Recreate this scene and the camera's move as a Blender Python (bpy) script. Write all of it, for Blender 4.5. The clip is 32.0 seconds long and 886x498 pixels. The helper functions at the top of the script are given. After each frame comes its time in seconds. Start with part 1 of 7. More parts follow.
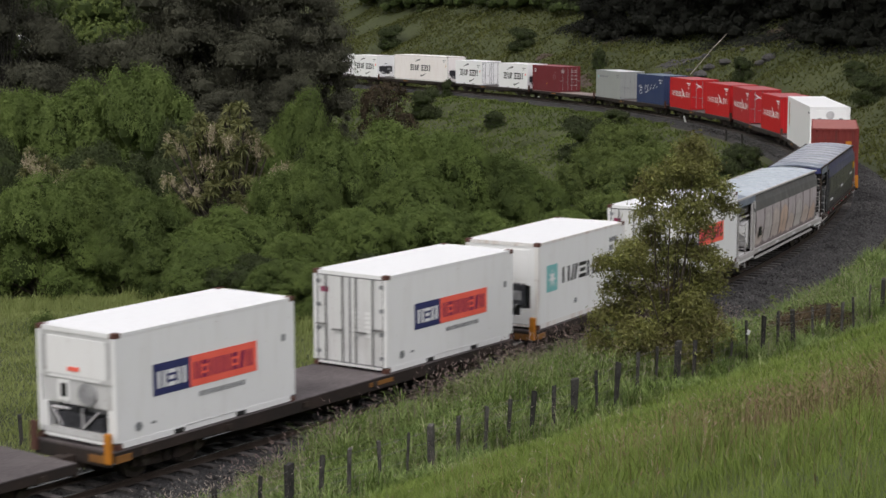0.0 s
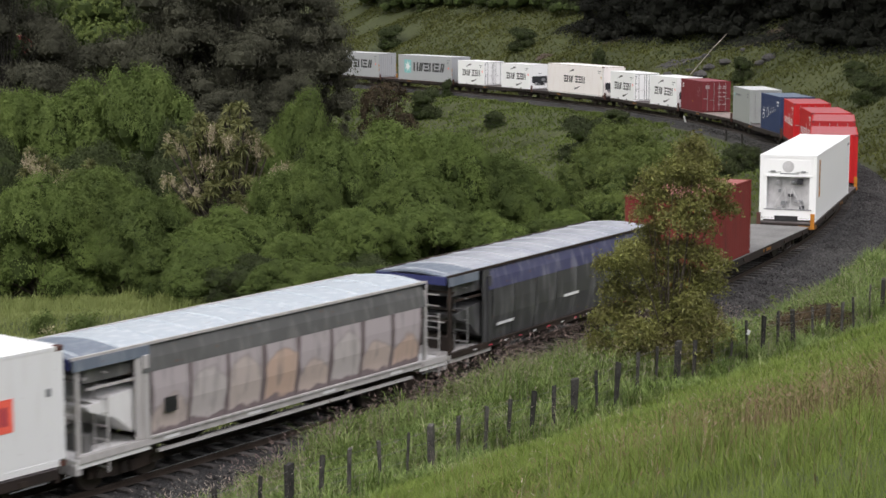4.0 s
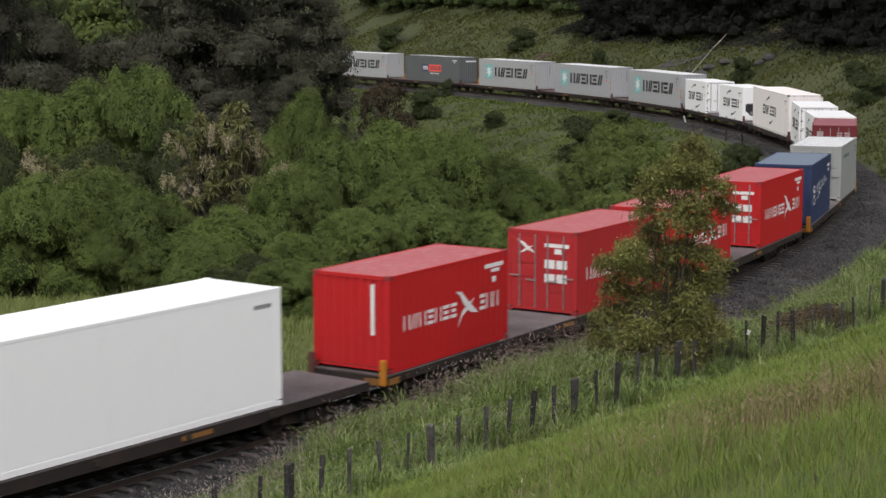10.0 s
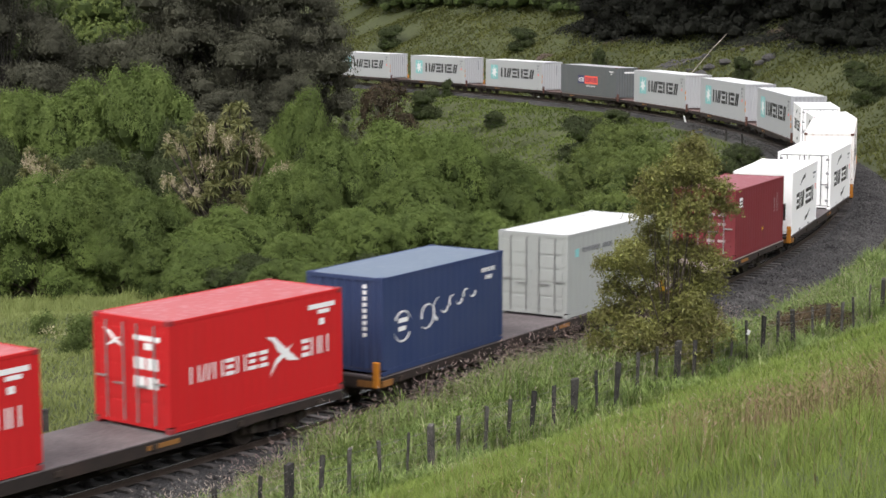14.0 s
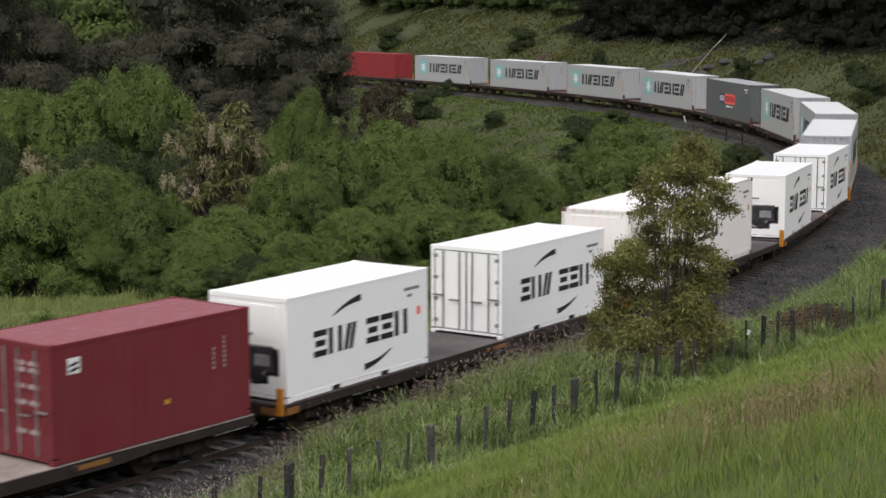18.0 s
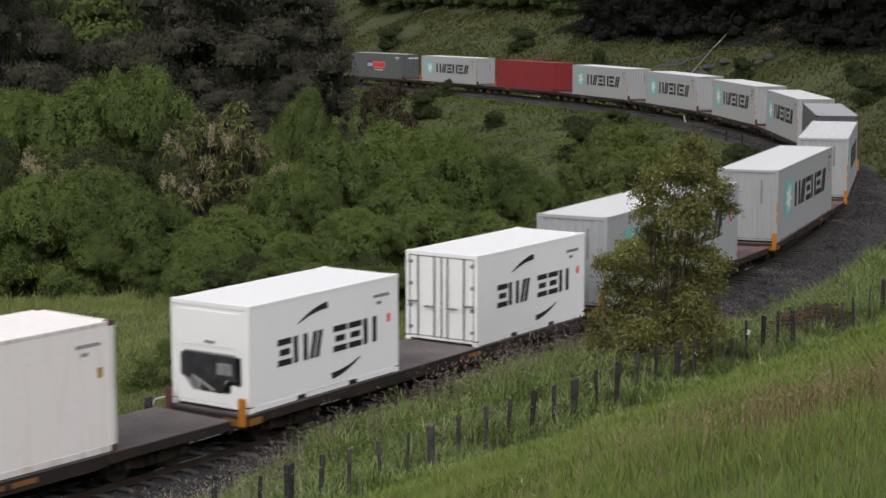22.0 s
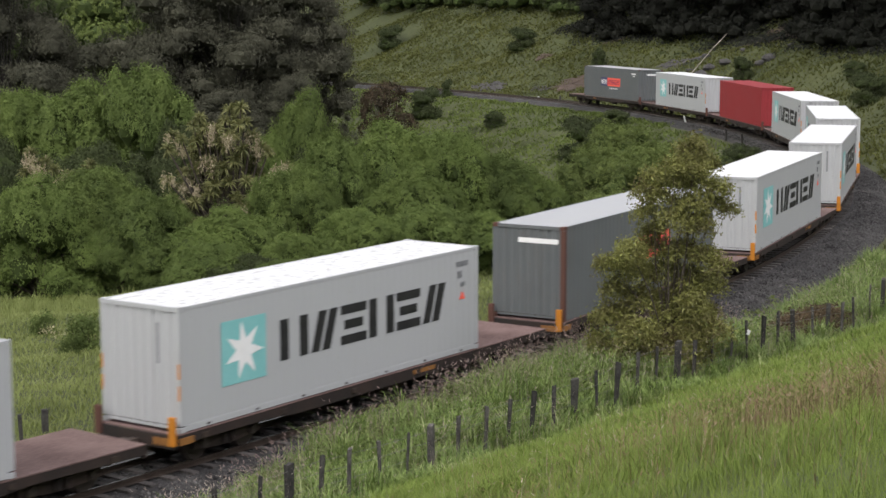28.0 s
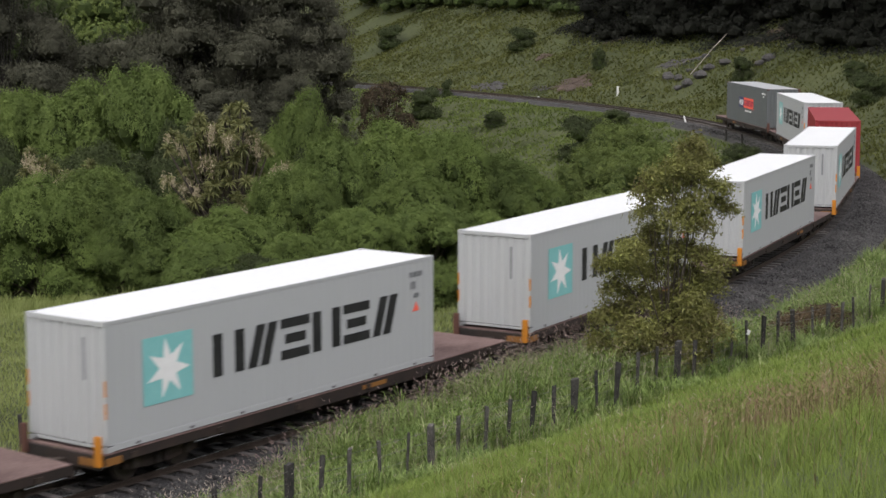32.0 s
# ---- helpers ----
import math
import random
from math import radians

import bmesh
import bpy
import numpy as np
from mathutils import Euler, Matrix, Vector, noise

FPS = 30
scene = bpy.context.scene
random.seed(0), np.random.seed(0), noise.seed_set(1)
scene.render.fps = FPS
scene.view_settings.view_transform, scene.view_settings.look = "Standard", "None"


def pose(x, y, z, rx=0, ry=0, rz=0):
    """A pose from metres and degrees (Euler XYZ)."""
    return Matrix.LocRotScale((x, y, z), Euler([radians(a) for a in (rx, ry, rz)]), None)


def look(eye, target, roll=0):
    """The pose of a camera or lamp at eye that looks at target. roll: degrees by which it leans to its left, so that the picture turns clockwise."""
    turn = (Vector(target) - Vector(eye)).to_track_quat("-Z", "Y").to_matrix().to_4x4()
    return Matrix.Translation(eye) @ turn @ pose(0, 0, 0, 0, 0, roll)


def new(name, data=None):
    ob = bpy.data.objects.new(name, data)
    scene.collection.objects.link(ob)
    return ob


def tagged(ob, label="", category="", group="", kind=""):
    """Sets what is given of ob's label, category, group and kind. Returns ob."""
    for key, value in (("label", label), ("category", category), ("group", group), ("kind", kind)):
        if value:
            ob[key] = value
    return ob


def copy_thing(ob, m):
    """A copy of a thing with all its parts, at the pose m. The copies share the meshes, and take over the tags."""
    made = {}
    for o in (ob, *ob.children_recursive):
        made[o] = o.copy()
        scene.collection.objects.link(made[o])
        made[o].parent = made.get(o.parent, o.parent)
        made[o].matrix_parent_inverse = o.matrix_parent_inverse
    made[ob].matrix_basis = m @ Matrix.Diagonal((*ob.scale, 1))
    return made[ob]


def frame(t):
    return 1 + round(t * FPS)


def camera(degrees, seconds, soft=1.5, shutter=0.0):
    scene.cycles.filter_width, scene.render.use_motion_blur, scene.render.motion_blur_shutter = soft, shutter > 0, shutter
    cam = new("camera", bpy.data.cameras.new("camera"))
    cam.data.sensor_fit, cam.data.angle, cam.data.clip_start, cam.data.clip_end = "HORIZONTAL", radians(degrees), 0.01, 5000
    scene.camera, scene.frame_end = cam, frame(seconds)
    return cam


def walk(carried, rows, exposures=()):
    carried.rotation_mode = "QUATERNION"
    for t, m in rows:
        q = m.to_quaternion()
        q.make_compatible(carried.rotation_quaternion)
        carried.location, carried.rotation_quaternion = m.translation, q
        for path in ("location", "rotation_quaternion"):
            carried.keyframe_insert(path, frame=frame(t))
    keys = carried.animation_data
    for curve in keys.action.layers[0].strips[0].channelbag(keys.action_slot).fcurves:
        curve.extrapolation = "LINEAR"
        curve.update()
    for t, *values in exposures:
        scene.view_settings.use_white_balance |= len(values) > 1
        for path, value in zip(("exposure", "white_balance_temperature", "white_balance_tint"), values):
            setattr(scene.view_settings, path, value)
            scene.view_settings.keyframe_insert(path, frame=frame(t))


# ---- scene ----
from collections import defaultdict

# ---------------------------------------------------------------- camera
cam = camera(27.29, 32.0, soft=1.5, shutter=0.5)
EYE = Vector((0.0, 0.0, 10.734))
PITCH = radians(-7.938)
AIM = EYE + Vector((0.0, math.cos(PITCH), math.sin(PITCH))) * 100.0
walk(cam, [(0.0, look(EYE, AIM, 0.0)), (32.0, look(EYE, AIM, 0.0))], [
    (0.0, -0.42), (2.0, -0.40), (3.0, -0.25), (3.5, -0.18), (5.5, 0.2), (6.0, 0.3), (7.0, 0.2), (8.0, -0.15), (9.0, -0.48), (10.0, -0.3), (11.0, 0.1), (12.0, 0.34), (13.0, 0.4), (14.0, 0.32),
    (17.0, 0.04), (18.0, -0.3), (19.0, -0.45), (21.0, -0.5), (23.0, -0.42), (25.0, 0.02), (28.0, 0.1), (30.0, 0.18), (32.0, -0.05)])

# ---------------------------------------------------------------- sky and sun (overcast)
world = bpy.data.worlds.new("overcast_sky")
scene.world = world
world.use_nodes = True
wn, wl = world.node_tree.nodes, world.node_tree.links
sky = wn.new("ShaderNodeTexSky")
sky.sky_type = "NISHITA"
sky.sun_disc = False
sky.sun_elevation = radians(50)
sky.sun_rotation = radians(229)
sky.air_density, sky.dust_density, sky.ozone_density = 1.0, 6.0, 1.0
grey = wn.new("ShaderNodeHueSaturation")
grey.inputs["Saturation"].default_value = 0.25
wl.new(sky.outputs[0], grey.inputs["Color"])
wl.new(grey.outputs[0], wn["Background"].inputs["Color"])
wn["Background"].inputs["Strength"].default_value = 0.165
sun = new("sun", bpy.data.lights.new("sun", "SUN"))
sun.data.energy, sun.data.angle, sun.data.color = 2.3, radians(45), (1.0, 0.958, 0.995)
sun.matrix_world = look((0, 0, 60), (-32.7, 28.4, 8.4))

# ---------------------------------------------------------------- the railway's line
# curvature along the line, metres from the near end of the visible straight; the train runs towards falling s
KNOT = [-15, 10, 30, 50, 70, 90, 110, 130, 150, 170, 190, 215]
CURV = [0.0021, 0.00385, 0.00648, 0.0074, 0.00742, 0.00737, 0.00751, 0.00722, 0.00666, 0.00463, 0.00215, 0.0]
S = np.arange(-330.0, 520.01, 0.5)
K = np.interp(S, KNOT, CURV) * np.clip((S + 60) / 45, 0, 1)
I0 = int(np.argmin(abs(S)))
HEAD = np.concatenate([[0.0], np.cumsum((K[1:] + K[:-1]) * 0.25)])
HEAD += radians(53.04) - HEAD[I0]
PX = np.concatenate([[0.0], np.cumsum((np.cos(HEAD[1:]) + np.cos(HEAD[:-1])) * 0.25)])
PY = np.concatenate([[0.0], np.cumsum((np.sin(HEAD[1:]) + np.sin(HEAD[:-1])) * 0.25)])
PX += -9.248 - PX[I0]
PY += 37.93 - PY[I0]


def grade(x, y):
    """Height of the rail tops; the line lies on a slightly tilted plane."""
    return 0.0046 * np.clip(x, -60, 60) - 0.00036 * (np.clip(y, -100, 400) - 60)


def on_line(s, u=0.0, z=0.0):
    """Place at s along the line, u metres to its outer side, z over the rail tops."""
    a = float(np.interp(s, S, HEAD))
    x, y = float(np.interp(s, S, PX)) + u * math.sin(a), float(np.interp(s, S, PY)) - u * math.cos(a)
    return Vector((x, y, float(grade(x, y)) + z))


def nearest(x, y):
    """s and signed offset u of points (arrays) from the line."""
    x, y = np.asarray(x, float).ravel(), np.asarray(y, float).ravel()
    best, index = np.full(x.shape, 1e18), np.zeros(x.shape, int)
    for i in range(0, len(S), 4):
        d = (x - PX[i]) ** 2 + (y - PY[i]) ** 2
        m = d < best
        best[m], index[m] = d[m], i
    dx, dy, a = x - PX[index], y - PY[index], HEAD[index]
    along = dx * np.cos(a) + dy * np.sin(a)
    s = S[index] + np.clip(along, -1.5, 1.5)
    a = np.interp(s, S, HEAD)
    dx, dy = x - np.interp(s, S, PX), y - np.interp(s, S, PY)
    side = dx * np.sin(a) - dy * np.cos(a)
    return s, np.where(side < 0, -1, 1) * np.hypot(dx, dy)


def waves(x, y, size, seed):
    """Smooth noise, about -1 to 1, from a few crossing sines."""
    r = np.random.RandomState(seed)
    out = 0.0
    for k in range(7):
        a, p, f = r.uniform(0, 6.28), r.uniform(0, 6.28), r.uniform(0.6, 1.7) * 6.283 / size
        out = out + np.sin(f * (x * math.cos(a) + y * math.sin(a)) + p + 1.3 * np.sin(0.6 * f * (y * math.cos(a) - x * math.sin(a)) + 2 * p))
    return out / 4.0


def terrain(x, y):
    """Height of the ground (arrays)."""
    s, u = nearest(x, y)
    far = np.clip((s - 40) / 60, 0, 1)
    out = np.clip(u - 2.6 - 0.9 * np.clip((s - 19) / 6, 0, 1), 0, None)
    slope = 0.365 + 0.10 * far
    toe = 0.285 - 0.0035 * np.clip(s, 0, 25) + 0.12 * far
    bank = np.where(out < 5.4, toe * out, toe * 5.4 + slope * (out - 5.4))
    lip = np.clip((s - 3.6) / 3.0, 0, 1) * np.clip((26 - s) / 5, 0, 1)
    bank = bank + (0.72 + 0.25 * np.clip((s - 8) / 5, 0, 1)) * lip * np.clip((u - 1.5) / 1.3, 0, 1) * np.clip((9 - u) / 4, 0, 1)
    bank = np.where(bank > 9 + 8 * far, 9 + 8 * far + 0.3 * (bank - 9 - 8 * far), bank)
    bank = np.minimum(bank, 60 + 0.02 * out)
    inn = np.clip(-u - 2.6, 0, None)
    deep = np.clip((y - 70) / 60, 0, 1)
    drop = -(0.05 + 0.13 * deep) * inn
    drop = np.maximum(drop, -1.6 - 2.6 * deep)
    far = np.where(u < 0, deep, far)
    hill = np.clip(np.hypot(x, y) - 420, 0, None) * 0.12
    z = grade(x, y) - 0.62 + bank + drop + np.minimum(hill, 70)
    rough = np.clip((abs(u) - 2.8) / 5, 0, 1)
    z = z + rough * ((0.10 + 0.2 * far) * waves(x, y, 9, 1) + 0.05 * (1 - far) * waves(x, y, 3.1, 2)) + rough * far * (0.5 * waves(x, y, 17, 3))
    return z


# ---------------------------------------------------------------- materials
def material(name, rough=0.6, metal=0.0):
    m = bpy.data.materials.new(name)
    m.use_nodes = True
    b = m.node_tree.nodes["Principled BSDF"]
    b.inputs["Roughness"].default_value, b.inputs["Metallic"].default_value = rough, metal
    return m, m.node_tree.nodes, m.node_tree.links, b


def mottled(name, a, b, size=1.0, rough=0.6, metal=0.0, bump=0.0, fine=12.0, third=None, where="Object", low=0.35, high=0.68, random_by=0.0):
    """Two or three colours mixed by noise at two scales, with fine relief."""
    m, n, l, p = material(name, rough, metal)
    co = n.new("ShaderNodeTexCoord")
    big, small = n.new("ShaderNodeTexNoise"), n.new("ShaderNodeTexNoise")
    big.inputs["Scale"].default_value, small.inputs["Scale"].default_value = 1.0 / size, fine / size
    big.inputs["Detail"].default_value, small.inputs["Detail"].default_value = 5, 4
    add = n.new("ShaderNodeMath")
    add.operation = "MULTIPLY_ADD"
    add.inputs[1].default_value = 0.45
    for t in (big, small):
        l.new(co.outputs[where], t.inputs["Vector"])
    half = n.new("ShaderNodeMath")
    half.operation = "MULTIPLY"
    half.inputs[1].default_value = 0.55
    l.new(big.outputs[0], half.inputs[0])
    l.new(small.outputs[0], add.inputs[0])
    l.new(half.outputs[0], add.inputs[2])
    ramp = n.new("ShaderNodeValToRGB")
    ramp.color_ramp.elements[0].position, ramp.color_ramp.elements[1].position = low, high
    ramp.color_ramp.elements[0].color, ramp.color_ramp.elements[1].color = (*a, 1), (*b, 1)
    if third:
        e = ramp.color_ramp.elements.new((low + high) / 2)
        e.color = (*third, 1)
    l.new(add.outputs[0], ramp.inputs[0])
    last = ramp.outputs[0]
    if random_by:
        info, hsv, mr = n.new("ShaderNodeObjectInfo"), n.new("ShaderNodeHueSaturation"), n.new("ShaderNodeMapRange")
        mr.inputs["To Min"].default_value, mr.inputs["To Max"].default_value = 1 - random_by, 1 + random_by
        l.new(info.outputs["Random"], mr.inputs["Value"])
        l.new(mr.outputs[0], hsv.inputs["Value"])
        l.new(last, hsv.inputs["Color"])
        last = hsv.outputs[0]
    l.new(last, p.inputs["Base Color"])
    if bump:
        bp = n.new("ShaderNodeBump")
        bp.inputs["Strength"].default_value, bp.inputs["Distance"].default_value = 0.8, bump
        l.new(small.outputs[0], bp.inputs["Height"])
        l.new(bp.outputs[0], p.inputs["Normal"])
    return m


def leafy(name, dark, light, tip=None, rough=0.55, through_light=0.16, vary=0.55, patch=0.7):
    """Foliage: every leaf a shade of its own, with some light passing through."""
    m, n, l, p = material(name, rough)
    geo, ramp = n.new("ShaderNodeNewGeometry"), n.new("ShaderNodeValToRGB")
    co, tex = n.new("ShaderNodeTexCoord"), n.new("ShaderNodeTexNoise")
    tex.inputs["Scale"].default_value = patch
    l.new(co.outputs["Object"], tex.inputs["Vector"])
    mix = n.new("ShaderNodeMath")
    mix.operation = "MULTIPLY_ADD"
    mix.inputs[1].default_value = vary
    l.new(geo.outputs["Random Per Island"], mix.inputs[0])
    off = n.new("ShaderNodeMath")
    off.operation = "MULTIPLY_ADD"
    off.inputs[1].default_value, off.inputs[2].default_value = 1.0, 0.005 - 0.5 * vary
    l.new(tex.outputs[0], off.inputs[0])
    l.new(off.outputs[0], mix.inputs[2])
    r = ramp.color_ramp
    r.elements[0].position, r.elements[0].color = 0.15, (*dark, 1)
    r.elements[1].position, r.elements[1].color = 0.75, (*light, 1)
    if tip:
        e = r.elements.new(0.93)
        e.color = (*tip, 1)
    l.new(mix.outputs[0], ramp.inputs[0])
    info, hsv, mr = n.new("ShaderNodeObjectInfo"), n.new("ShaderNodeHueSaturation"), n.new("ShaderNodeMapRange")
    mr.inputs["To Min"].default_value, mr.inputs["To Max"].default_value = 0.84, 1.16
    l.new(info.outputs["Random"], mr.inputs["Value"])
    l.new(mr.outputs[0], hsv.inputs["Value"])
    l.new(ramp.outputs[0], hsv.inputs["Color"])
    l.new(hsv.outputs[0], p.inputs["Base Color"])
    tr, sh = n.new("ShaderNodeBsdfTranslucent"), n.new("ShaderNodeMixShader")
    sh.inputs[0].default_value = through_light
    l.new(hsv.outputs[0], tr.inputs["Color"])
    l.new(p.outputs[0], sh.inputs[1])
    l.new(tr.outputs[0], sh.inputs[2])
    l.new(sh.outputs[0], n["Material Output"].inputs["Surface"])
    p.inputs["Specular IOR Level"].default_value = 0.25
    return m


def paint(name, colour, rough=0.45, dirt_or_sheen=(0.16, 0.11, 0.08), amount=0.25, fade=0.12):
    """Painted steel: faded patches, upright streaks of grime or painted sheen, and a few rust stains."""
    m, n, l, p = material(name, rough)
    co, mp = n.new("ShaderNodeTexCoord"), n.new("ShaderNodeMapping")
    mp.inputs["Scale"].default_value = (2.2, 2.2, 0.35)
    l.new(co.outputs["Object"], mp.inputs["Vector"])
    streak, cloud, speck = (n.new("ShaderNodeTexNoise") for _ in range(3))
    streak.inputs["Scale"].default_value, cloud.inputs["Scale"].default_value, speck.inputs["Scale"].default_value = 2.0, 0.7, 9.0
    streak.inputs["Detail"].default_value, speck.inputs["Detail"].default_value = 6, 6
    l.new(mp.outputs[0], streak.inputs["Vector"])
    l.new(co.outputs["Object"], cloud.inputs["Vector"])
    l.new(co.outputs["Object"], speck.inputs["Vector"])
    c1 = n.new("ShaderNodeMix")
    c1.data_type = "RGBA"
    c1.inputs["A"].default_value = (*colour, 1)
    c1.inputs["B"].default_value = (*[c + (0.75 - c) * fade for c in colour], 1)
    l.new(cloud.outputs[0], c1.inputs["Factor"])
    m1 = n.new("ShaderNodeMapRange")
    m1.inputs["From Min"].default_value, m1.inputs["From Max"].default_value, m1.inputs["To Max"].default_value = 0.5, 0.85, amount
    l.new(streak.outputs[0], m1.inputs["Value"])
    c2 = n.new("ShaderNodeMix")
    c2.data_type = "RGBA"
    c2.inputs["B"].default_value = (*dirt_or_sheen, 1)
    l.new(m1.outputs[0], c2.inputs["Factor"])
    l.new(c1.outputs["Result"], c2.inputs["A"])
    m2 = n.new("ShaderNodeMapRange")
    m2.inputs["From Min"].default_value, m2.inputs["From Max"].default_value, m2.inputs["To Max"].default_value = 0.66, 0.74, min(1.0, amount * 1.6)
    l.new(speck.outputs[0], m2.inputs["Value"])
    c3 = n.new("ShaderNodeMix")
    c3.data_type = "RGBA"
    c3.inputs["B"].default_value = (0.17, 0.075, 0.035, 1)
    l.new(m2.outputs[0], c3.inputs["Factor"])
    l.new(c2.outputs["Result"], c3.inputs["A"])
    l.new(c3.outputs["Result"], p.inputs["Base Color"])
    p.inputs["Specular IOR Level"].default_value = 0.32
    return m


# ---------------------------------------------------------------- mesh helpers
def part(name, bm, mat, parent=None, label=""):
    """Links a bmesh as one mesh object under a thing or a part."""
    me = bpy.data.meshes.new(name)
    bm.to_mesh(me)
    bm.free()
    me.materials.append(mat)
    ob = new(name, me)
    ob.parent = parent
    if label:
        ob["label"] = label
    return ob


def raw(name, verts, faces, mat, parent=None, smooth=False):
    """One mesh object from arrays of corners and faces."""
    me = bpy.data.meshes.new(name)
    v = np.asarray(verts, np.float32)
    if isinstance(faces, np.ndarray):
        n = faces.shape[1]
        me.vertices.add(len(v))
        me.vertices.foreach_set("co", v.ravel())
        me.loops.add(faces.size)
        me.loops.foreach_set("vertex_index", faces.astype(np.int32).ravel())
        me.polygons.add(len(faces))
        me.polygons.foreach_set("loop_start", np.arange(0, faces.size, n, dtype=np.int32))
        me.update(calc_edges=True)
    else:
        me.from_pydata([tuple(q) for q in v.tolist()], [], faces)
    if smooth:
        me.shade_smooth()
    me.materials.append(mat)
    ob = new(name, me)
    ob.parent = parent
    return ob


def box(bm, x0, x1, y0, y1, z0, z1, bevel=0.0):
    made = bmesh.ops.create_cube(bm, size=1.0, matrix=Matrix.LocRotScale(((x0 + x1) / 2, (y0 + y1) / 2, (z0 + z1) / 2), None, (abs(x1 - x0), abs(y1 - y0), abs(z1 - z0))))
    if bevel:
        edges = list({e for v in made["verts"] for e in v.link_edges})
        bmesh.ops.bevel(bm, geom=edges, offset=bevel, segments=2, affect="EDGES", profile=0.6)
    return bm


def boxes(*rows, bevel=0.0):
    bm = bmesh.new()
    for r in rows:
        box(bm, *r, bevel=bevel)
    return bm


def rod(bm, a, b, r0, r1=None, sides=8):
    a, b = Vector(a), Vector(b)
    d = b - a
    m = Matrix.Translation((a + b) / 2) @ d.to_track_quat("Z", "Y").to_matrix().to_4x4()
    bmesh.ops.create_cone(bm, cap_ends=True, segments=sides, radius1=r0, radius2=r0 if r1 is None else r1, depth=d.length, matrix=m)
    return bm


def slab(bm, outline, thick, m):
    """A flat piece from a 2D outline, in the pose m, thick along its z."""
    lower = [bm.verts.new(m @ Vector((x, y, 0))) for x, y in outline]
    upper = [bm.verts.new(m @ Vector((x, y, thick))) for x, y in outline]
    n = len(outline)
    bm.faces.new(lower[::-1])
    bm.faces.new(upper)
    for i in range(n):
        bm.faces.new((lower[i], lower[(i + 1) % n], upper[(i + 1) % n], upper[i]))
    return bm


def thing(name, label, category, group="", at=None):
    ob = new(name)
    ob.empty_display_size = 0.3
    if at is not None:
        ob.matrix_world = at
    return tagged(ob, label, category, group)

# painted and worn surfaces of the train
WHITE = paint("white_reefer_paint", (0.80, 0.80, 0.80), 0.4, (0.42, 0.36, 0.30), 0.16, 0.0)
WHITE_NEW = paint("clean_white_paint", (0.93, 0.93, 0.935), 0.35, (0.6, 0.58, 0.55), 0.06, 0.0)
CREAM = paint("weathered_cream_paint", (0.92, 0.87, 0.855), 0.45, (0.55, 0.40, 0.32), 0.22, 0.0)
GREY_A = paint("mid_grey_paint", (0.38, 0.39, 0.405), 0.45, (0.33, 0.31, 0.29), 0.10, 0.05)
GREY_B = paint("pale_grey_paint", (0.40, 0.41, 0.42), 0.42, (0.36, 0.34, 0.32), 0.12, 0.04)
# roof tone set paler than the grey container sides
ROOF_PALE = paint("pale_grey_roof", (0.68, 0.69, 0.70), 0.5, (0.4, 0.38, 0.36), 0.15, 0.0)
GREY_C = paint("greenish_grey_paint", (0.33, 0.345, 0.335), 0.45, (0.25, 0.22, 0.2), 0.2, 0.05)
SIGN_PINK = mottled("pink_red_panel", (0.62, 0.045, 0.085), (0.74, 0.06, 0.11), 0.5, 0.5)
SLATE = paint("slate_grey_paint", (0.098, 0.108, 0.112), 0.5, (0.12, 0.08, 0.05), 0.20, 0.06)
RED = paint("bright_red_paint", (0.50, 0.012, 0.015), 0.5, (0.26, 0.03, 0.03), 0.18, 0.01)
RED_DULL = paint("dull_red_paint", (0.42, 0.016, 0.021), 0.55, (0.14, 0.03, 0.02), 0.3, 0.02)
OXIDE = paint("oxide_red_paint", (0.175, 0.022, 0.018), 0.75, (0.055, 0.026, 0.022), 0.8, 0.02)
RED_ROOF = paint("faded_red_roof", (0.40, 0.075, 0.085), 0.5, (0.52, 0.36, 0.37), 0.6, 0.10)
CRIMSON = paint("dark_crimson_paint", (0.26, 0.022, 0.028), 0.5, (0.12, 0.03, 0.02), 0.2, 0.03)
END_PLATE = paint("rusty_orange_plate", (0.24, 0.11, 0.03), 0.65, (0.10, 0.05, 0.03), 0.7, 0.0)
WINE = paint("wine_red_paint", (0.155, 0.013, 0.019), 0.7, (0.07, 0.025, 0.028), 0.35, 0.03)
NAVY = paint("navy_blue_paint", (0.018, 0.035, 0.105), 0.5, (0.05, 0.05, 0.07), 0.15, 0.04)
RUSTY_WHITE = paint("rust_stained_white_frame", (0.76, 0.74, 0.72), 0.5, (0.36, 0.15, 0.07), 0.75, 0.0)
GRIMY_DOOR = paint("grimy_white_door", (0.68, 0.68, 0.68), 0.5, (0.24, 0.21, 0.19), 0.4, 0.0)
GRIMY_WHITE = paint("grimy_white_panel", (0.56, 0.56, 0.56), 0.55, (0.22, 0.19, 0.17), 0.5, 0.0)
ROOF_WHITE = paint("white_roof_paint", (0.84, 0.84, 0.85), 0.45, (0.45, 0.43, 0.40), 0.10, 0.0)
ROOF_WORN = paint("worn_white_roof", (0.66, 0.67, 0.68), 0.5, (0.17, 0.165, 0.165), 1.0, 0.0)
RUST_EDGE = paint("rusty_corner_steel", (0.10, 0.045, 0.034), 0.75, (0.08, 0.04, 0.03), 0.6, 0.0)
DARK_STEEL = mottled("dirty_underframe_steel", (0.018, 0.014, 0.012), (0.06, 0.04, 0.03), 0.8, 0.75, 0.2, 0.004)
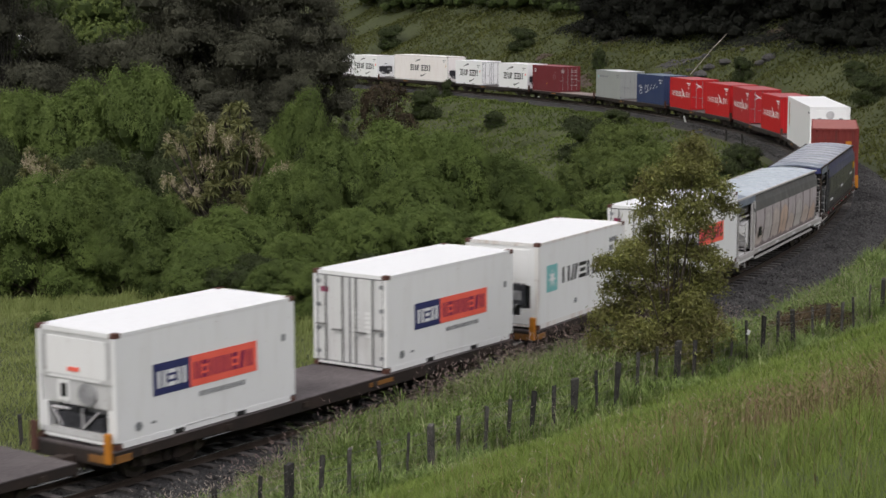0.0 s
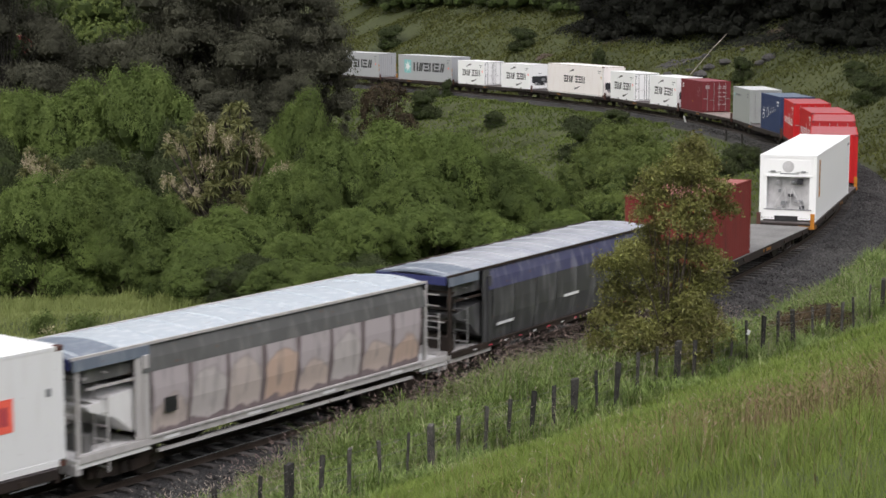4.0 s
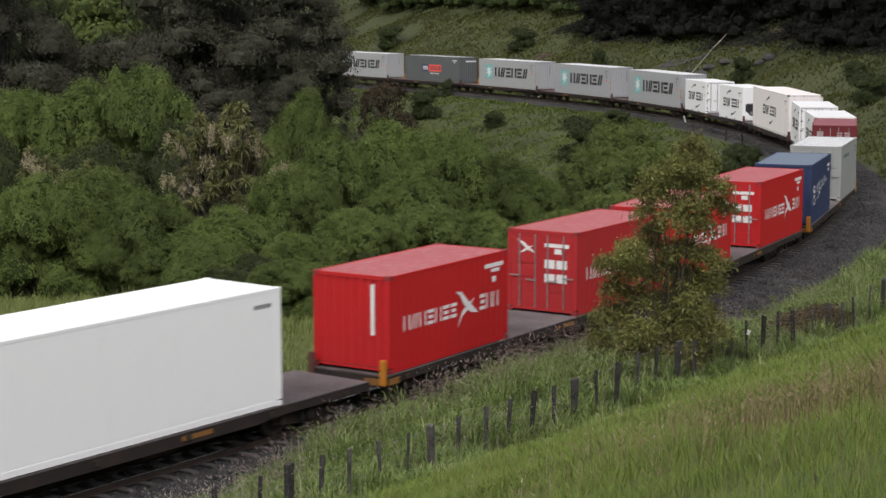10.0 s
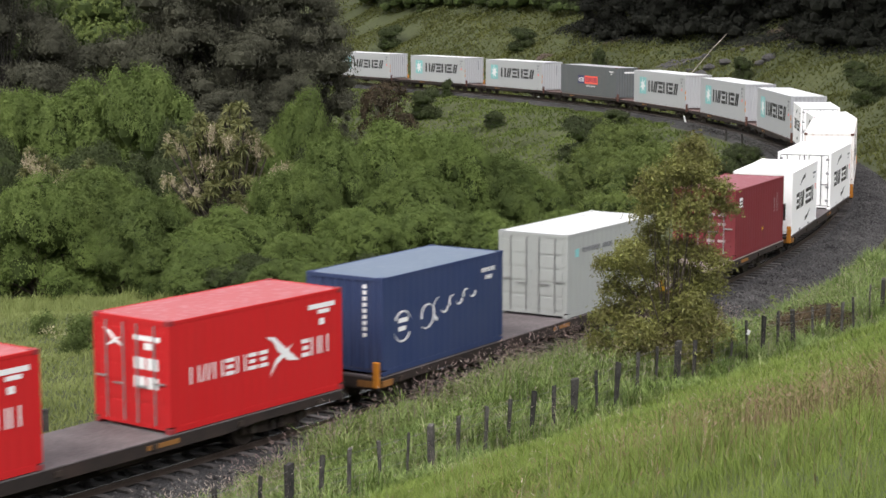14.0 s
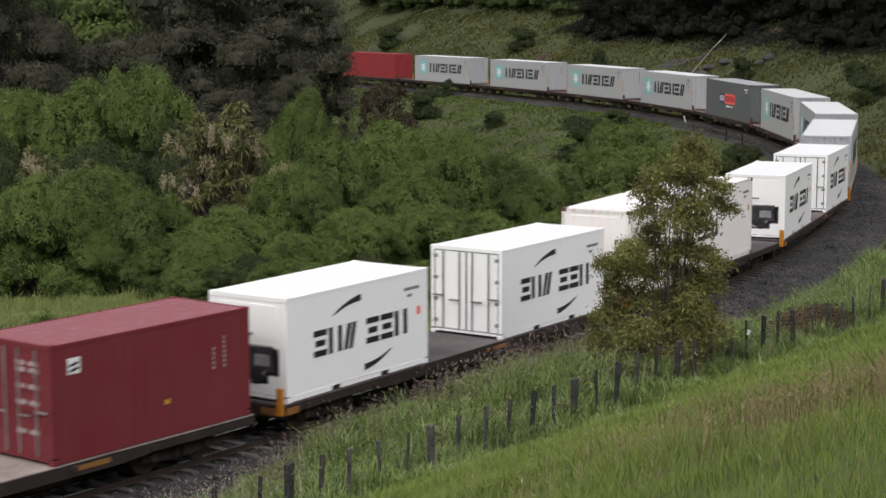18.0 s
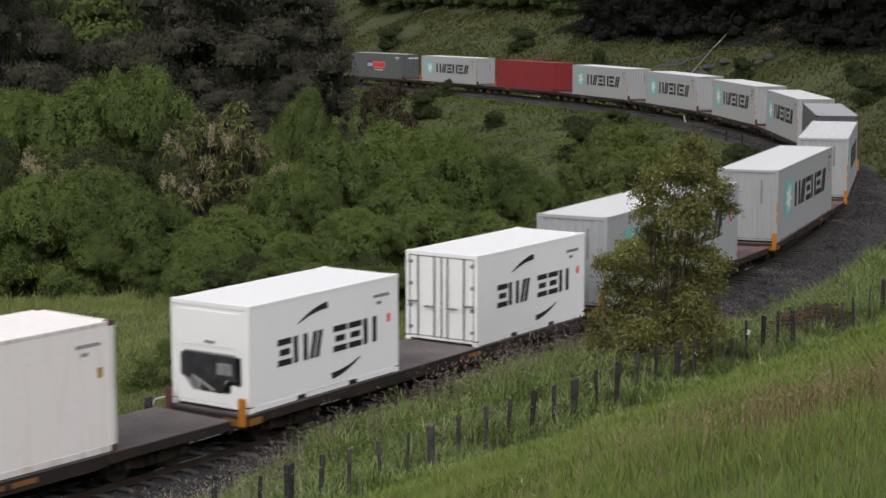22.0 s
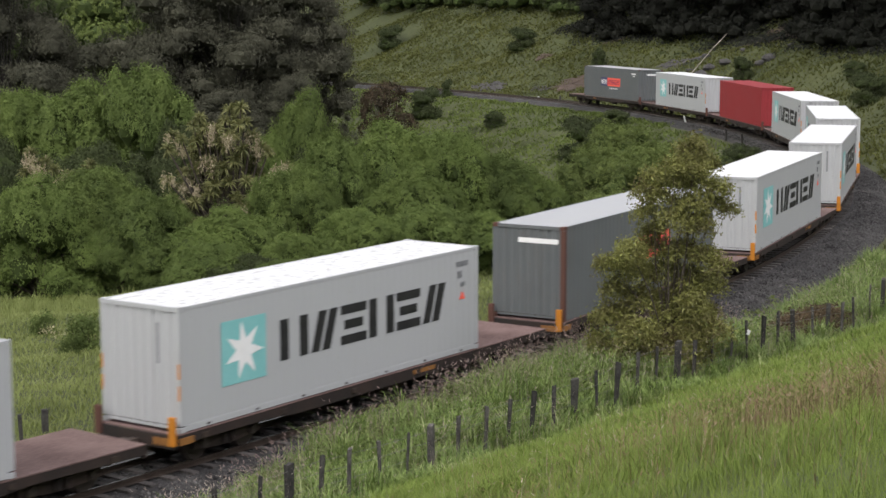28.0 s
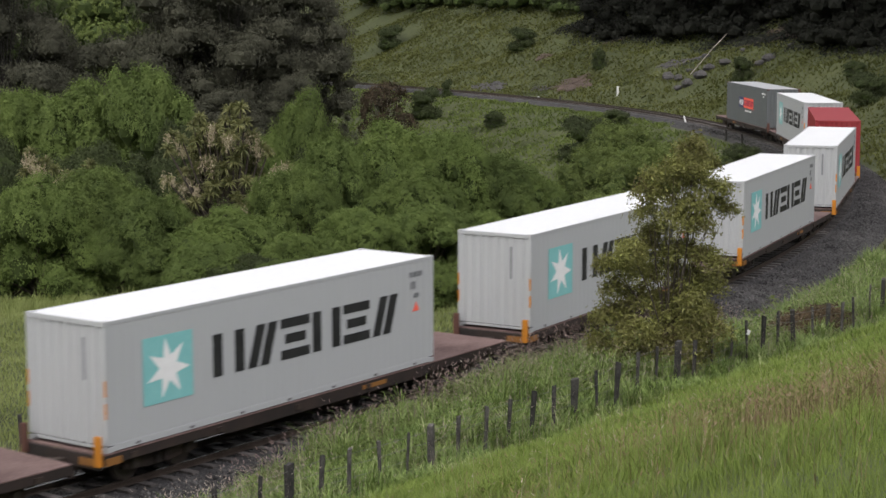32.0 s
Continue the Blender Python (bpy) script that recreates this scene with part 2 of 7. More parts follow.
# rusty brown taken near black: shadow along the underframe is in the colour
SILL = mottled("rusty_sill_shade_tone", (0.009, 0.007, 0.006), (0.034, 0.02, 0.015), 0.7, 0.8, 0.0, 0.006)
DECK = mottled("worn_grey_deck", (0.068, 0.056, 0.057), (0.17, 0.145, 0.146), 1.2, 0.8, 0.0, 0.004, random_by=0.25)
DECK_PALE = mottled("pale_worn_steel_deck", (0.13, 0.127, 0.125), (0.26, 0.253, 0.247), 1.2, 0.8, 0.0, 0.004)
DECK_RUST = mottled("rusty_red_brown_deck", (0.085, 0.048, 0.042), (0.20, 0.135, 0.125), 1.1, 0.85, 0.0, 0.004, random_by=0.2)
DECK_WOOD = mottled("worn_timber_deck", (0.17, 0.13, 0.12), (0.36, 0.30, 0.28), 1.0, 0.85, 0.0, 0.004)
ORANGE = paint("orange_safety_paint", (0.50, 0.19, 0.02), 0.55, (0.2, 0.09, 0.03), 0.5, 0.0)
YELLOW = paint("yellow_safety_paint", (0.55, 0.30, 0.02), 0.6, (0.14, 0.09, 0.04), 0.7, 0.0)
BLACK = mottled("black_lettering", (0.012, 0.012, 0.014), (0.03, 0.03, 0.032), 0.4, 0.5)
PALE = mottled("white_lettering", (0.74, 0.74, 0.74), (0.84, 0.84, 0.84), 0.3, 0.5)
AQUA = mottled("turquoise_panel", (0.19, 0.47, 0.47), (0.25, 0.54, 0.54), 0.6, 0.45)
SIGN_BLUE = mottled("dark_blue_panel", (0.022, 0.028, 0.11), (0.04, 0.045, 0.14), 0.5, 0.5)
SIGN_ORANGE = mottled("orange_red_panel", (0.86, 0.125, 0.085), (0.95, 0.16, 0.11), 0.5, 0.5)
VIOLET = mottled("dull_violet_lettering", (0.22, 0.02, 0.07), (0.30, 0.03, 0.09), 0.3, 0.5)
DOOR_BAR = mottled("grimy_door_bars", (0.10, 0.10, 0.10), (0.24, 0.235, 0.23), 0.3, 0.55, 0.4)
FADED_MARK = mottled("faded_pinkish_lettering", (0.26, 0.18, 0.18), (0.48, 0.42, 0.42), 0.25, 0.6)
GREY_MARK = mottled("grey_lettering", (0.16, 0.17, 0.18), (0.25, 0.25, 0.26), 0.3, 0.5)
GASKET = mottled("dark_door_gasket", (0.08, 0.08, 0.085), (0.16, 0.16, 0.165), 0.4, 0.7)
UNIT_DARK = mottled("dark_machinery", (0.012, 0.013, 0.018), (0.07, 0.07, 0.08), 0.25, 0.5, 0.3, 0.01)
UNIT_GREY = mottled("grey_machinery", (0.20, 0.20, 0.21), (0.45, 0.45, 0.46), 0.3, 0.5, 0.2, 0.01)
BAR_STEEL = mottled("galvanised_bars", (0.25, 0.25, 0.25), (0.42, 0.42, 0.42), 0.3, 0.45, 0.5)
WHEEL_STEEL = mottled("worn_wheel_steel", (0.05, 0.04, 0.035), (0.12, 0.10, 0.09), 0.3, 0.5, 0.6)
RAIL_STEEL = mottled("rail_steel", (0.045, 0.032, 0.026), (0.10, 0.078, 0.066), 0.5, 0.5, 0.4)
RAIL_TOP = mottled("polished_rail_top", (0.2, 0.19, 0.18), (0.32, 0.31, 0.3), 0.5, 0.25, 0.9)
# pale streaks on HOP_DARK and HOP_BLUE stand in for glossy sky reflections
HOP_DARK = paint("grimy_hopper_painted_sheen", (0.058, 0.058, 0.060), 0.28, (0.40, 0.40, 0.40), 0.42, 0.04)
HOP_BLUE = paint("violet_blue_band_sheen", (0.036, 0.038, 0.105), 0.3, (0.46, 0.46, 0.48), 0.6, 0.10)


def blotched(name, gap, upper, lower, other, pitch, start):
    """Hopper plates, one bulge to each bay: a pale upper patch and a tan lower one with rounded edges, streaked grey."""
    m, n, l, p = material(name, 0.5)
    co, sep, wob, streak = n.new("ShaderNodeTexCoord"), n.new("ShaderNodeSeparateXYZ"), n.new("ShaderNodeTexNoise"), n.new("ShaderNodeTexNoise")
    wob.inputs["Scale"].default_value, streak.inputs["Scale"].default_value = 1.7, 3.0
    wob.inputs["Detail"].default_value, streak.inputs["Detail"].default_value = 4, 6
    mp = n.new("ShaderNodeMapping")
    mp.inputs["Scale"].default_value = (2.2, 2.2, 0.3)
    l.new(co.outputs["Object"], sep.inputs[0])
    l.new(co.outputs["Object"], wob.inputs["Vector"])
    l.new(co.outputs["Object"], mp.inputs["Vector"])
    l.new(mp.outputs[0], streak.inputs["Vector"])

    def calc(op, a, b, c=None):
        k = n.new("ShaderNodeMath")
        k.operation = op
        for i, v in enumerate((a, b, c)):
            if v is None:
                continue
            if isinstance(v, (int, float)):
                k.inputs[i].default_value = v
            else:
                l.new(v, k.inputs[i])
        return k.outputs[0]

    def fade_in(value, a, b):
        k = n.new("ShaderNodeMapRange")
        k.interpolation_type = "SMOOTHSTEP"
        k.inputs["From Min"].default_value, k.inputs["From Max"].default_value = a, b
        l.new(value, k.inputs["Value"])
        return k.outputs[0]

    def blend(f, a, b):
        k = n.new("ShaderNodeMix")
        k.data_type = "RGBA"
        l.new(f, k.inputs["Factor"])
        for slot, v in (("A", a), ("B", b)):
            if isinstance(v, tuple):
                k.inputs[slot].default_value = (*v, 1)
            else:
                l.new(v, k.inputs[slot])
        return k.outputs["Result"]

    bay = calc("ABSOLUTE", calc("SUBTRACT", calc("FRACT", calc("DIVIDE", calc("SUBTRACT", sep.outputs["X"], start), pitch), 0), 0.5), 0)
    bay = calc("MULTIPLY_ADD", calc("SUBTRACT", wob.outputs[0], 0.5), 0.16, bay)
    info = n.new("ShaderNodeObjectInfo")
    height = calc("MULTIPLY_ADD", calc("SUBTRACT", wob.outputs[0], 0.5), 0.5, sep.outputs["Z"])
    # arched patches whose crowns stand at a height of their own in each bay
    arch = calc("MULTIPLY_ADD", calc("MULTIPLY", bay, bay), 1.5, height)
    arch = calc("MULTIPLY_ADD", calc("SUBTRACT", calc("FRACT", calc("MULTIPLY", info.outputs["Random"], 7.3), 0), 0.5), 0.7, arch)
    inside = fade_in(bay, 0.47, 0.40)
    low = calc("MULTIPLY", inside, calc("MULTIPLY", fade_in(height, 1.12, 1.2), fade_in(arch, 2.1, 1.95)))
    high = calc("MULTIPLY", inside, fade_in(arch, 1.95, 2.12))
    tan = blend(info.outputs["Random"], lower, other)
    c = blend(high, gap, upper)
    c = blend(low, c, tan)
    c = blend(calc("MULTIPLY", fade_in(streak.outputs[0], 0.5, 0.75), 0.6), c, (0.20, 0.18, 0.18))
    l.new(c, p.inputs["Base Color"])
    return m


HOP_STAIN = blotched("stained_hopper_plate", (0.20, 0.16, 0.165), (0.46, 0.41, 0.42), (0.56, 0.41, 0.33), (0.52, 0.48, 0.47), 1.26875, -4.6)
HOP_CHUTE = paint("dusty_white_sheet", (0.78, 0.77, 0.76), 0.5, (0.3, 0.27, 0.25), 0.25, 0.0)
UNIT_PALE = mottled("dusty_pale_machinery", (0.42, 0.41, 0.42), (0.68, 0.67, 0.68), 0.35, 0.6, 0.1, 0.01)
HOP_GREY = paint("dusty_grey_band", (0.075, 0.075, 0.072), 0.5, (0.34, 0.32, 0.31), 0.5, 0.10)
HOP_ROOF_A = paint("faded_blue_white_roof", (0.42, 0.47, 0.52), 0.4, (0.75, 0.76, 0.77), 0.8, 0.1)
# white streaks of HOP_ROOF_B are painted in place of reflected sky
HOP_ROOF_B = paint("slate_blue_roof_painted_sheen", (0.17, 0.19, 0.26), 0.22, (0.6, 0.62, 0.66), 0.5, 0.7)
HOP_PALE = paint("dusty_pale_frame", (0.48, 0.46, 0.45), 0.6, (0.16, 0.13, 0.11), 0.5, 0.0)

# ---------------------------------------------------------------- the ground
# darkened as a whole; the far hill's dimmer light is put into it
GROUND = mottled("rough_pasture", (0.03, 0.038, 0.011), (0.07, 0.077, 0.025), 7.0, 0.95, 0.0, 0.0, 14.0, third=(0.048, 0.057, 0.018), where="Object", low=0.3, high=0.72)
EARTH = mottled("bare_red_brown_earth", (0.04, 0.028, 0.022), (0.085, 0.058, 0.044), 2.0, 0.95, 0.0, 0.06)
BALLAST = mottled("grey_ballast", (0.014, 0.0135, 0.014), (0.066, 0.063, 0.062), 1.2, 0.95, 0.0, 0.05, 12.0, third=(0.036, 0.034, 0.034))
STONE = leafy("ballast_stone", (0.019, 0.018, 0.018), (0.078, 0.075, 0.073), (0.125, 0.12, 0.116), 0.9, 0.0, vary=0.6, patch=1.2)
SLEEPER = mottled("weathered_timber_sleeper", (0.06, 0.054, 0.05), (0.155, 0.14, 0.134), 0.8, 0.85, 0.0, 0.006, 9.0, random_by=0.4)
POST_WOOD = mottled("weathered_grey_post", (0.012, 0.011, 0.010), (0.085, 0.08, 0.072), 0.5, 0.9, 0.0, 0.006, 9.0, random_by=0.5)
WIRE = mottled("dull_fence_wire", (0.10, 0.10, 0.10), (0.2, 0.2, 0.2), 0.4, 0.6, 0.6)

xs = np.concatenate([[-3000, -1500, -800, -450, -300], np.arange(-220, -60, 6.0), np.arange(-60, -14, 1.6), np.arange(-14, 30, 0.7), np.arange(30, 80, 2.0), np.arange(80, 230, 6.0), [260, 400, 800, 1500, 3000]])
ys = np.concatenate([[-2000, -900, -400, -200, -100, -60], np.arange(-40, 8, 2.5), np.arange(8, 84, 0.7), np.arange(84, 250, 1.6), np.arange(250, 420, 6.0), [440, 500, 600, 800, 1200, 2000, 3500]])
gx, gy = np.meshgrid(xs, ys)
gz = terrain(gx.ravel(), gy.ravel())
nx, ny = len(xs), len(ys)
i, j = np.meshgrid(np.arange(nx - 1), np.arange(ny - 1))
q = (j * nx + i).ravel()
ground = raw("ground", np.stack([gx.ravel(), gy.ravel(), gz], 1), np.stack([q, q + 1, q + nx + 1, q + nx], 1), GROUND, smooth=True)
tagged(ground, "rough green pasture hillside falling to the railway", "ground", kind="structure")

# ---------------------------------------------------------------- permanent way
track = thing("railway_track", "single narrow-gauge railway line on grey ballast", "railway track")
track["kind"] = "structure"


def sweep(name, profile, mat, s0, s1, step, parent, close=True):
    """A profile of (u, z) carried along the line."""
    ss = np.arange(s0, s1 + 0.01, step)
    verts, n = [], len(profile)
    for s in ss:
        for u, z in profile:
            verts.append(on_line(s, u, z))
    faces = []
    for k in range(len(ss) - 1):
        for m in range(n if close else n - 1):
            a, b = k * n + m, k * n + (m + 1) % n
            faces.append((a, b, b + n, a + n))
    return raw(name, verts, faces, mat, parent)


bed = sweep("ballast_bed", [(-3.0, -1.1), (-2.3, -0.66), (-1.45, -0.24), (-1.15, -0.21), (1.15, -0.21), (1.6, -0.24), (2.5, -0.4), (3.3, -0.6), (4.3, -1.2)], BALLAST, -60, 330, 1.5, track, close=False)
for sy in (-1, 1):
    c = sy * 0.5685
    rail = sweep("rail", [(c - 0.065, -0.15), (c + 0.065, -0.15), (c + 0.06, -0.135), (c + 0.012, -0.12), (c + 0.012, -0.045), (c + 0.033, -0.035), (c + 0.033, -0.004), (c - 0.033, -0.004), (c - 0.033, -0.035), (c - 0.012, -0.045), (c - 0.012, -0.12), (c - 0.06, -0.135)], RAIL_STEEL, -60, 330, 1.5, track)
    sweep("running_surface", [(c - 0.03, -0.0035), (c + 0.03, -0.0035), (c + 0.026, 0.0), (c - 0.026, 0.0)], RAIL_TOP, -60, 330, 1.5, rail)

# ballast stones, too many to count
rs = np.random.RandomState(5)
oct_v = np.array([(1, 0, 0), (0, 1, 0), (-1, 0, 0), (0, -1, 0), (0, 0, 1), (0, 0, -1)], float)
oct_f = np.array([(0, 1, 4), (1, 2, 4), (2, 3, 4), (3, 0, 4), (1, 0, 5), (2, 1, 5), (3, 2, 5), (0, 3, 5)])
count = 60000
ss = np.concatenate([rs.uniform(-6, 20, count // 3), rs.uniform(20, 125, count - count // 3)])
uu = rs.uniform(-1.9, 3.4, count)
zz = np.interp(uu, [-2.75, -1.6, -0.6, 0.6, 1.6, 2.5, 3.3], [-0.72, -0.25, -0.21, -0.21, -0.23, -0.4, -0.6])
a = np.interp(ss, S, HEAD)
cx, cy = np.interp(ss, S, PX) + uu * np.sin(a), np.interp(ss, S, PY) - uu * np.cos(a)
centre = np.stack([cx, cy, grade(cx, cy) + zz - 0.02 * (abs(uu) < 1.15)], 1)
size = rs.uniform(0.025, 0.075, (count, 1, 1)) * rs.uniform(0.6, 1.2, (count, 6, 1))
turn = rs.uniform(0, 6.28, count)
rot = np.stack([np.stack([np.cos(turn), -np.sin(turn)], 1), np.stack([np.sin(turn), np.cos(turn)], 1)], 1)
v = np.repeat(oct_v[None], count, 0) * size
v[:, :, :2] = np.einsum("nij,nkj->nki", rot, v[:, :, :2])
v = v + centre[:, None, :]
f = (oct_f[None] + 6 * np.arange(count)[:, None, None]).reshape(-1, 3)
stones = raw("ballast_stones", v.reshape(-1, 3), f, STONE, track)
stones["kind"] = "stuff"

# ---------------------------------------------------------------- plants
def leaf_cloud(points, normals, size, rnd, long=1.5, droop=0.0, jitter=0.4):
    """Small leaves at the points, facing roughly along the normals: arrays of corners and triangles."""
    n = len(points)
    d = normals + rnd.normal(0, jitter, (n, 3))
    d /= np.linalg.norm(d, axis=1, keepdims=True) + 1e-9
    t = np.cross(d, rnd.normal(0, 1, (n, 3)))
    t[:, 2] -= droop
    t /= np.linalg.norm(t, axis=1, keepdims=True) + 1e-9
    b = np.cross(d, t)
    s = (size * rnd.uniform(0.6, 1.4, n))[:, None]
    v = np.stack([points - t * s * long * 0.5 - b * s * 0.45, points - t * s * long * 0.4 + b * s * 0.5, points + t * s * long * 0.7], 1).reshape(-1, 3)
    return v, 3 * np.arange(n)[:, None] + np.array([0, 1, 2])


def lobes_of(width, height, base, rnd, count, spread=0.62, fat=(0.10, 0.20), dome=0.55, skirt=10):
    """Centres and radii of the rounded masses that make up a crown."""
    out = []
    for k in range(count):
        a, r = rnd.uniform(0, 6.283), width / 2 * spread * math.sqrt(rnd.uniform(0, 1))
        q = rnd.uniform(*fat) * width
        ceiling = height * math.sqrt(max(0.04, 1.0 - (2 * r / width) ** 2)) - q
        z = base + q * 0.6 + max(0.0, ceiling - base) * (1.0 if rnd.random() < dome else rnd.uniform(0.0, 1.0))
        out.append((r * math.cos(a), r * math.sin(a), z, q))
    for k in range(skirt):
        a, q = 6.283 * (k + rnd.uniform(-0.3, 0.3)) / skirt, rnd.uniform(*fat) * width
        r = width / 2 * spread * rnd.uniform(0.85, 1.0)
        out.append((r * math.cos(a), r * math.sin(a), base + q * rnd.uniform(0.4, 1.1), q))
    return out


def crown_of(lobes, leaves, size, rnd, flat=0.85, long=1.5, droop=0.0, clump=0.2, jitter=0.4, shoots=0.0):
    """Leaves over the outer shells of the lobes, gathered into twigs; some twigs stand up from the shell as shoots."""
    lob = np.array(lobes)
    w = lob[:, 3] ** 2
    twigs = max(1, leaves // 5)
    pick = rnd.choice(len(lob), twigs, p=w / w.sum())
    d = rnd.normal(0, 1, (twigs, 3))
    d[:, 2] = np.where(d[:, 2] < -0.3, -d[:, 2], d[:, 2])
    d /= np.linalg.norm(d, axis=1, keepdims=True)
    rad = lob[pick, 3:4] * rnd.uniform(0.86, 1.12, (twigs, 1)) * (1 + 0.1 * np.sin(7 * d[:, :1] + pick[:, None]) * np.sin(7 * d[:, 1:2] + 2 * pick[:, None]))
    c = lob[pick, :3] + d * rad * np.array([1, 1, flat])
    inside = np.zeros(twigs, bool)
    for lx, ly, lz, lr in lobes:
        inside |= (((c[:, 0] - lx) / lr) ** 2 + ((c[:, 1] - ly) / lr) ** 2 + ((c[:, 2] - lz) / (lr * flat)) ** 2) < 0.5
    c, d = c[~inside], d[~inside]
    if shoots:
        # tufts of a shell point outwards and up together: every cell of the shell has its own reach
        cell = np.floor(c / 0.42).astype(int)
        reach = ((cell[:, 0] * 73 + cell[:, 1] * 151 + cell[:, 2] * 283) % 97) / 97.0
        push = np.where(reach > 0.45, reach, 0.0) ** 2 * rnd.uniform(0.0, 1.0, len(c)) * shoots
        mid = (cell + 0.5) * 0.42
        c = c + (0.5 * d + np.array([0, 0, 0.85])) * push[:, None] + (mid - c) * (push / max(shoots, 1e-6))[:, None] * 0.5
    per = max(1, int(leaves / max(1, len(c))))
    p = np.repeat(c, per, 0) + rnd.normal(0, clump, (len(c) * per, 3)) * np.array([1, 1, 0.9])
    return leaf_cloud(p, np.repeat(d, per, 0) + np.array([0, 0, 0.25]), size, rnd, long, droop, jitter)


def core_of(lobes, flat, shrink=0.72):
    """The inner mass of a crown, a solid filling whose colour can carry its shade."""
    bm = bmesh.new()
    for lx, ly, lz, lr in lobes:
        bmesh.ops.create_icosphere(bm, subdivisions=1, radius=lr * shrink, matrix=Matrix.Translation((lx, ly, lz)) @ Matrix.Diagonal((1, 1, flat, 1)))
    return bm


def limbs_of(lobes, height, radius, rnd, fork=0.25):
    """Trunk and limbs, tapering, from the root to every lobe."""
    bm = bmesh.new()
    top = Vector((0, 0, height * fork))
    rod(bm, (0, 0, -0.4), top, radius * 1.25, radius * 0.85, 9)
    for lx, ly, lz, lr in lobes:
        mid = top.lerp(Vector((lx, ly, lz)), 0.5) + Vector((rnd.uniform(-0.2, 0.2), rnd.uniform(-0.2, 0.2), 0.08 * height * rnd.uniform(0, 1)))
        rod(bm, top, mid, radius * 0.5, radius * 0.25, 6)
        rod(bm, mid, (lx, ly, lz + lr * 0.3), radius * 0.25, radius * 0.06, 5)
    return bm


DARK_BARK = mottled("dark_conifer_bark", (0.018, 0.016, 0.013), (0.04, 0.036, 0.03), 0.5, 0.95, 0.0, 0.02)
BARK = mottled("grey_brown_bark", (0.035, 0.028, 0.022), (0.11, 0.09, 0.07), 0.4, 0.95, 0.0, 0.02)
PALE_BARK = mottled("pale_dead_bark", (0.16, 0.14, 0.12), (0.34, 0.31, 0.27), 0.4, 0.95, 0.0, 0.01)
LEAF_BUSH = leafy("bush_foliage", (0.07, 0.102, 0.027), (0.162, 0.215, 0.058), (0.23, 0.28, 0.09), 0.8, 0.4, vary=0.12, patch=0.8)
LEAF_BUSH_B = leafy("darker_bush_foliage", (0.06, 0.088, 0.024), (0.134, 0.178, 0.05), (0.185, 0.224, 0.072), 0.8, 0.4, vary=0.12, patch=0.8)
LEAF_LIGHT = leafy("light_green_foliage", (0.068, 0.095, 0.022), (0.15, 0.19, 0.05), (0.2, 0.235, 0.075), 0.6, 0.3, vary=0.2)
LEAF_DARK = leafy("dark_conifer_foliage", (0.05, 0.051, 0.036), (0.102, 0.102, 0.071), (0.135, 0.133, 0.09), 0.9, 0.4, vary=0.12, patch=0.2)
# near black: the shadow over the hill woods is put into this leaf colour
LEAF_WOOD = leafy("shadow_toned_wood_foliage", (0.010, 0.011, 0.008), (0.018, 0.019, 0.014), None, 0.9, 0.2, vary=0.15, patch=0.3)
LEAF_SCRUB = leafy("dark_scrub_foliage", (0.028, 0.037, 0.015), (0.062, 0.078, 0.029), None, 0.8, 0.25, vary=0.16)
LEAF_OLIVE = leafy("olive_brown_foliage", (0.085, 0.07, 0.028), (0.185, 0.195, 0.056), (0.29, 0.30, 0.10), 0.5, 0.25, vary=0.5, patch=1.1)
LEAF_RUSTY = leafy("rusty_seed_heads", (0.03, 0.026, 0.015), (0.085, 0.06, 0.034), None, 0.8, 0.1)
LEAF_BRACKEN = leafy("rusty_bracken", (0.05, 0.035, 0.02), (0.12, 0.085, 0.048), (0.14, 0.14, 0.06), 0.8, 0.15)
LEAF_SPIKE = leafy("sword_leaf_foliage", (0.075, 0.084, 0.03), (0.19, 0.192, 0.08), (0.31, 0.29, 0.155), 0.5, 0.25, vary=0.4)
CREAM_FLOWER = leafy("cream_yellow_flowers", (0.36, 0.33, 0.19), (0.52, 0.48, 0.3), (0.62, 0.58, 0.4), 0.8, 0.25)
BLOSSOM = leafy("cream_flower_plumes", (0.27, 0.225, 0.145), (0.44, 0.38, 0.26), (0.58, 0.52, 0.39), 0.8, 0.25)


def tree(name, label, category, width, height, base, lobes, leaves, size, leaf_mat, seed, bark=BARK, group="", flat=0.85, long=1.5, droop=0.0, spread=0.66, clump=0.12, fork=0.25, trunk=None, fat=(0.12, 0.21), core=None, dome=0.55, budding=0, jitter=0.4, shrink=0.72, skirt=10, shoots=0.0):
    """A plant with a tapered trunk, limbs and a crown of small leaves; its foot is the origin. lobes: how many, or the list of them."""
    rnd, r2 = np.random.RandomState(seed), random.Random(seed)
    ob = thing(name, label, category, group)
    lob = lobes_of(width, height, base, r2, lobes, spread, fat, dome, skirt) if isinstance(lobes, int) else lobes
    limbs = lob
    if budding:
        buds = []
        for lx, ly, lz, lr in lob:
            for k in range(budding):
                a, e = r2.uniform(0, 6.283), r2.uniform(0.1, 1.45)
                q = lr * r2.uniform(0.3, 0.5)
                buds.append((lx + lr * 0.82 * math.cos(a) * math.cos(e), ly + lr * 0.82 * math.sin(a) * math.cos(e), lz + lr * 0.82 * flat * math.sin(e), q))
        lob = list(lob) + buds
    v, f = crown_of(lob, leaves, size, rnd, flat, long, droop, clump, jitter, shoots)
    crown = raw("crown", v, f, leaf_mat, ob)
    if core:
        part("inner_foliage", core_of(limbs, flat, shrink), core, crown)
    part("trunk", limbs_of(limbs, height, trunk or 0.03 * height + 0.02, r2, fork=fork), bark, ob)
    return ob


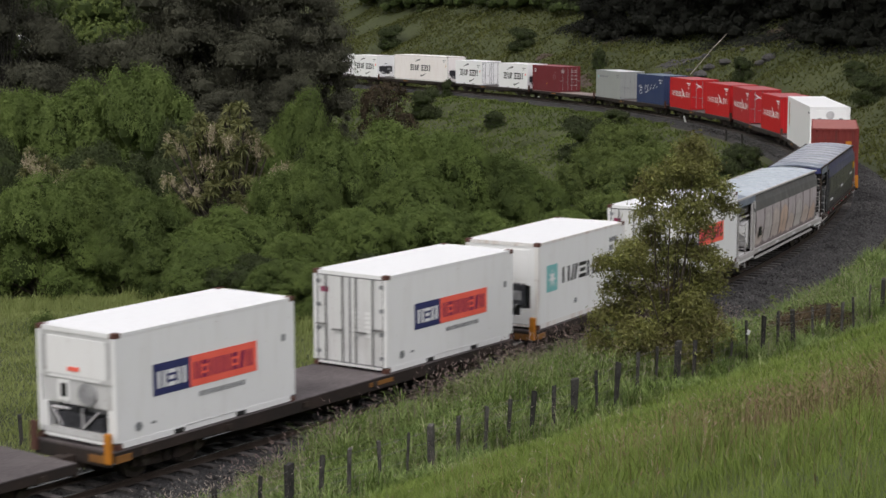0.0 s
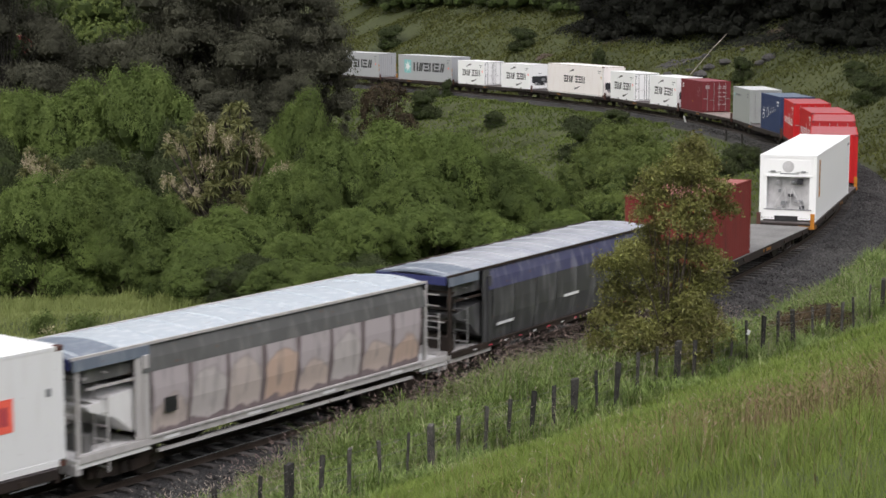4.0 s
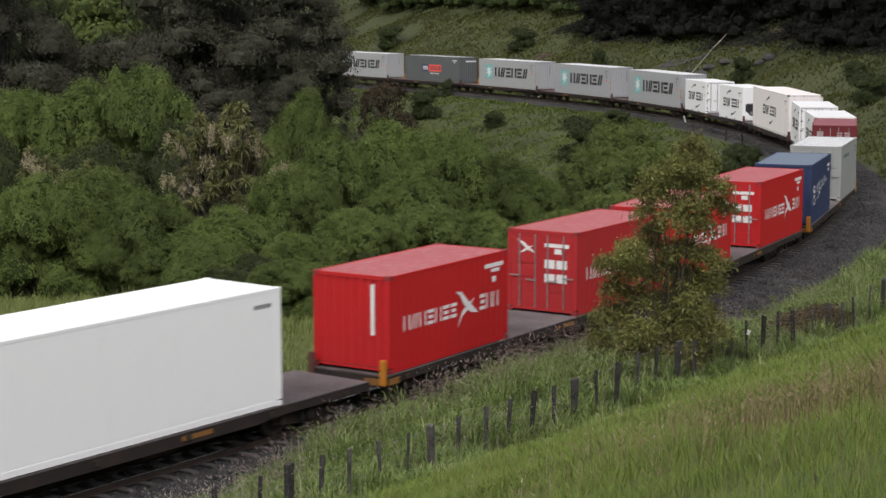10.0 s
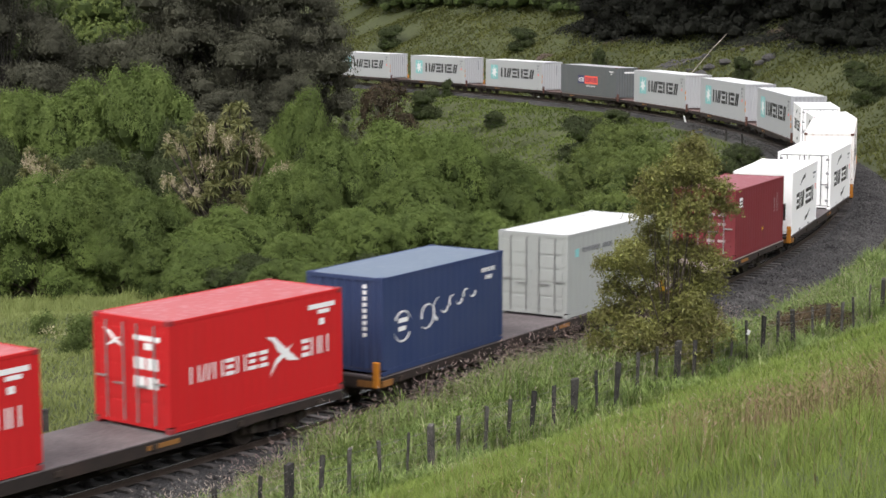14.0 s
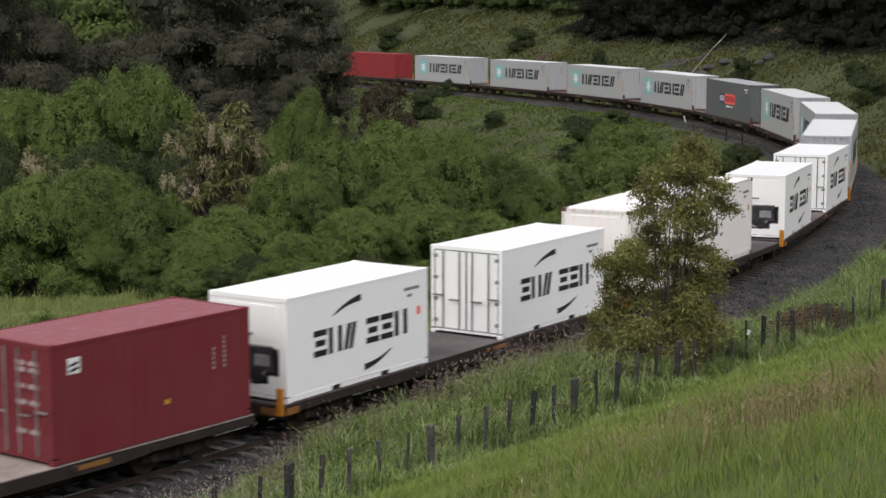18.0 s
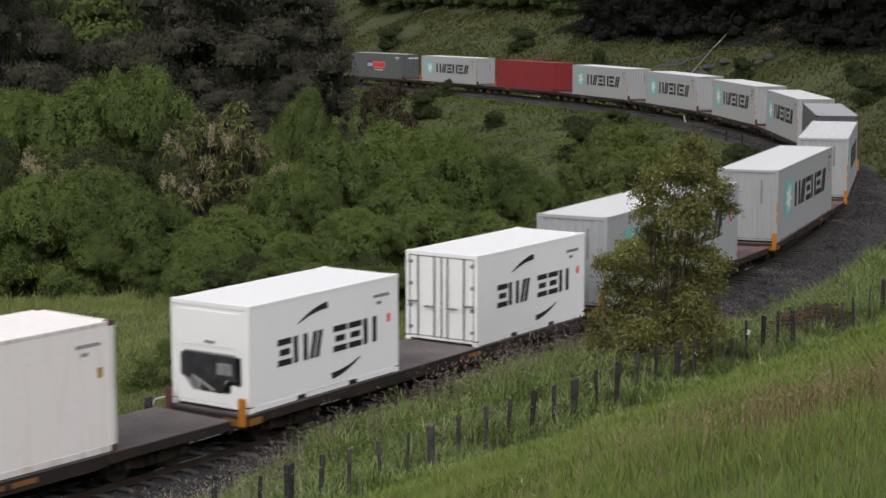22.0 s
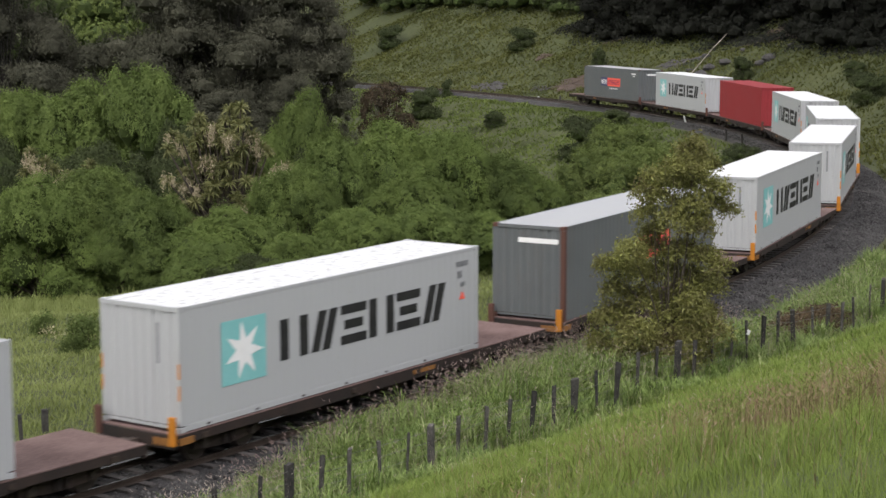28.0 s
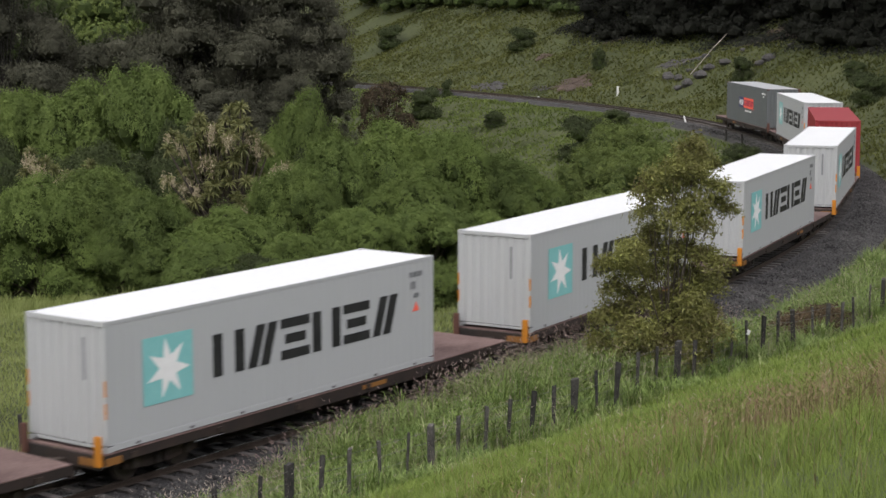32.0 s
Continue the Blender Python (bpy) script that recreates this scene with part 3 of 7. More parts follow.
def plant(ob, x, y, turn=0.0, size=1.0, sink=0.1):
    z = float(terrain(np.array([x]), np.array([y]))[0]) - sink
    ob.matrix_world = Matrix.LocRotScale((x, y, z), Euler((0, 0, turn)), (size, size, size))
    return ob


def replant(ob, x, y, turn, size, sink=0.1):
    new_ob = copy_thing(ob, Matrix.Identity(4))
    return plant(new_ob, x, y, turn, size, sink)



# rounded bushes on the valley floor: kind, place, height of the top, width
# core colour, darker than the leaves: shade of the crown's gaps is painted in
LEAF_CORE = leafy("inner_foliage_shade_tone", (0.034, 0.05, 0.014), (0.062, 0.086, 0.025), None, 1.0, 0.0, vary=0.1, patch=1.5)
BUSH = "dense rounded green bush in the valley"
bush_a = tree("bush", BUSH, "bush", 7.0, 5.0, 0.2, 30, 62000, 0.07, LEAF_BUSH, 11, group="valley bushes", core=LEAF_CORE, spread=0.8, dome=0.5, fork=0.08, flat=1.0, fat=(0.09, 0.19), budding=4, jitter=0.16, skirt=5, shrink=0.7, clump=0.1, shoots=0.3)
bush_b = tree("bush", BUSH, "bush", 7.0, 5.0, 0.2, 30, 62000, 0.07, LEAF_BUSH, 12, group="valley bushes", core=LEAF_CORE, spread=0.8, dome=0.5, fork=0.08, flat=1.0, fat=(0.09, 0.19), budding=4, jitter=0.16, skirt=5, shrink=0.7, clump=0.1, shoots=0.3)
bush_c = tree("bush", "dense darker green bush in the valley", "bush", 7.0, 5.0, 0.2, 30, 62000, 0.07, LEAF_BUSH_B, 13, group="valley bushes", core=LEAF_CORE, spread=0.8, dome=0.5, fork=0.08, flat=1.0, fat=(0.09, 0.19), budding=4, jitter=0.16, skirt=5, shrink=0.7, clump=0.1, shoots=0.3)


def set_plant(ob, x, y, top, width, turn, w0=7.0, h0=5.0):
    """Plants ob with its top at a height and its crown of a width."""
    g = float(terrain(np.array([x]), np.array([y]))[0]) - 0.15
    k = min(width / w0, 1.25 * (top - g) / h0)
    ob.matrix_world = Matrix.LocRotScale((x, y, g), Euler((0, 0, turn)), (k, k, (top - g) / h0))
    return ob


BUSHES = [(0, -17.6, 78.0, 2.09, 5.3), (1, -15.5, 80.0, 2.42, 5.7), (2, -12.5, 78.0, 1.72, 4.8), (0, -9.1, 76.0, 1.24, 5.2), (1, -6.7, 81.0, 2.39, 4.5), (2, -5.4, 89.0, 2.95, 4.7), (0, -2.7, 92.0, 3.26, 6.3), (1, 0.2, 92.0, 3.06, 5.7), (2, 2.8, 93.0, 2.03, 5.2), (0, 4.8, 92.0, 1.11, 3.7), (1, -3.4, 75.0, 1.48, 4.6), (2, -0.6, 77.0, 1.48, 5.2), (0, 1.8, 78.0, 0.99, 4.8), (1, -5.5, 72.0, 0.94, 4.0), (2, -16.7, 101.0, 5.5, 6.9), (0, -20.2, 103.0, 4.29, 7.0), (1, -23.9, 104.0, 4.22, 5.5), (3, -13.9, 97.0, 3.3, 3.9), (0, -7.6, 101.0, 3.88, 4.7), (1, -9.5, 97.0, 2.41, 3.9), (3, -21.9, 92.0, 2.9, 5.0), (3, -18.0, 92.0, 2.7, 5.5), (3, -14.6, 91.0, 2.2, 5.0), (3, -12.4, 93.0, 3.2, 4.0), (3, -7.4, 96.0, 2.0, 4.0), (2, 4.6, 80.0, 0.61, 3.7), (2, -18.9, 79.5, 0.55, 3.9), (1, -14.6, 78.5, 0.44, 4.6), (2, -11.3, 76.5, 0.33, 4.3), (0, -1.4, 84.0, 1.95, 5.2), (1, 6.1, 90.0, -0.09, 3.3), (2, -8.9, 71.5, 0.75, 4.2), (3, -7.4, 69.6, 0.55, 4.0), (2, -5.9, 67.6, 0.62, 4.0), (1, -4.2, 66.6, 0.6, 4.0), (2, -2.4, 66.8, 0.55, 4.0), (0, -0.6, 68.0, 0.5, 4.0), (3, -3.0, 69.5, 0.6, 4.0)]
# dark bush: shade of the gaps between bushes is put into its colour
dark_bush = tree("bush", "dark bush, the shade between the valley bushes put into its colour", "bush", 7.0, 5.0, 0.2, 24, 26000, 0.08, LEAF_SCRUB, 14, group="valley bushes", core=LEAF_CORE, spread=0.78, dome=0.5, fork=0.08, flat=0.9, fat=(0.10, 0.18), budding=3, jitter=0.4)
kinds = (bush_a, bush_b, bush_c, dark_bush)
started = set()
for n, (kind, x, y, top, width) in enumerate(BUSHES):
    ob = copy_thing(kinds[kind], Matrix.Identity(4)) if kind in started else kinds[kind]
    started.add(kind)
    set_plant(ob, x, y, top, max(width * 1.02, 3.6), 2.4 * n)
light_a = tree("bush", "light green leafy bush below the railway curve", "bush", 7.0, 5.0, 0.2, 26, 26000, 0.085, LEAF_LIGHT, 21, group="light bushes", core=LEAF_CORE, budding=3, jitter=0.35, spread=0.8, fat=(0.09, 0.17), dome=0.45, flat=1.0, shoots=0.6)
set_plant(light_a, 10.2, 101.0, 1.5, 5.5, 0.5)
for x, y, top, width, turn in ((12.4, 125.0, 1.6, 6.8, 0.9), (9.3, 112.0, 1.2, 5.0, 4.1), (12.6, 108.0, 1.6, 5.0, 2.5), (8.3, 92.0, 0.6, 4.0, 3.6), (14.8, 112.0, 0.9, 4.5, 1.2), (16.5, 104.0, 0.3, 4.0, 2.2)):
    set_plant(copy_thing(light_a, Matrix.Identity(4)), x, y, top, width, turn)
bracken = tree("shrub", "low rusty brown bracken beside the fence", "shrub", 2.0, 1.0, 0.0, 12, 2600, 0.06, LEAF_BRACKEN, 35, group="bracken", fork=0.1, trunk=0.02)
plant(bracken, 10.7, 55.1, 0.0, 0.8)
for x, y, turn, size in ((11.2, 55.8, 1.0, 0.85), (11.8, 56.6, 2.0, 0.9), (12.4, 57.6, 3.0, 0.75), (10.5, 53.7, 4.0, 0.5), (11.0, 57.0, 5.0, 0.7)):
    replant(bracken, x, y, turn, size)

# cabbage trees: forked stems, rosettes of sword leaves, cream flower plumes
def rosette(v, f, centre, radius, rnd, n=46):
    d = rnd.normal(0, 1, (n, 3))
    d[:, 2] = d[:, 2] * 0.8 + 0.25
    d /= np.linalg.norm(d, axis=1, keepdims=True)
    side = np.cross(d, rnd.normal(0, 1, (n, 3)))
    side *= 0.03 / (np.linalg.norm(side, axis=1, keepdims=True) + 1e-9)
    length = radius * rnd.uniform(0.75, 1.15, (n, 1))
    c = np.asarray(centre)[None]
    mid, tip = c + d * length * 0.6, c + d * length + np.array([0, 0, -0.22]) * length
    k = sum(len(q) for q in v)
    v.append(np.stack([c + side * 0.6 + d * 0.03, c - side * 0.6 + d * 0.03, mid + side, mid - side, tip], 1).reshape(-1, 3))
    b = k + 5 * np.arange(n)[:, None]
    f.append(np.concatenate([b + [0, 1, 3], b + [0, 3, 2], b + [2, 3, 4]], 0))


def cabbage_tree(label, heads, trunk, seed):
    """heads: across, height and whether a flower plume hangs there."""
    rnd = np.random.RandomState(seed)
    ob = thing("cabbage_tree", label, "tree", "cabbage trees")
    bm, lv, lf, pv, pn = bmesh.new(), [], [], [], []
    low = min(h[1] for h in heads) * 0.6
    rod(bm, (0, 0, -0.4), (0, 0, low), trunk, trunk * 0.8)
    more = [(x * rnd.uniform(0.5, 1.0) + rnd.uniform(-0.3, 0.3), z - rnd.uniform(0.5, 1.5), 0) for x, z, _ in heads for _ in range(2)] if len(heads) > 12 else []
    for x, z, plume in heads + more:
        tip = Vector((x, rnd.uniform(-0.9, 0.9) * (1 if len(heads) > 12 else 0.3), z))
        mid = Vector((tip.x * 0.6, tip.y * 0.6, low + (z - low) * 0.5))
        rod(bm, (0, 0, low * 0.9), mid, trunk * 0.5, trunk * 0.34, 6)
        rod(bm, mid, tip, trunk * 0.34, trunk * 0.22, 6)
        rosette(lv, lf, tip, rnd.uniform(0.42, 0.58), rnd, 84)
        for k in range(2 if plume else 0):
            c = np.array(tip) + np.array([rnd.uniform(-0.3, 0.3), -0.4, rnd.uniform(-0.45, 0.05)])
            p = c + rnd.normal(0, 1, (60, 3)) * np.array([0.1, 0.1, 0.2])
            pv.append(p)
            pn.append(np.repeat([[0.0, -0.6, 0.4]], 60, 0))
    v, f = leaf_cloud(np.concatenate(pv or [np.zeros((1, 3))]), np.concatenate(pn or [np.ones((1, 3))]), 0.055, rnd, 2.0, 1.2)
    if pv:
        raw("flower_plume", v, f, BLOSSOM, ob)["kind"] = "stuff"
    raw("sword_leaves", np.concatenate(lv), np.concatenate(lf), LEAF_SPIKE, ob)
    part("stem", bm, BARK, ob)
    return ob


CABBAGE = "cabbage tree with sword-leaf rosettes and cream flower plumes"
HEADS = [(0.16, 8.17, 0), (0.7, 8.3, 0), (0.43, 7.9, 0), (-0.06, 7.64, 0), (0.87, 7.64, 0), (-1.23, 7.82, 0), (-1.52, 7.45, 0), (-0.91, 7.37, 0), (-1.27, 6.97, 0), (0.2, 6.97, 1), (-0.46, 7.24, 1), (1.18, 6.97, 1), (-0.66, 6.57, 0), (-2.07, 6.84, 0), (-2.68, 6.89, 1), (0.78, 6.38, 0), (1.6, 6.38, 1), (-2.35, 6.12, 1), (-1.42, 6.04, 0), (-0.48, 6.04, 0), (-0.84, 5.77, 1), (0.39, 5.77, 0), (1.25, 5.9, 0), (1.92, 6.17, 0), (-1.56, 5.42, 1), (-1.98, 4.78, 1), (-2.78, 4.88, 1), (-0.23, 5.23, 0), (0.57, 5.1, 0), (2.31, 5.23, 1), (2.79, 5.42, 1), (-1.18, 4.43, 1), (-2.25, 4.43, 1), (-0.64, 4.69, 0), (1.23, 4.69, 1), (1.63, 4.43, 1), (0.16, 4.43, 0), (-0.88, 3.35, 1), (0.82, 3.75, 1), (-1.46, 3.89, 0)]
plant(cabbage_tree(CABBAGE, HEADS, 0.16, 5), -10.17, 86.0, 0.0, 1.0, 0.0)
plant(cabbage_tree("small " + CABBAGE, [(0.02, 6.36, 1), (0.36, 5.9, 1), (0.72, 5.95, 1), (0.2, 5.65, 1), (1.1, 5.65, 0), (1.67, 5.39, 1), (-0.18, 5.52, 0)], 0.1, 6), -18.65, 82.0, 0.0, 1.0, 0.0)
plant(cabbage_tree("small " + CABBAGE, [(0.0, 5.77, 0), (0.18, 5.59, 0), (-0.21, 5.51, 0)], 0.1, 6), -15.95, 82.0, 0.0, 1.0, 0.0)

# small plants of the meadow
weed = tree("shrub", "small dark green shrub in the meadow", "shrub", 1.4, 1.1, 0.0, 10, 2600, 0.06, LEAF_BUSH_B, 36, group="meadow shrubs", fork=0.1, trunk=0.02, shoots=0.3)
plant(weed, -12.1, 61.7, 0.0, 1.0)
for x, y, turn, size in ((-12.6, 61.0, 1.0, 0.6), (-9.0, 53.3, 2.0, 0.85), (-8.1, 53.7, 3.0, 0.8), (-7.4, 54.6, 4.0, 0.75), (-8.9, 58.2, 5.0, 0.55), (-14.6, 65.8, 0.6, 0.7)):
    replant(weed, x, y, turn, size)
lily = tree("flowering_plant", "cream flowering plant in the meadow", "plant", 0.7, 1.0, 0.55, [(-0.22, 0.0, 0.95, 0.13), (0.02, 0.1, 1.05, 0.15), (0.2, -0.05, 0.9, 0.12), (0.62, 0.0, 0.85, 0.08)], 130, 0.05, CREAM_FLOWER, 37, fork=0.2, trunk=0.012)
plant(lily, -13.5, 61.6, 0.0, 0.75)

# shrubs of the far bank and hillside
scrub = tree("shrub", "small dark rounded shrub on the grassy bank", "shrub", 3.2, 2.7, 0.0, 12, 9000, 0.085, LEAF_SCRUB, 31, group="bank shrubs", core=LEAF_CORE, spread=0.66, dome=0.45, fork=0.06, budding=3, jitter=0.35, fat=(0.14, 0.24))
set_plant(scrub, -1.7, 190.0, 0.95, 3.5, 0.0, 3.2, 2.7)
for x, y, top, width, turn in ((5.1, 177.0, -0.6, 2.4, 1.0), (12.8, 135.0, 0.9, 4.0, 2.0), (11.4, 147.0, 0.8, 4.4, 3.0), (15.2, 161.0, 0.6, 3.2, 4.0), (20.0, 121.0, 0.75, 2.4, 1.6),
                               (17.8, 118.0, 0.2, 3.4, 2.6), (38.5, 170.5, 6.6, 3.2, 0.4), (36.0, 160.0, 4.9, 2.6, 1.4), (34.5, 147.0, 4.4, 5.0, 2.2), (9.6, 224.0, 6.6, 4.2, 3.3),
                               (17.4, 204.0, 4.6, 1.6, 1.1), (-7.0, 250.0, 6.4, 4.0, 0.2), (0.5, 205.0, 1.2, 1.4, 0.3), (29.0, 178.0, 4.6, 2.2, 3.7)):
    set_plant(copy_thing(scrub, Matrix.Identity(4)), x, y, top, width, turn, 3.2, 2.7)
rusty = tree("shrub", "brown shrub with rusty seed heads and pale bare stems", "shrub", 5.6, 4.8, 0.8, 24, 7000, 0.11, LEAF_RUSTY, 33, bark=PALE_BARK, long=2.2, fork=0.08)
set_plant(rusty, -5.4, 176.0, 1.8, 5.6, 0.0, 5.6, 4.8)

# dark conifers that hide the far end of the line
CONIFER = "broad dark conifer with layered spreading limbs"
dark_a = tree("conifer_tree", CONIFER, "tree", 16.0, 17.0, 0.5, 100, 44000, 0.15, LEAF_DARK, 41, bark=DARK_BARK, trunk=0.2, group="dark conifers", flat=0.5, spread=0.88, clump=0.3, fat=(0.07, 0.14), core=LEAF_DARK, dome=0.3)
dark_b = tree("conifer_tree", CONIFER, "tree", 13.0, 15.0, 0.5, 90, 40000, 0.15, LEAF_DARK, 42, bark=DARK_BARK, trunk=0.2, group="dark conifers", flat=0.5, spread=0.88, clump=0.3, fat=(0.07, 0.14), core=LEAF_DARK, dome=0.3)
DARKS = [(0, -17.5, 152, 14.0, 15), (1, -11.7, 150, 12.0, 10.0), (0, -22.5, 153, 13.5, 13), (0, -36.5, 152, 15.0, 12), (1, -29.5, 153, 6.6, 9.0), (1, -42.0, 158, 16.0, 13), (0, -15.5, 164, 15.0, 11), (1, -26.0, 162, 6.4, 9.0), (1, -11.8, 142, 4.5, 5.5), (1, -16.5, 138, 3.6, 7.0), (1, -24.0, 140, 4.2, 8.0), (1, -31.5, 142, 5.5, 8.0),
         (0, -52.0, 168, 16.0, 14), (1, -20.0, 182, 14.5, 10), (1, -9.9, 152, 6.0, 4.6), (1, -36.0, 136, 4.5, 7.0)]
for n, (kind, x, y, top, width) in enumerate(DARKS):
    ob = (dark_a, dark_b)[kind] if n < 2 else copy_thing((dark_a, dark_b)[kind], Matrix.Identity(4))
    set_plant(ob, x, y, top, width, 2.4 * n, (16.0, 13.0)[kind], (17.0, 15.0)[kind])
pale_tree = tree("tree", "tall bright green tree behind the dark conifers", "tree", 11.0, 15.0, 2.0, 30, 9000, 0.26, LEAF_LIGHT, 51, core=LEAF_CORE)
set_plant(pale_tree, -43.0, 228.0, 10.4, 10.0, 0.0, 11.0, 15.0)
bright = copy_thing(pale_tree, Matrix.Identity(4))
set_plant(bright, -36.5, 236.0, 8.8, 7.0, 2.0, 11.0, 15.0)

# woods on the hill above the line, and trees behind the conifers
wood_a = tree("tree", "dark broad tree on the hill above the railway", "tree", 11.0, 10.0, 0.0, 26, 11000, 0.18, LEAF_SCRUB, 61, bark=DARK_BARK, trunk=0.15, group="hill woods", core=LEAF_CORE, spread=0.78, dome=0.5, fork=0.1, budding=3, jitter=0.3, shrink=0.7, shoots=0.5)
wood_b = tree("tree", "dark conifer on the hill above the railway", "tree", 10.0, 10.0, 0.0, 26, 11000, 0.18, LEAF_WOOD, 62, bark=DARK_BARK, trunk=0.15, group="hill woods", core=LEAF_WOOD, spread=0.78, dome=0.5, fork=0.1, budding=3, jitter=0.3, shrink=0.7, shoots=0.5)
wr = random.Random(8)
first = {0: wood_a, 1: wood_b}
for n, (x, y, top, width) in enumerate(((-56.0, 262, 13.0, 13), (-48.0, 268, 14.0, 12), (-41.0, 264, 12.5, 12), (-33.0, 268, 13.5, 13), (-64.0, 258, 14.0, 14), (-3.0, 262, 9.5, 9), (4.0, 250, 8.0, 6))):
    set_plant(copy_thing(wood_a, Matrix.Identity(4)), x, y, top, width, 1.7 * n, 11.0, 10.0)
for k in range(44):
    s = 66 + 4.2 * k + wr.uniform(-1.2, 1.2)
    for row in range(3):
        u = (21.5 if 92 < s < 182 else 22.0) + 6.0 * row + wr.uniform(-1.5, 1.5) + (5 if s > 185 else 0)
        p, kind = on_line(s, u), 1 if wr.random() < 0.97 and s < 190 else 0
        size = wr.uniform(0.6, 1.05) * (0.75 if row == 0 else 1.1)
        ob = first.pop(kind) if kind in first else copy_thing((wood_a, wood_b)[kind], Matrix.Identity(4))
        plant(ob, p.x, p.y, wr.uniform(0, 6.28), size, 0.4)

# olive tree at the fence: airy masses one by one
OLIVE = [(0.55, 6.05, 0.22), (0.35, 5.8, 0.3), (0.75, 5.7, 0.3), (0.0, 5.4, 0.34), (0.55, 5.35, 0.42), (0.95, 5.4, 0.34), (-0.45, 5.05, 0.34), (0.15, 4.95, 0.45), (0.75, 4.85, 0.45), (1.2, 4.8, 0.32), (-0.7, 4.7, 0.36), (-0.2, 4.5, 0.48), (0.5, 4.35, 0.5), (1.15, 4.35, 0.36), (1.5, 4.25, 0.22), (-0.65, 4.15, 0.32),
         (0.1, 3.9, 0.5), (0.65, 3.8, 0.45), (-0.5, 3.55, 0.4), (-1.1, 3.2, 0.45), (-0.4, 3.0, 0.55), (0.3, 3.05, 0.5), (0.85, 3.0, 0.4), (1.25, 2.85, 0.3), (-1.55, 2.75, 0.4), (-0.95, 2.5, 0.5), (-0.2, 2.35, 0.6), (0.55, 2.3, 0.5), (1.15, 2.15, 0.36), (-1.35, 2.0, 0.4), (-0.6, 1.75, 0.55), (0.15, 1.7, 0.5), (0.7, 1.5, 0.42),
         (-1.5, 1.25, 0.5), (-0.9, 1.0, 0.5), (-0.2, 0.95, 0.5), (0.45, 0.85, 0.45), (-1.75, 0.6, 0.45), (-1.1, 0.35, 0.5), (-0.4, 0.3, 0.4), (0.9, 0.75, 0.35), (0.1, 1.3, 0.5), (0.5, 1.9, 0.5), (0.95, 1.45, 0.4), (0.3, 0.45, 0.5), (0.8, 0.3, 0.45), (1.2, 1.1, 0.35), (-0.2, 0.6, 0.5)]
orr = random.Random(3)
olive = tree("tree", "small olive-green tree with thin brownish foliage at the fence", "tree", 3.6, 6.0, 0.4, [(x, orr.uniform(-0.8, 0.8) * (1.0 if z < 4 else 0.6), z + 0.1, r * orr.uniform(0.8, 1.05)) for x, z, r in OLIVE], 62000, 0.041, LEAF_OLIVE, 71, clump=0.1, fork=0.1, trunk=0.06, long=2.0, budding=3, jitter=0.9, flat=0.9)
plant(olive, 5.95, 47.2, 0.0, 1.0)

# ---------------------------------------------------------------- the train
DECK_Z = 0.915
MOVING = []  # thing, place of its middle along the line at 16 s, half its wheelbase


def face(side, length):
    """Pose of a flat drawing plane on a container: x runs along the lettering, y up, z out."""
    if side == "outer":
        return Matrix(((1, 0, 0, 0), (0, 0, -1, -1.214), (0, 1, 0, 0), (0, 0, 0, 1)))
    if side == "inner":
        return Matrix(((-1, 0, 0, 0), (0, 0, 1, 1.214), (0, 1, 0, 0), (0, 0, 0, 1)))
    return Matrix(((0, 0, -1, -length / 2 + 0.02), (-1, 0, 0, 0), (0, 1, 0, 0), (0, 0, 0, 1)))


def rect(x0, x1, y0, y1):
    return [(x0, y0), (x1, y0), (x1, y1), (x0, y1)]


def bars(a, b, y0, y1, kind, stroke=0.3):
    """Outlines of the plain bars that fill one letter's room: upright, lying or leaning."""
    w, h = b - a, y1 - y0
    t = w * stroke
    if kind == "h":
        k = h * 0.23
        return [rect(a + c * w, b - c * w, z, z + k) for z, c in ((y0, 0.0), ((y0 + y1 - k) / 2, 0.14), (y1 - k, 0.0))]
    if kind == "d":
        lean = 0.3 * w
        return [[(x, y0), (x + t, y0), (x + t + lean, y1), (x + lean, y1)] for x in (a, b - t - lean)]
    return [rect(x, x + t, y0, y1) for x in (a, b - t)]


def blocks(bm, m, x0, x1, y0, y1, count, stroke=0.32, gap=0.22):
    """A line of plain upright bars, two for each letter, that stands in for a small word."""
    w = (x1 - x0) / count
    for i in range(count):
        for outline in bars(x0 + w * (i + gap / 2), x0 + w * (i + 1 - gap / 2), y0, y1, "v", stroke + 0.06):
            slab(bm, outline, 0.006, m)
    return bm


def word(ob, mat, x0, x1, y0, y1, kinds, stroke=0.28, gap=0.16, lift=0.0):
    """A large word as plain bars, each a part, on both sides."""
    w = (x1 - x0) / len(kinds)
    for side in ("outer", "inner"):
        m = face(side, 0.0) @ Matrix.Translation((0, 0, lift))
        for i, kind in enumerate(kinds):
            for outline in bars(x0 + w * (i + gap / 2), x0 + w * (i + 1 - gap / 2), y0, y1, kind, stroke):
                part("letter_bar", slab(bmesh.new(), outline, 0.006, m), mat, ob)


def arc_shape(cx, cy, rad, a0, a1, thick, n=14):
    """A tapering curved stroke."""
    out, inn = [], []
    for i in range(n + 1):
        k = i / n
        a = radians(a0 + (a1 - a0) * k)
        w = thick * (0.12 + 0.88 * k ** 0.8)
        out.append((cx + rad * math.cos(a), cy + rad * math.sin(a)))
        inn.append((cx + (rad - w) * math.cos(a), cy + (rad - w) * math.sin(a)))
    return out + inn[::-1]


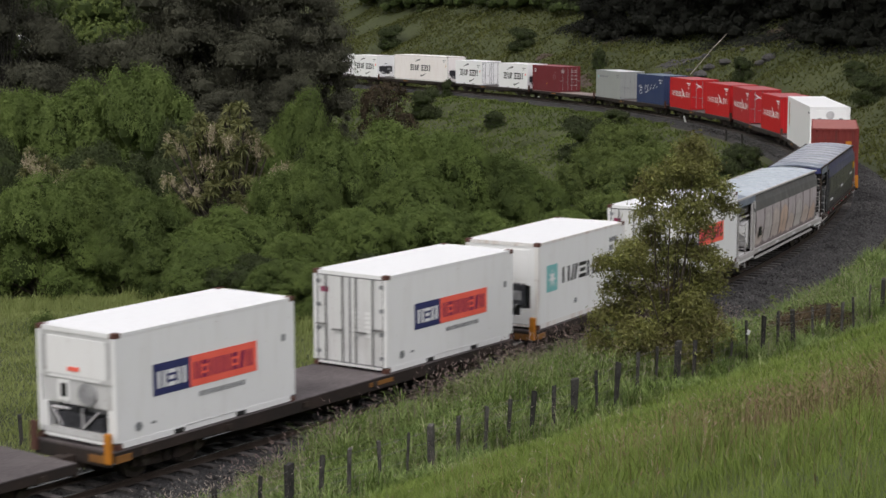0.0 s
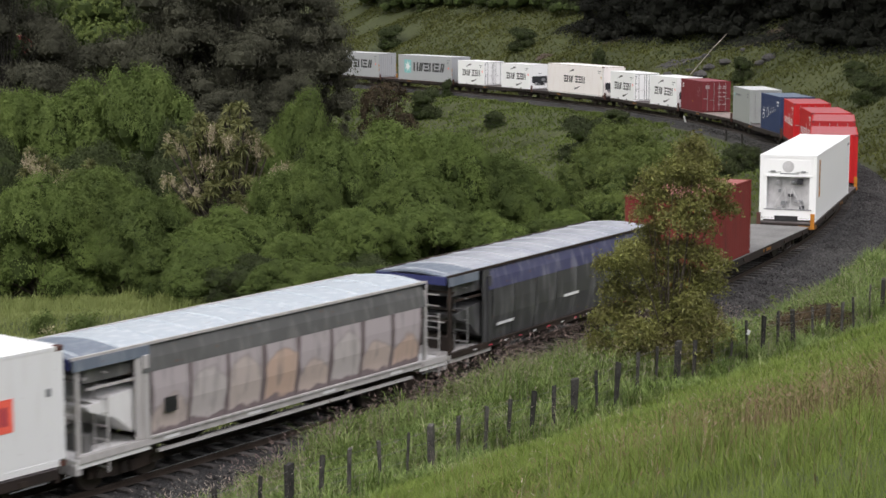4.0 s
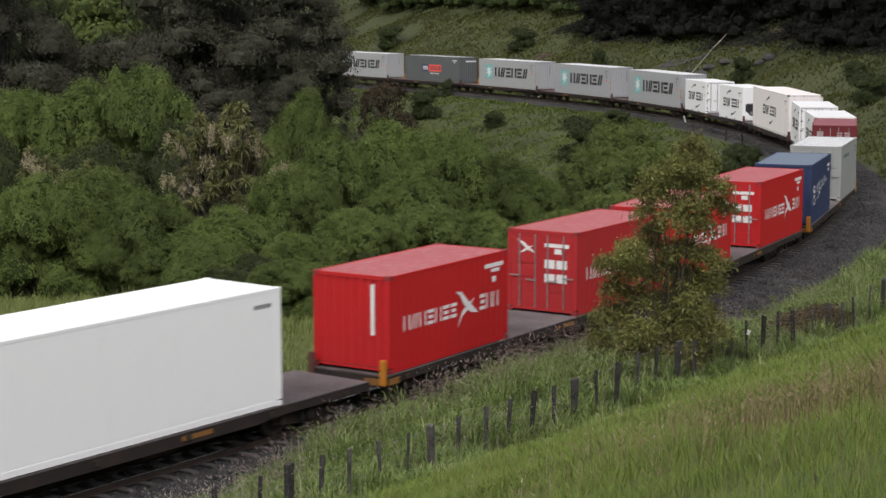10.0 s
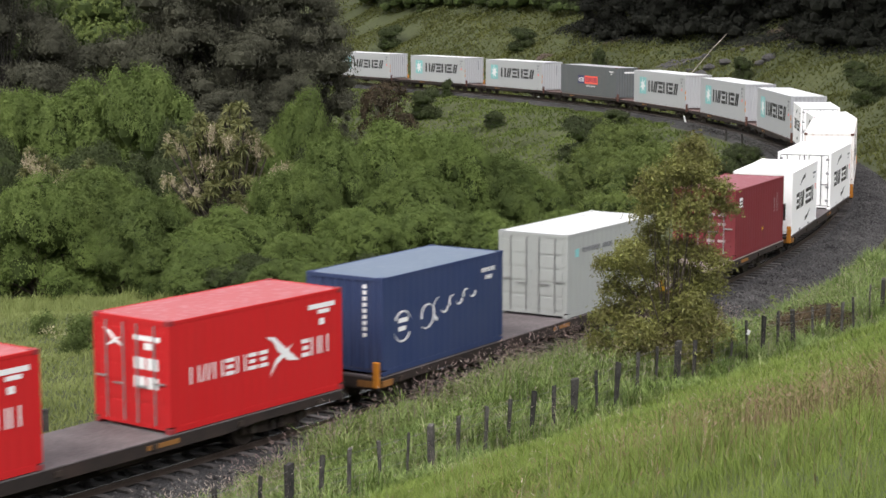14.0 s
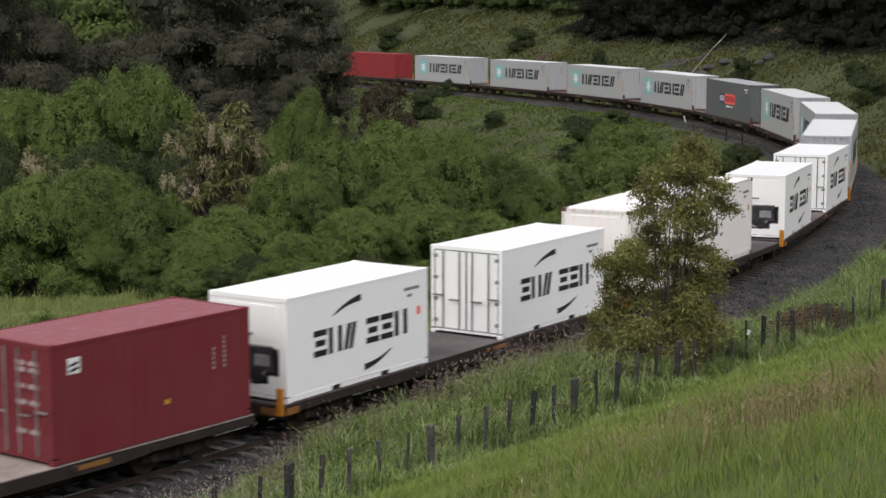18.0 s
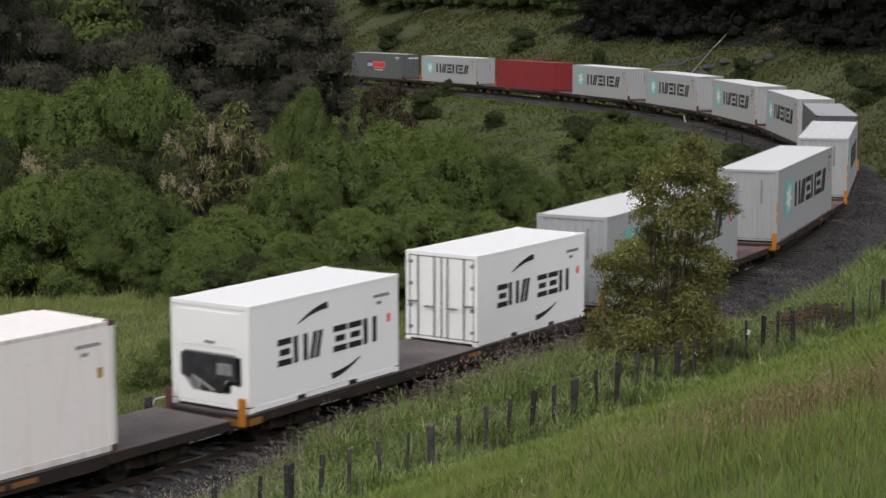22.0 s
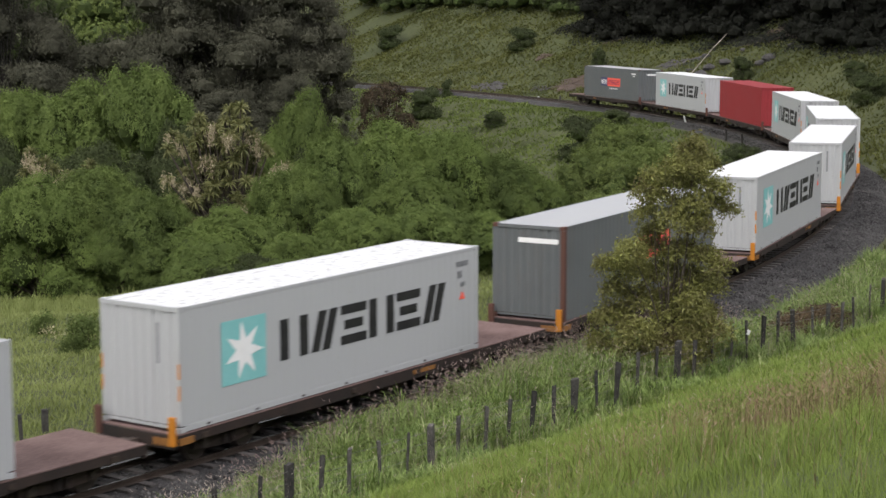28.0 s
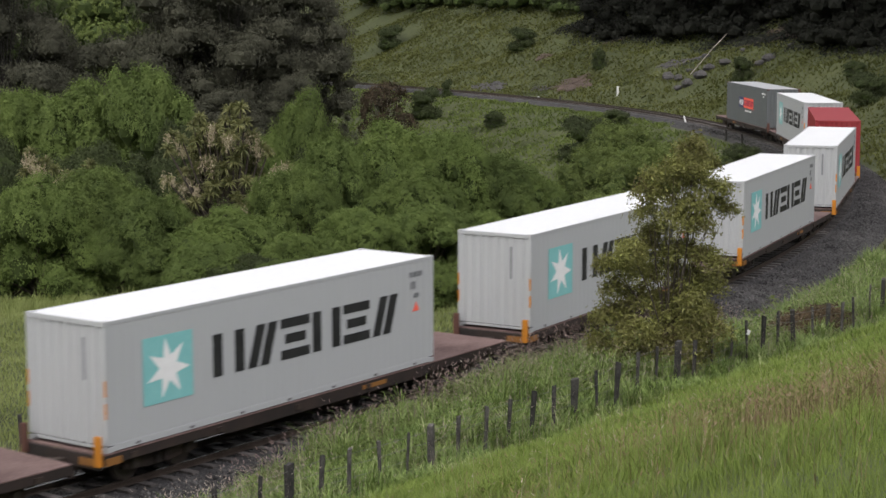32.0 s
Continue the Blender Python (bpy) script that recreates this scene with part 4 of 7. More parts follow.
def star(cx, cy, r0, r1, points, turn=0.0):
    out = []
    for i in range(points * 2):
        a, r = radians(90 + turn) + math.pi * i / points, r0 if i % 2 == 0 else r1
        out.append((cx + r * math.cos(a), cy + r * math.sin(a)))
    return out


def corrugated(length, height, depth=0.0055, pitch=0.29, flat=0.35):
    """A trapezoid-ribbed wall, x along, z up, outermost at y = 0 and ribs set in towards +y; a closed thin sheet."""
    n = max(2, int(length / pitch))
    w = length / n
    line = []
    for i in range(n):
        x = -length / 2 + w * i
        line += [(x, 0.0), (x + w * flat, 0.0), (x + w * 0.5, depth), (x + w * (0.5 + flat), depth)]
    line.append((length / 2, 0.0))
    bm = bmesh.new()
    rows = []
    for z in (0.0, height):
        rows.append([bm.verts.new((x, y, z)) for x, y in line])
        rows.append([bm.verts.new((x, y + 0.012, z)) for x, y in line])
    for i in range(len(line) - 1):
        bm.faces.new((rows[0][i], rows[0][i + 1], rows[2][i + 1], rows[2][i]))
        bm.faces.new((rows[1][i + 1], rows[1][i], rows[3][i], rows[3][i + 1]))
        bm.faces.new((rows[2][i], rows[2][i + 1], rows[3][i + 1], rows[3][i]))
    return bm


def move(bm, m):
    bmesh.ops.transform(bm, matrix=m, verts=bm.verts)
    return bm


def container(name, label, length, height, body, roof, frame=None, casting=None, end="plain", smooth=False, pockets=False, ridged=False):
    """A freight container: frame, walls, roof, end and corner castings; its base middle is the origin, its leading end lies at -x."""
    ob = thing(name, label, "container", "containers on the train")
    frame, casting = frame or body, casting or frame or body
    hl, w = length / 2, 1.219
    for sx in (-1, 1):
        for sy in (-1, 1):
            part("corner_post", box(bmesh.new(), sx * hl, sx * (hl - 0.13), sy * w, sy * (w - 0.11), 0.16, height - 0.12, 0.008), frame, ob)
            for z0 in (0.0, height - 0.118):
                part("corner_casting", box(bmesh.new(), sx * (hl + 0.004), sx * (hl - 0.178), sy * (w + 0.004), sy * (w - 0.162), z0, z0 + 0.118, 0.012), casting, ob)
    for sy in (-1, 1):
        part("top_rail", box(bmesh.new(), -hl + 0.17, hl - 0.17, sy * (w - 0.003), sy * (w - 0.06), height - 0.09, height - 0.012, 0.008), frame, ob)
        rows = [(-hl + 0.17, hl - 0.17, sy * (w - 0.003), sy * (w - 0.05), 0.02, 0.16)]
        bm = bmesh.new()
        if pockets:
            edges = [-hl + 0.17, -1.23, -0.87, 0.87, 1.23, hl - 0.17]
            for a, b in ((0, 1), (2, 3), (4, 5)):
                box(bm, edges[a], edges[b], sy * (w - 0.003), sy * (w - 0.05), 0.02, 0.16)
            box(bm, -1.23, 1.23, sy * (w - 0.003), sy * (w - 0.05), 0.13, 0.165)
        else:
            box(bm, *rows[0])
        part("bottom_rail", bm, frame, ob)
        if pockets:
            for x0 in (-1.23, 0.87):
                part("fork_pocket", boxes((x0, x0 + 0.36, sy * (w - 0.04), sy * (w - 0.3), 0.03, 0.13)), BLACK, ob)
        wl_, wh = length - 0.26, height - 0.25
        if smooth:
            bm = boxes((-wl_ / 2, wl_ / 2, 0.0, 0.05, 0, wh))
        else:
            bm = corrugated(wl_, wh)
        turn = Matrix.Rotation(math.pi, 4, "Z") if sy > 0 else Matrix.Identity(4)
        part("side_panel", move(bm, Matrix.Translation((0, sy * (w - 0.010), 0.16)) @ turn), body, ob)
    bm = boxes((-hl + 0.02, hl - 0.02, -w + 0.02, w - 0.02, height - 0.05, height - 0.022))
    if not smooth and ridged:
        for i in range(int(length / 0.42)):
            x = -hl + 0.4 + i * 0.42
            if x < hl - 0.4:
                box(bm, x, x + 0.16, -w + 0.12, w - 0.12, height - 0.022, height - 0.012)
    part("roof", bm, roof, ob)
    part("floor", boxes((-hl + 0.02, hl - 0.02, -w + 0.06, w - 0.06, 0.10, 0.155)), DARK_STEEL, ob)
    for sx in (-1, 1):
        part("end_sill", boxes((sx * (hl - 0.003), sx * (hl - 0.1), -w + 0.16, w - 0.16, 0.075, 0.14)), frame, ob)
        part("end_header", boxes((sx * (hl - 0.003), sx * (hl - 0.08), -w + 0.16, w - 0.16, height - 0.115, height - 0.015)), frame, ob)
    fronts = {"doors": ("doors", "plain"), "plain": ("plain", "doors"), "unit": ("unit", "doors"), "unit_dark": ("unit_dark", "doors"), "unit_frame": ("unit_frame", "doors")}[end]
    for kind, sx in zip(fronts, (-1, 1)):
        x = sx * (hl - 0.02)
        z0, z1 = 0.14, height - 0.115
        if kind == "plain":
            turn = Matrix.Rotation(-math.pi / 2 if sx < 0 else math.pi / 2, 4, "Z")
            bm = corrugated(2 * w - 0.22, z1 - z0, 0.03, 0.25) if not smooth else boxes((-w + 0.11, w - 0.11, 0, 0.05, 0, z1 - z0))
            part("end_panel", move(bm, Matrix.Translation((x, 0, z0)) @ turn), body, ob)
        elif kind == "doors":
            for sy in (-1, 1):
                y0, y1 = sy * 0.006, sy * (w - 0.115)
                bm = boxes((x, x - sx * 0.05, y0, y1, z0 + 0.005, z1 - 0.005))
                if not smooth:
                    for k in range(5):
                        zz = z0 + 0.12 + k * (z1 - z0 - 0.2) / 5
                        box(bm, x, x + sx * 0.018, y0 + sy * 0.06, y1 - sy * 0.06, zz, zz + (z1 - z0) / 5 - 0.13, 0.006)
                door = part("door", bm, GRIMY_DOOR if body == WHITE else body, ob)
                part("door_gasket", boxes((x, x + sx * 0.006, sy * 0.0, sy * 0.028, z0, z1), (x, x + sx * 0.006, sy * (w - 0.145), sy * (w - 0.115), z0, z1), (x, x + sx * 0.006, sy * 0.028, sy * (w - 0.145), z1 - 0.03, z1), (x, x + sx * 0.006, sy * 0.028, sy * (w - 0.145), z0, z0 + 0.03)), GASKET if smooth else frame, door)
                for k, yy in enumerate((0.22, 0.78)):
                    bar = part("locking_bar", rod(bmesh.new(), (x + sx * 0.045, sy * yy, z0 + 0.02), (x + sx * 0.045, sy * yy, z1 - 0.02), 0.02), DOOR_BAR if smooth else BAR_STEEL, door)
                    part("handle", boxes((x + sx * 0.05, x + sx * 0.075, sy * (yy - 0.02), sy * (yy + 0.34), z0 + 0.86 + 0.12 * k, z0 + 0.9 + 0.12 * k)), DOOR_BAR if smooth else BAR_STEEL, door)
                for k in range(4):
                    zz = z0 + 0.2 + k * (z1 - z0 - 0.45) / 3
                    part("hinge", boxes((x, x + sx * 0.022, sy * (w - 0.23), sy * (w - 0.09), zz, zz + 0.1)), GREY_MARK if smooth else frame, door)
        else:
            part("unit_bulkhead", boxes((x - sx * 0.42, x - sx * 0.46, -w + 0.1, w - 0.1, z0, z1)), UNIT_GREY, ob)
            rise = 1.86 if kind == "unit_frame" else 1.28
            part("upper_panel", boxes((x, x - sx * 0.44, -w + 0.115, w - 0.115, z0 + rise, z1), bevel=0.01), GRIMY_WHITE if kind == "unit" else body, ob)
            part("evaporator_hatch", boxes((x + sx * 0.015, x - sx * 0.01, -w + 0.3, w - 0.3, z0 + rise + 0.1, z1 - 0.1), bevel=0.008), body, ob)
            if kind == "unit":
                part("control_box", boxes((x, x - sx * 0.4, 0.25, 0.62, z0 + 0.78, z0 + 1.26), bevel=0.01), body, ob)
                part("display", boxes((x + sx * 0.012, x, 0.32, 0.5, z0 + 0.88, z0 + 1.18)), BLACK, ob)
                part("fan_grille", rod(bmesh.new(), (x - sx * 0.1, -0.32, z0 + 1.0), (x + sx * 0.02, -0.32, z0 + 1.0), 0.27, sides=20), UNIT_GREY, ob)
                part("mid_panel", boxes((x - sx * 0.03, x - sx * 0.2, -w + 0.12, w - 0.12, z0 + 0.72, z0 + 1.28)), GRIMY_WHITE, ob)
                part("compressor", boxes((x - sx * 0.1, x - sx * 0.4, -0.7, 0.75, z0 + 0.16, z0 + 0.5), (x - sx * 0.12, x - sx * 0.4, 0.1, 0.5, z0 + 0.4, z0 + 0.66), bevel=0.03), UNIT_DARK, ob)
                part("lower_sill", boxes((x, x - sx * 0.4, -w + 0.12, w - 0.12, z0, z0 + 0.14)), GRIMY_WHITE, ob)
                part("maker_strip", boxes((x + sx * 0.002, x + sx * 0.012, -0.75, 0.85, z0 + 1.3, z0 + 1.36)), PALE, ob)
                part("upper_gasket", boxes((x + sx * 0.002, x + sx * 0.01, -w + 0.2, w - 0.2, z1 - 0.14, z1 - 0.12), (x + sx * 0.002, x + sx * 0.01, -w + 0.2, -w + 0.22, z0 + 1.42, z1 - 0.14), (x + sx * 0.002, x + sx * 0.01, w - 0.22, w - 0.2, z0 + 1.42, z1 - 0.14)), GREY_MARK, ob)
                for ya, za, yb, zb, rr in ((-0.6, 0.62, -0.1, 0.2, 0.03), (-0.1, 0.2, -0.1, 0.66, 0.025), (0.3, 0.6, 0.85, 0.6, 0.03), (0.55, 0.18, 0.85, 0.6, 0.022)):
                    part("pipe", rod(bmesh.new(), (x - sx * 0.06, ya, z0 + za), (x - sx * 0.06, yb, z0 + zb), rr), UNIT_PALE, ob)
                for sy in (-1, 1):
                    part("side_cheek", boxes((x, x - sx * 0.4, sy * (w - 0.115), sy * (w - 0.28), z0 + 0.14, z0 + 0.72)), body, ob)
            elif kind == "unit_frame":
                part("lower_sill", boxes((x, x - sx * 0.3, -w + 0.12, -0.45, z0, z0 + 0.38), (x, x - sx * 0.3, 0.55, w - 0.12, z0, z0 + 0.38), (x, x - sx * 0.3, -0.45, 0.55, z0 + 0.1, z0 + 0.38)), body, ob)
                part("gooseneck_slot", boxes((x + sx * 0.018, x - sx * 0.1, -0.45, 0.55, 0.02, z0 + 0.09)), BLACK, ob, "dark slot below the frame")
                part("back_plate", boxes((x - sx * 0.28, x - sx * 0.3, -w + 0.22, w - 0.22, z0 + 0.38, z0 + 1.86)), UNIT_PALE, ob)
                part("lip", boxes((x + sx * 0.02, x - sx * 0.1, -w + 0.2, w - 0.2, z0 + 0.35, z0 + 0.40)), UNIT_GREY, ob)
                part("cross_beam", boxes((x + sx * 0.03, x - sx * 0.2, -w + 0.2, w - 0.2, z0 + 1.8, z0 + 1.9), bevel=0.01), body, ob)
                part("fan_disc", rod(bmesh.new(), (x - sx * 0.02, 0.0, z0 + 2.24), (x + sx * 0.022, 0.0, z0 + 2.24), 0.25, sides=22), UNIT_PALE, ob, "round grey fan cover")
                for sy in (-1, 1):
                    part("side_cheek", boxes((x, x - sx * 0.3, sy * (w - 0.115), sy * (w - 0.3), z0 + 0.38, z0 + 1.86)), body, ob)
                    part("hatch_latch", boxes((x + sx * 0.016, x + sx * 0.05, sy * 0.55, sy * 0.75, z0 + 1.98, z0 + 2.06), (x + sx * 0.016, x + sx * 0.03, sy * 0.3, sy * 0.85, z0 + 2.0, z0 + 2.015)), GREY_MARK, ob)
                    bm = rod(rod(bmesh.new(), (x - sx * 0.08, sy * 0.15, z0 + 1.3), (x - sx * 0.08, sy * 0.62, z0 + 0.42), 0.03), (x - sx * 0.08, sy * 0.15, z0 + 1.3), (x - sx * 0.08, sy * 0.05, z0 + 0.42), 0.025)
                    part("brace", bm, UNIT_PALE, ob)
                part("grip_slot", boxes((x + sx * 0.031, x + sx * 0.036, -0.45, 0.35, z0 + 1.92, z0 + 1.96)), GREY_MARK, ob)
                for k, (a, b, c, d) in enumerate(((-0.62, 1.52, 0.26, 0.22), (0.35, 1.5, 0.16, 0.18), (0.3, 1.15, 0.12, 0.14), (-0.2, 0.98, 0.2, 0.12), (-0.62, 0.72, 0.34, 0.12), (0.05, 0.62, 0.26, 0.16), (-0.7, 0.45, 0.2, 0.14), (0.25, 0.42, 0.22, 0.1), (-0.3, 1.55, 0.18, 0.12))):
                    part("fitting", box(bmesh.new(), x - sx * 0.06, x - sx * 0.26, a, a + c, z0 + b - 0.05, z0 + b - 0.05 + d, 0.02), (UNIT_DARK, UNIT_GREY, GREY_MARK)[k % 3], ob)
            else:
                bm = bmesh.new()
                slab(bm, [(-0.95, 0.0), (-0.55, -0.42), (0.15, -0.42), (0.2, -0.1), (0.8, -0.1), (0.8, 0.55), (-0.8, 0.55), (-0.95, 0.4)], 0.05,
                     Matrix(((0, 0, sx, x - sx * 0.05), (sx, 0, 0, 0), (0, 1, 0, z0 + 0.68), (0, 0, 0, 1))))
                part("machinery_recess", bm, UNIT_DARK, ob)
                part("front_plate", boxes((x, x - sx * 0.045, -w + 0.115, w - 0.115, z0, z0 + 0.26), (x, x - sx * 0.045, -w + 0.115, -w + 0.26, z0 + 0.26, z0 + 1.28), (x, x - sx * 0.045, w - 0.26, w - 0.115, z0 + 0.26, z0 + 1.28), (x, x - sx * 0.045, 0.28, w - 0.26, z0 + 0.26, z0 + 0.56), (x, x - sx * 0.045, -w + 0.26, -0.62, z0 + 0.26, z0 + 0.48), (x, x - sx * 0.045, -w + 0.26, w - 0.26, z0 + 1.18, z0 + 1.28)), body, ob)
                part("display", boxes((x + sx * 0.012, x - sx * 0.02, -0.66, -0.2, z0 + 0.72, z0 + 1.0)), UNIT_GREY, ob)
                part("brace", rod(rod(bmesh.new(), (x - sx * 0.02, -0.1, z0 + 0.3), (x - sx * 0.02, 0.6, z0 + 0.62), 0.03), (x - sx * 0.02, -0.55, z0 + 0.62), (x - sx * 0.02, -0.2, z0 + 0.28), 0.025), UNIT_PALE, ob)
                part("hatch_latch", boxes((x + sx * 0.016, x + sx * 0.03, -0.16, 0.16, z0 + 1.46, z0 + 1.52)), GREY_MARK, ob)
                part("condenser_fan", rod(bmesh.new(), (x - sx * 0.02, -0.25, z0 + 0.45), (x + sx * 0.012, -0.25, z0 + 0.45), 0.2, sides=18), BLACK, ob)
    return ob


def mark(ob, name, mat, draw, label="", sides=("outer", "inner"), length=0.0):
    """Adds one painted mark, drawn by draw(bm, pose), to each side named."""
    for side in sides:
        bm = bmesh.new()
        draw(bm, face(side, length))
        made = part(name, bm, mat, ob, label)
        if name.startswith(("code", "address", "small_w", "door_print", "tally")):
            made["kind"] = "stuff"  # lines of tiny bars


def star_box(name, label, body, roof, logo=-4.67, text=-2.6):
    ob = container(name, label, 12.192, 2.896, body, roof, ridged=False)
    h = 1.58
    mark(ob, "logo_panel", AQUA, lambda bm, m: slab(bm, rect(logo, logo + 1.6, h - 0.76, h + 0.76), 0.005, m), "turquoise square panel with a white seven-pointed star")
    mark(ob, "star_emblem", PALE, lambda bm, m: slab(bm, star(logo + 0.8, h, 0.7, 0.29, 7, 8), 0.005, m @ Matrix.Translation((0, 0, 0.006))))
    word(ob, BLACK, text, 4.55, h - 0.5, h + 0.5, "vdhvhd", 0.3, 0.1)
    mark(ob, "code_marking", GREY_MARK, lambda bm, m: blocks(blocks(blocks(bm, m, 5.0, 5.6, 2.42, 2.56, 5), m, 5.05, 5.3, 2.1, 2.3, 2), m, 5.2, 5.45, 1.85, 1.98, 2))
    mark(ob, "code_strip", GREY_MARK, lambda bm, m: slab(bm, rect(0.52, 0.6, 1.55, 2.5), 0.005, m), "", ("front",), 12.192)
    mark(ob, "warning_sign", SIGN_ORANGE, lambda bm, m: slab(bm, [(5.15, 1.5), (5.45, 1.5), (5.3, 1.74)], 0.005, m), "small orange warning triangle")
    for sy in (-1, 1):
        part("reflector_tape", boxes((-6.1, -6.075, sy * 1.17, sy * 1.222, 0.75, 1.1), (-6.1, -6.075, sy * 1.17, sy * 1.222, 1.25, 1.6)), ORANGE, ob)
        for k in range(7):
            x = -5.2 + 1.73 * k
            part("lashing_ring", boxes((x, x + 0.1, sy * 1.214, sy * 1.224, 0.05, 0.1)), DARK_STEEL, ob)
    return ob


def banner(ob, x, z, w, h, under=GREY_MARK):
    """A two-colour company banner: blue and orange fields with plain bars for its letters."""
    mark(ob, "banner_blue", SIGN_BLUE, lambda bm, m: slab(bm, rect(x, x + 0.34 * w, z, z + h), 0.005, m), "dark blue field of the company banner")
    mark(ob, "banner_orange", SIGN_ORANGE, lambda bm, m: slab(bm, rect(x + 0.34 * w, x + w, z, z + h), 0.005, m), "orange-red field of the company banner")
    word(ob, PALE, x + 0.03 * w, x + 0.31 * w, z + 0.22 * h, z + 0.75 * h, "vhv", 0.36, 0.16, 0.006)
    word(ob, VIOLET, x + 0.37 * w, x + 0.96 * w, z + 0.22 * h, z + 0.78 * h, "vhvvvhdv", 0.34, 0.2, 0.006)
    mark(ob, "address_line", under, lambda bm, m: blocks(bm, m, x + 0.42 * w, x + 0.88 * w, z - 0.36 * h, z - 0.2 * h, 11, stroke=0.3))


def arc_reefer(name, label, length, height, body, end):
    ob = container(name, label, length, height, body, ROOF_WHITE if length < 7 else body, end=end, smooth=True, pockets=length < 7, casting=None if length < 7 else RUST_EDGE, frame=None if length < 7 else RUSTY_WHITE)
    x, z = (0.05, 1.29) if length < 7 else (-0.05, 1.48)
    k = 1.0 if length < 7 else 1.12
    word(ob, BLACK, x - 2.05 * k, x - 0.2 * k, z - 0.33, z + 0.33, "hvd", 0.3, 0.12)
    word(ob, BLACK, x + 0.15 * k, x + 2.05 * k, z - 0.33, z + 0.33, "hhv", 0.3, 0.12)
    mark(ob, "upper_arc", BLACK, lambda bm, m: slab(bm, arc_shape(x + 0.27, z - 1.98, 3.0, 120, 96, 0.17), 0.005, m), "black tapering arc over the lettering")
    mark(ob, "lower_arc", BLACK, lambda bm, m: slab(bm, arc_shape(x - 0.2, z + 1.98, 3.0, -60, -84, 0.17), 0.005, m), "black tapering arc under the lettering")
    e = length / 2
    mark(ob, "code_marking", GREY_MARK, lambda bm, m: blocks(blocks(bm, m, e - 1.1, e - 0.4, height - 0.5, height - 0.42, 8), m, e - 0.95, e - 0.75, height - 0.68, height - 0.6, 3))
    mark(ob, "warning_label", SIGN_ORANGE if length < 7 else YELLOW, lambda bm, m: slab(bm, rect(e - 0.5, e - 0.36, height - 1.2, height - 0.98), 0.005, m))
    return ob


def red_box(name, label, body, end):
    ob = container(name, label, 6.058, 2.591, body, RED_ROOF, end=end, casting=CRIMSON)
    z = 1.25
    word(ob, PALE, -2.4, 0.3, z - 0.2, z + 0.2, "vdvhvhh", 0.17, 0.2)
    word(ob, PALE, 1.45, 2.52, z - 0.2, z + 0.24, "hvv", 0.19, 0.2)
    mark(ob, "cross_emblem", PALE, lambda bm, m: (slab(bm, [(0.2, z + 0.5), (0.5, z + 0.46), (0.82, z + 0.2), (1.4, z - 0.24), (0.98, z - 0.18), (0.62, z + 0.1), (0.46, z + 0.34)], 0.005, m),
                                                    slab(bm, [(0.3, z - 0.5), (0.55, z - 0.08), (0.72, z + 0.0), (1.15, z + 0.2), (0.92, z - 0.04), (0.56, z - 0.22)], 0.005, m @ Matrix.Translation((0, 0, 0.006)))), "white crossed-wing emblem")
    mark(ob, "code_marking", PALE, lambda bm, m: (slab(bm, rect(1.75, 2.75, 2.18, 2.3), 0.005, m), slab(bm, rect(2.1, 2.55, 2.04, 2.14), 0.005, m), slab(bm, rect(2.15, 2.35, 1.76, 1.92), 0.005, m)))
    if end == "doors":
        hx = 6.058
        for a, b in ((0.1, 1.42), (0.52, 1.42), (0.1, 0.98), (0.52, 0.98)):
            mark(ob, "door_plate", PALE, lambda bm, m: slab(bm, rect(a, a + 0.36, b, b + 0.27), 0.005, m @ Matrix.Translation((0, 0, 0.02))), "white plate on the door", ("front",), hx)
        mark(ob, "door_code", PALE, lambda bm, m: (slab(bm, rect(0.1, 0.95, 2.08, 2.2), 0.005, m @ Matrix.Translation((0, 0, 0.02))), slab(bm, rect(0.45, 0.7, 1.88, 2.04), 0.005, m @ Matrix.Translation((0, 0, 0.02)))), "", ("front",), hx)
        mark(ob, "door_emblem", PALE, lambda bm, m: (slab(bm, [(-0.9, 2.28), (-0.65, 2.2), (-0.2, 1.85), (-0.5, 1.95)], 0.005, m @ Matrix.Translation((0, 0, 0.02))), slab(bm, [(-0.85, 1.82), (-0.5, 2.05), (-0.3, 2.1), (-0.6, 1.9)], 0.005, m @ Matrix.Translation((0, 0, 0.026)))), "white crossed-wing emblem on the door", ("front",), hx)
    else:
        mark(ob, "code_strip", PALE, lambda bm, m: slab(bm, rect(0.62, 0.74, 1.0, 2.35), 0.005, m), "white upright code strip", ("front",), 6.058)
    return ob


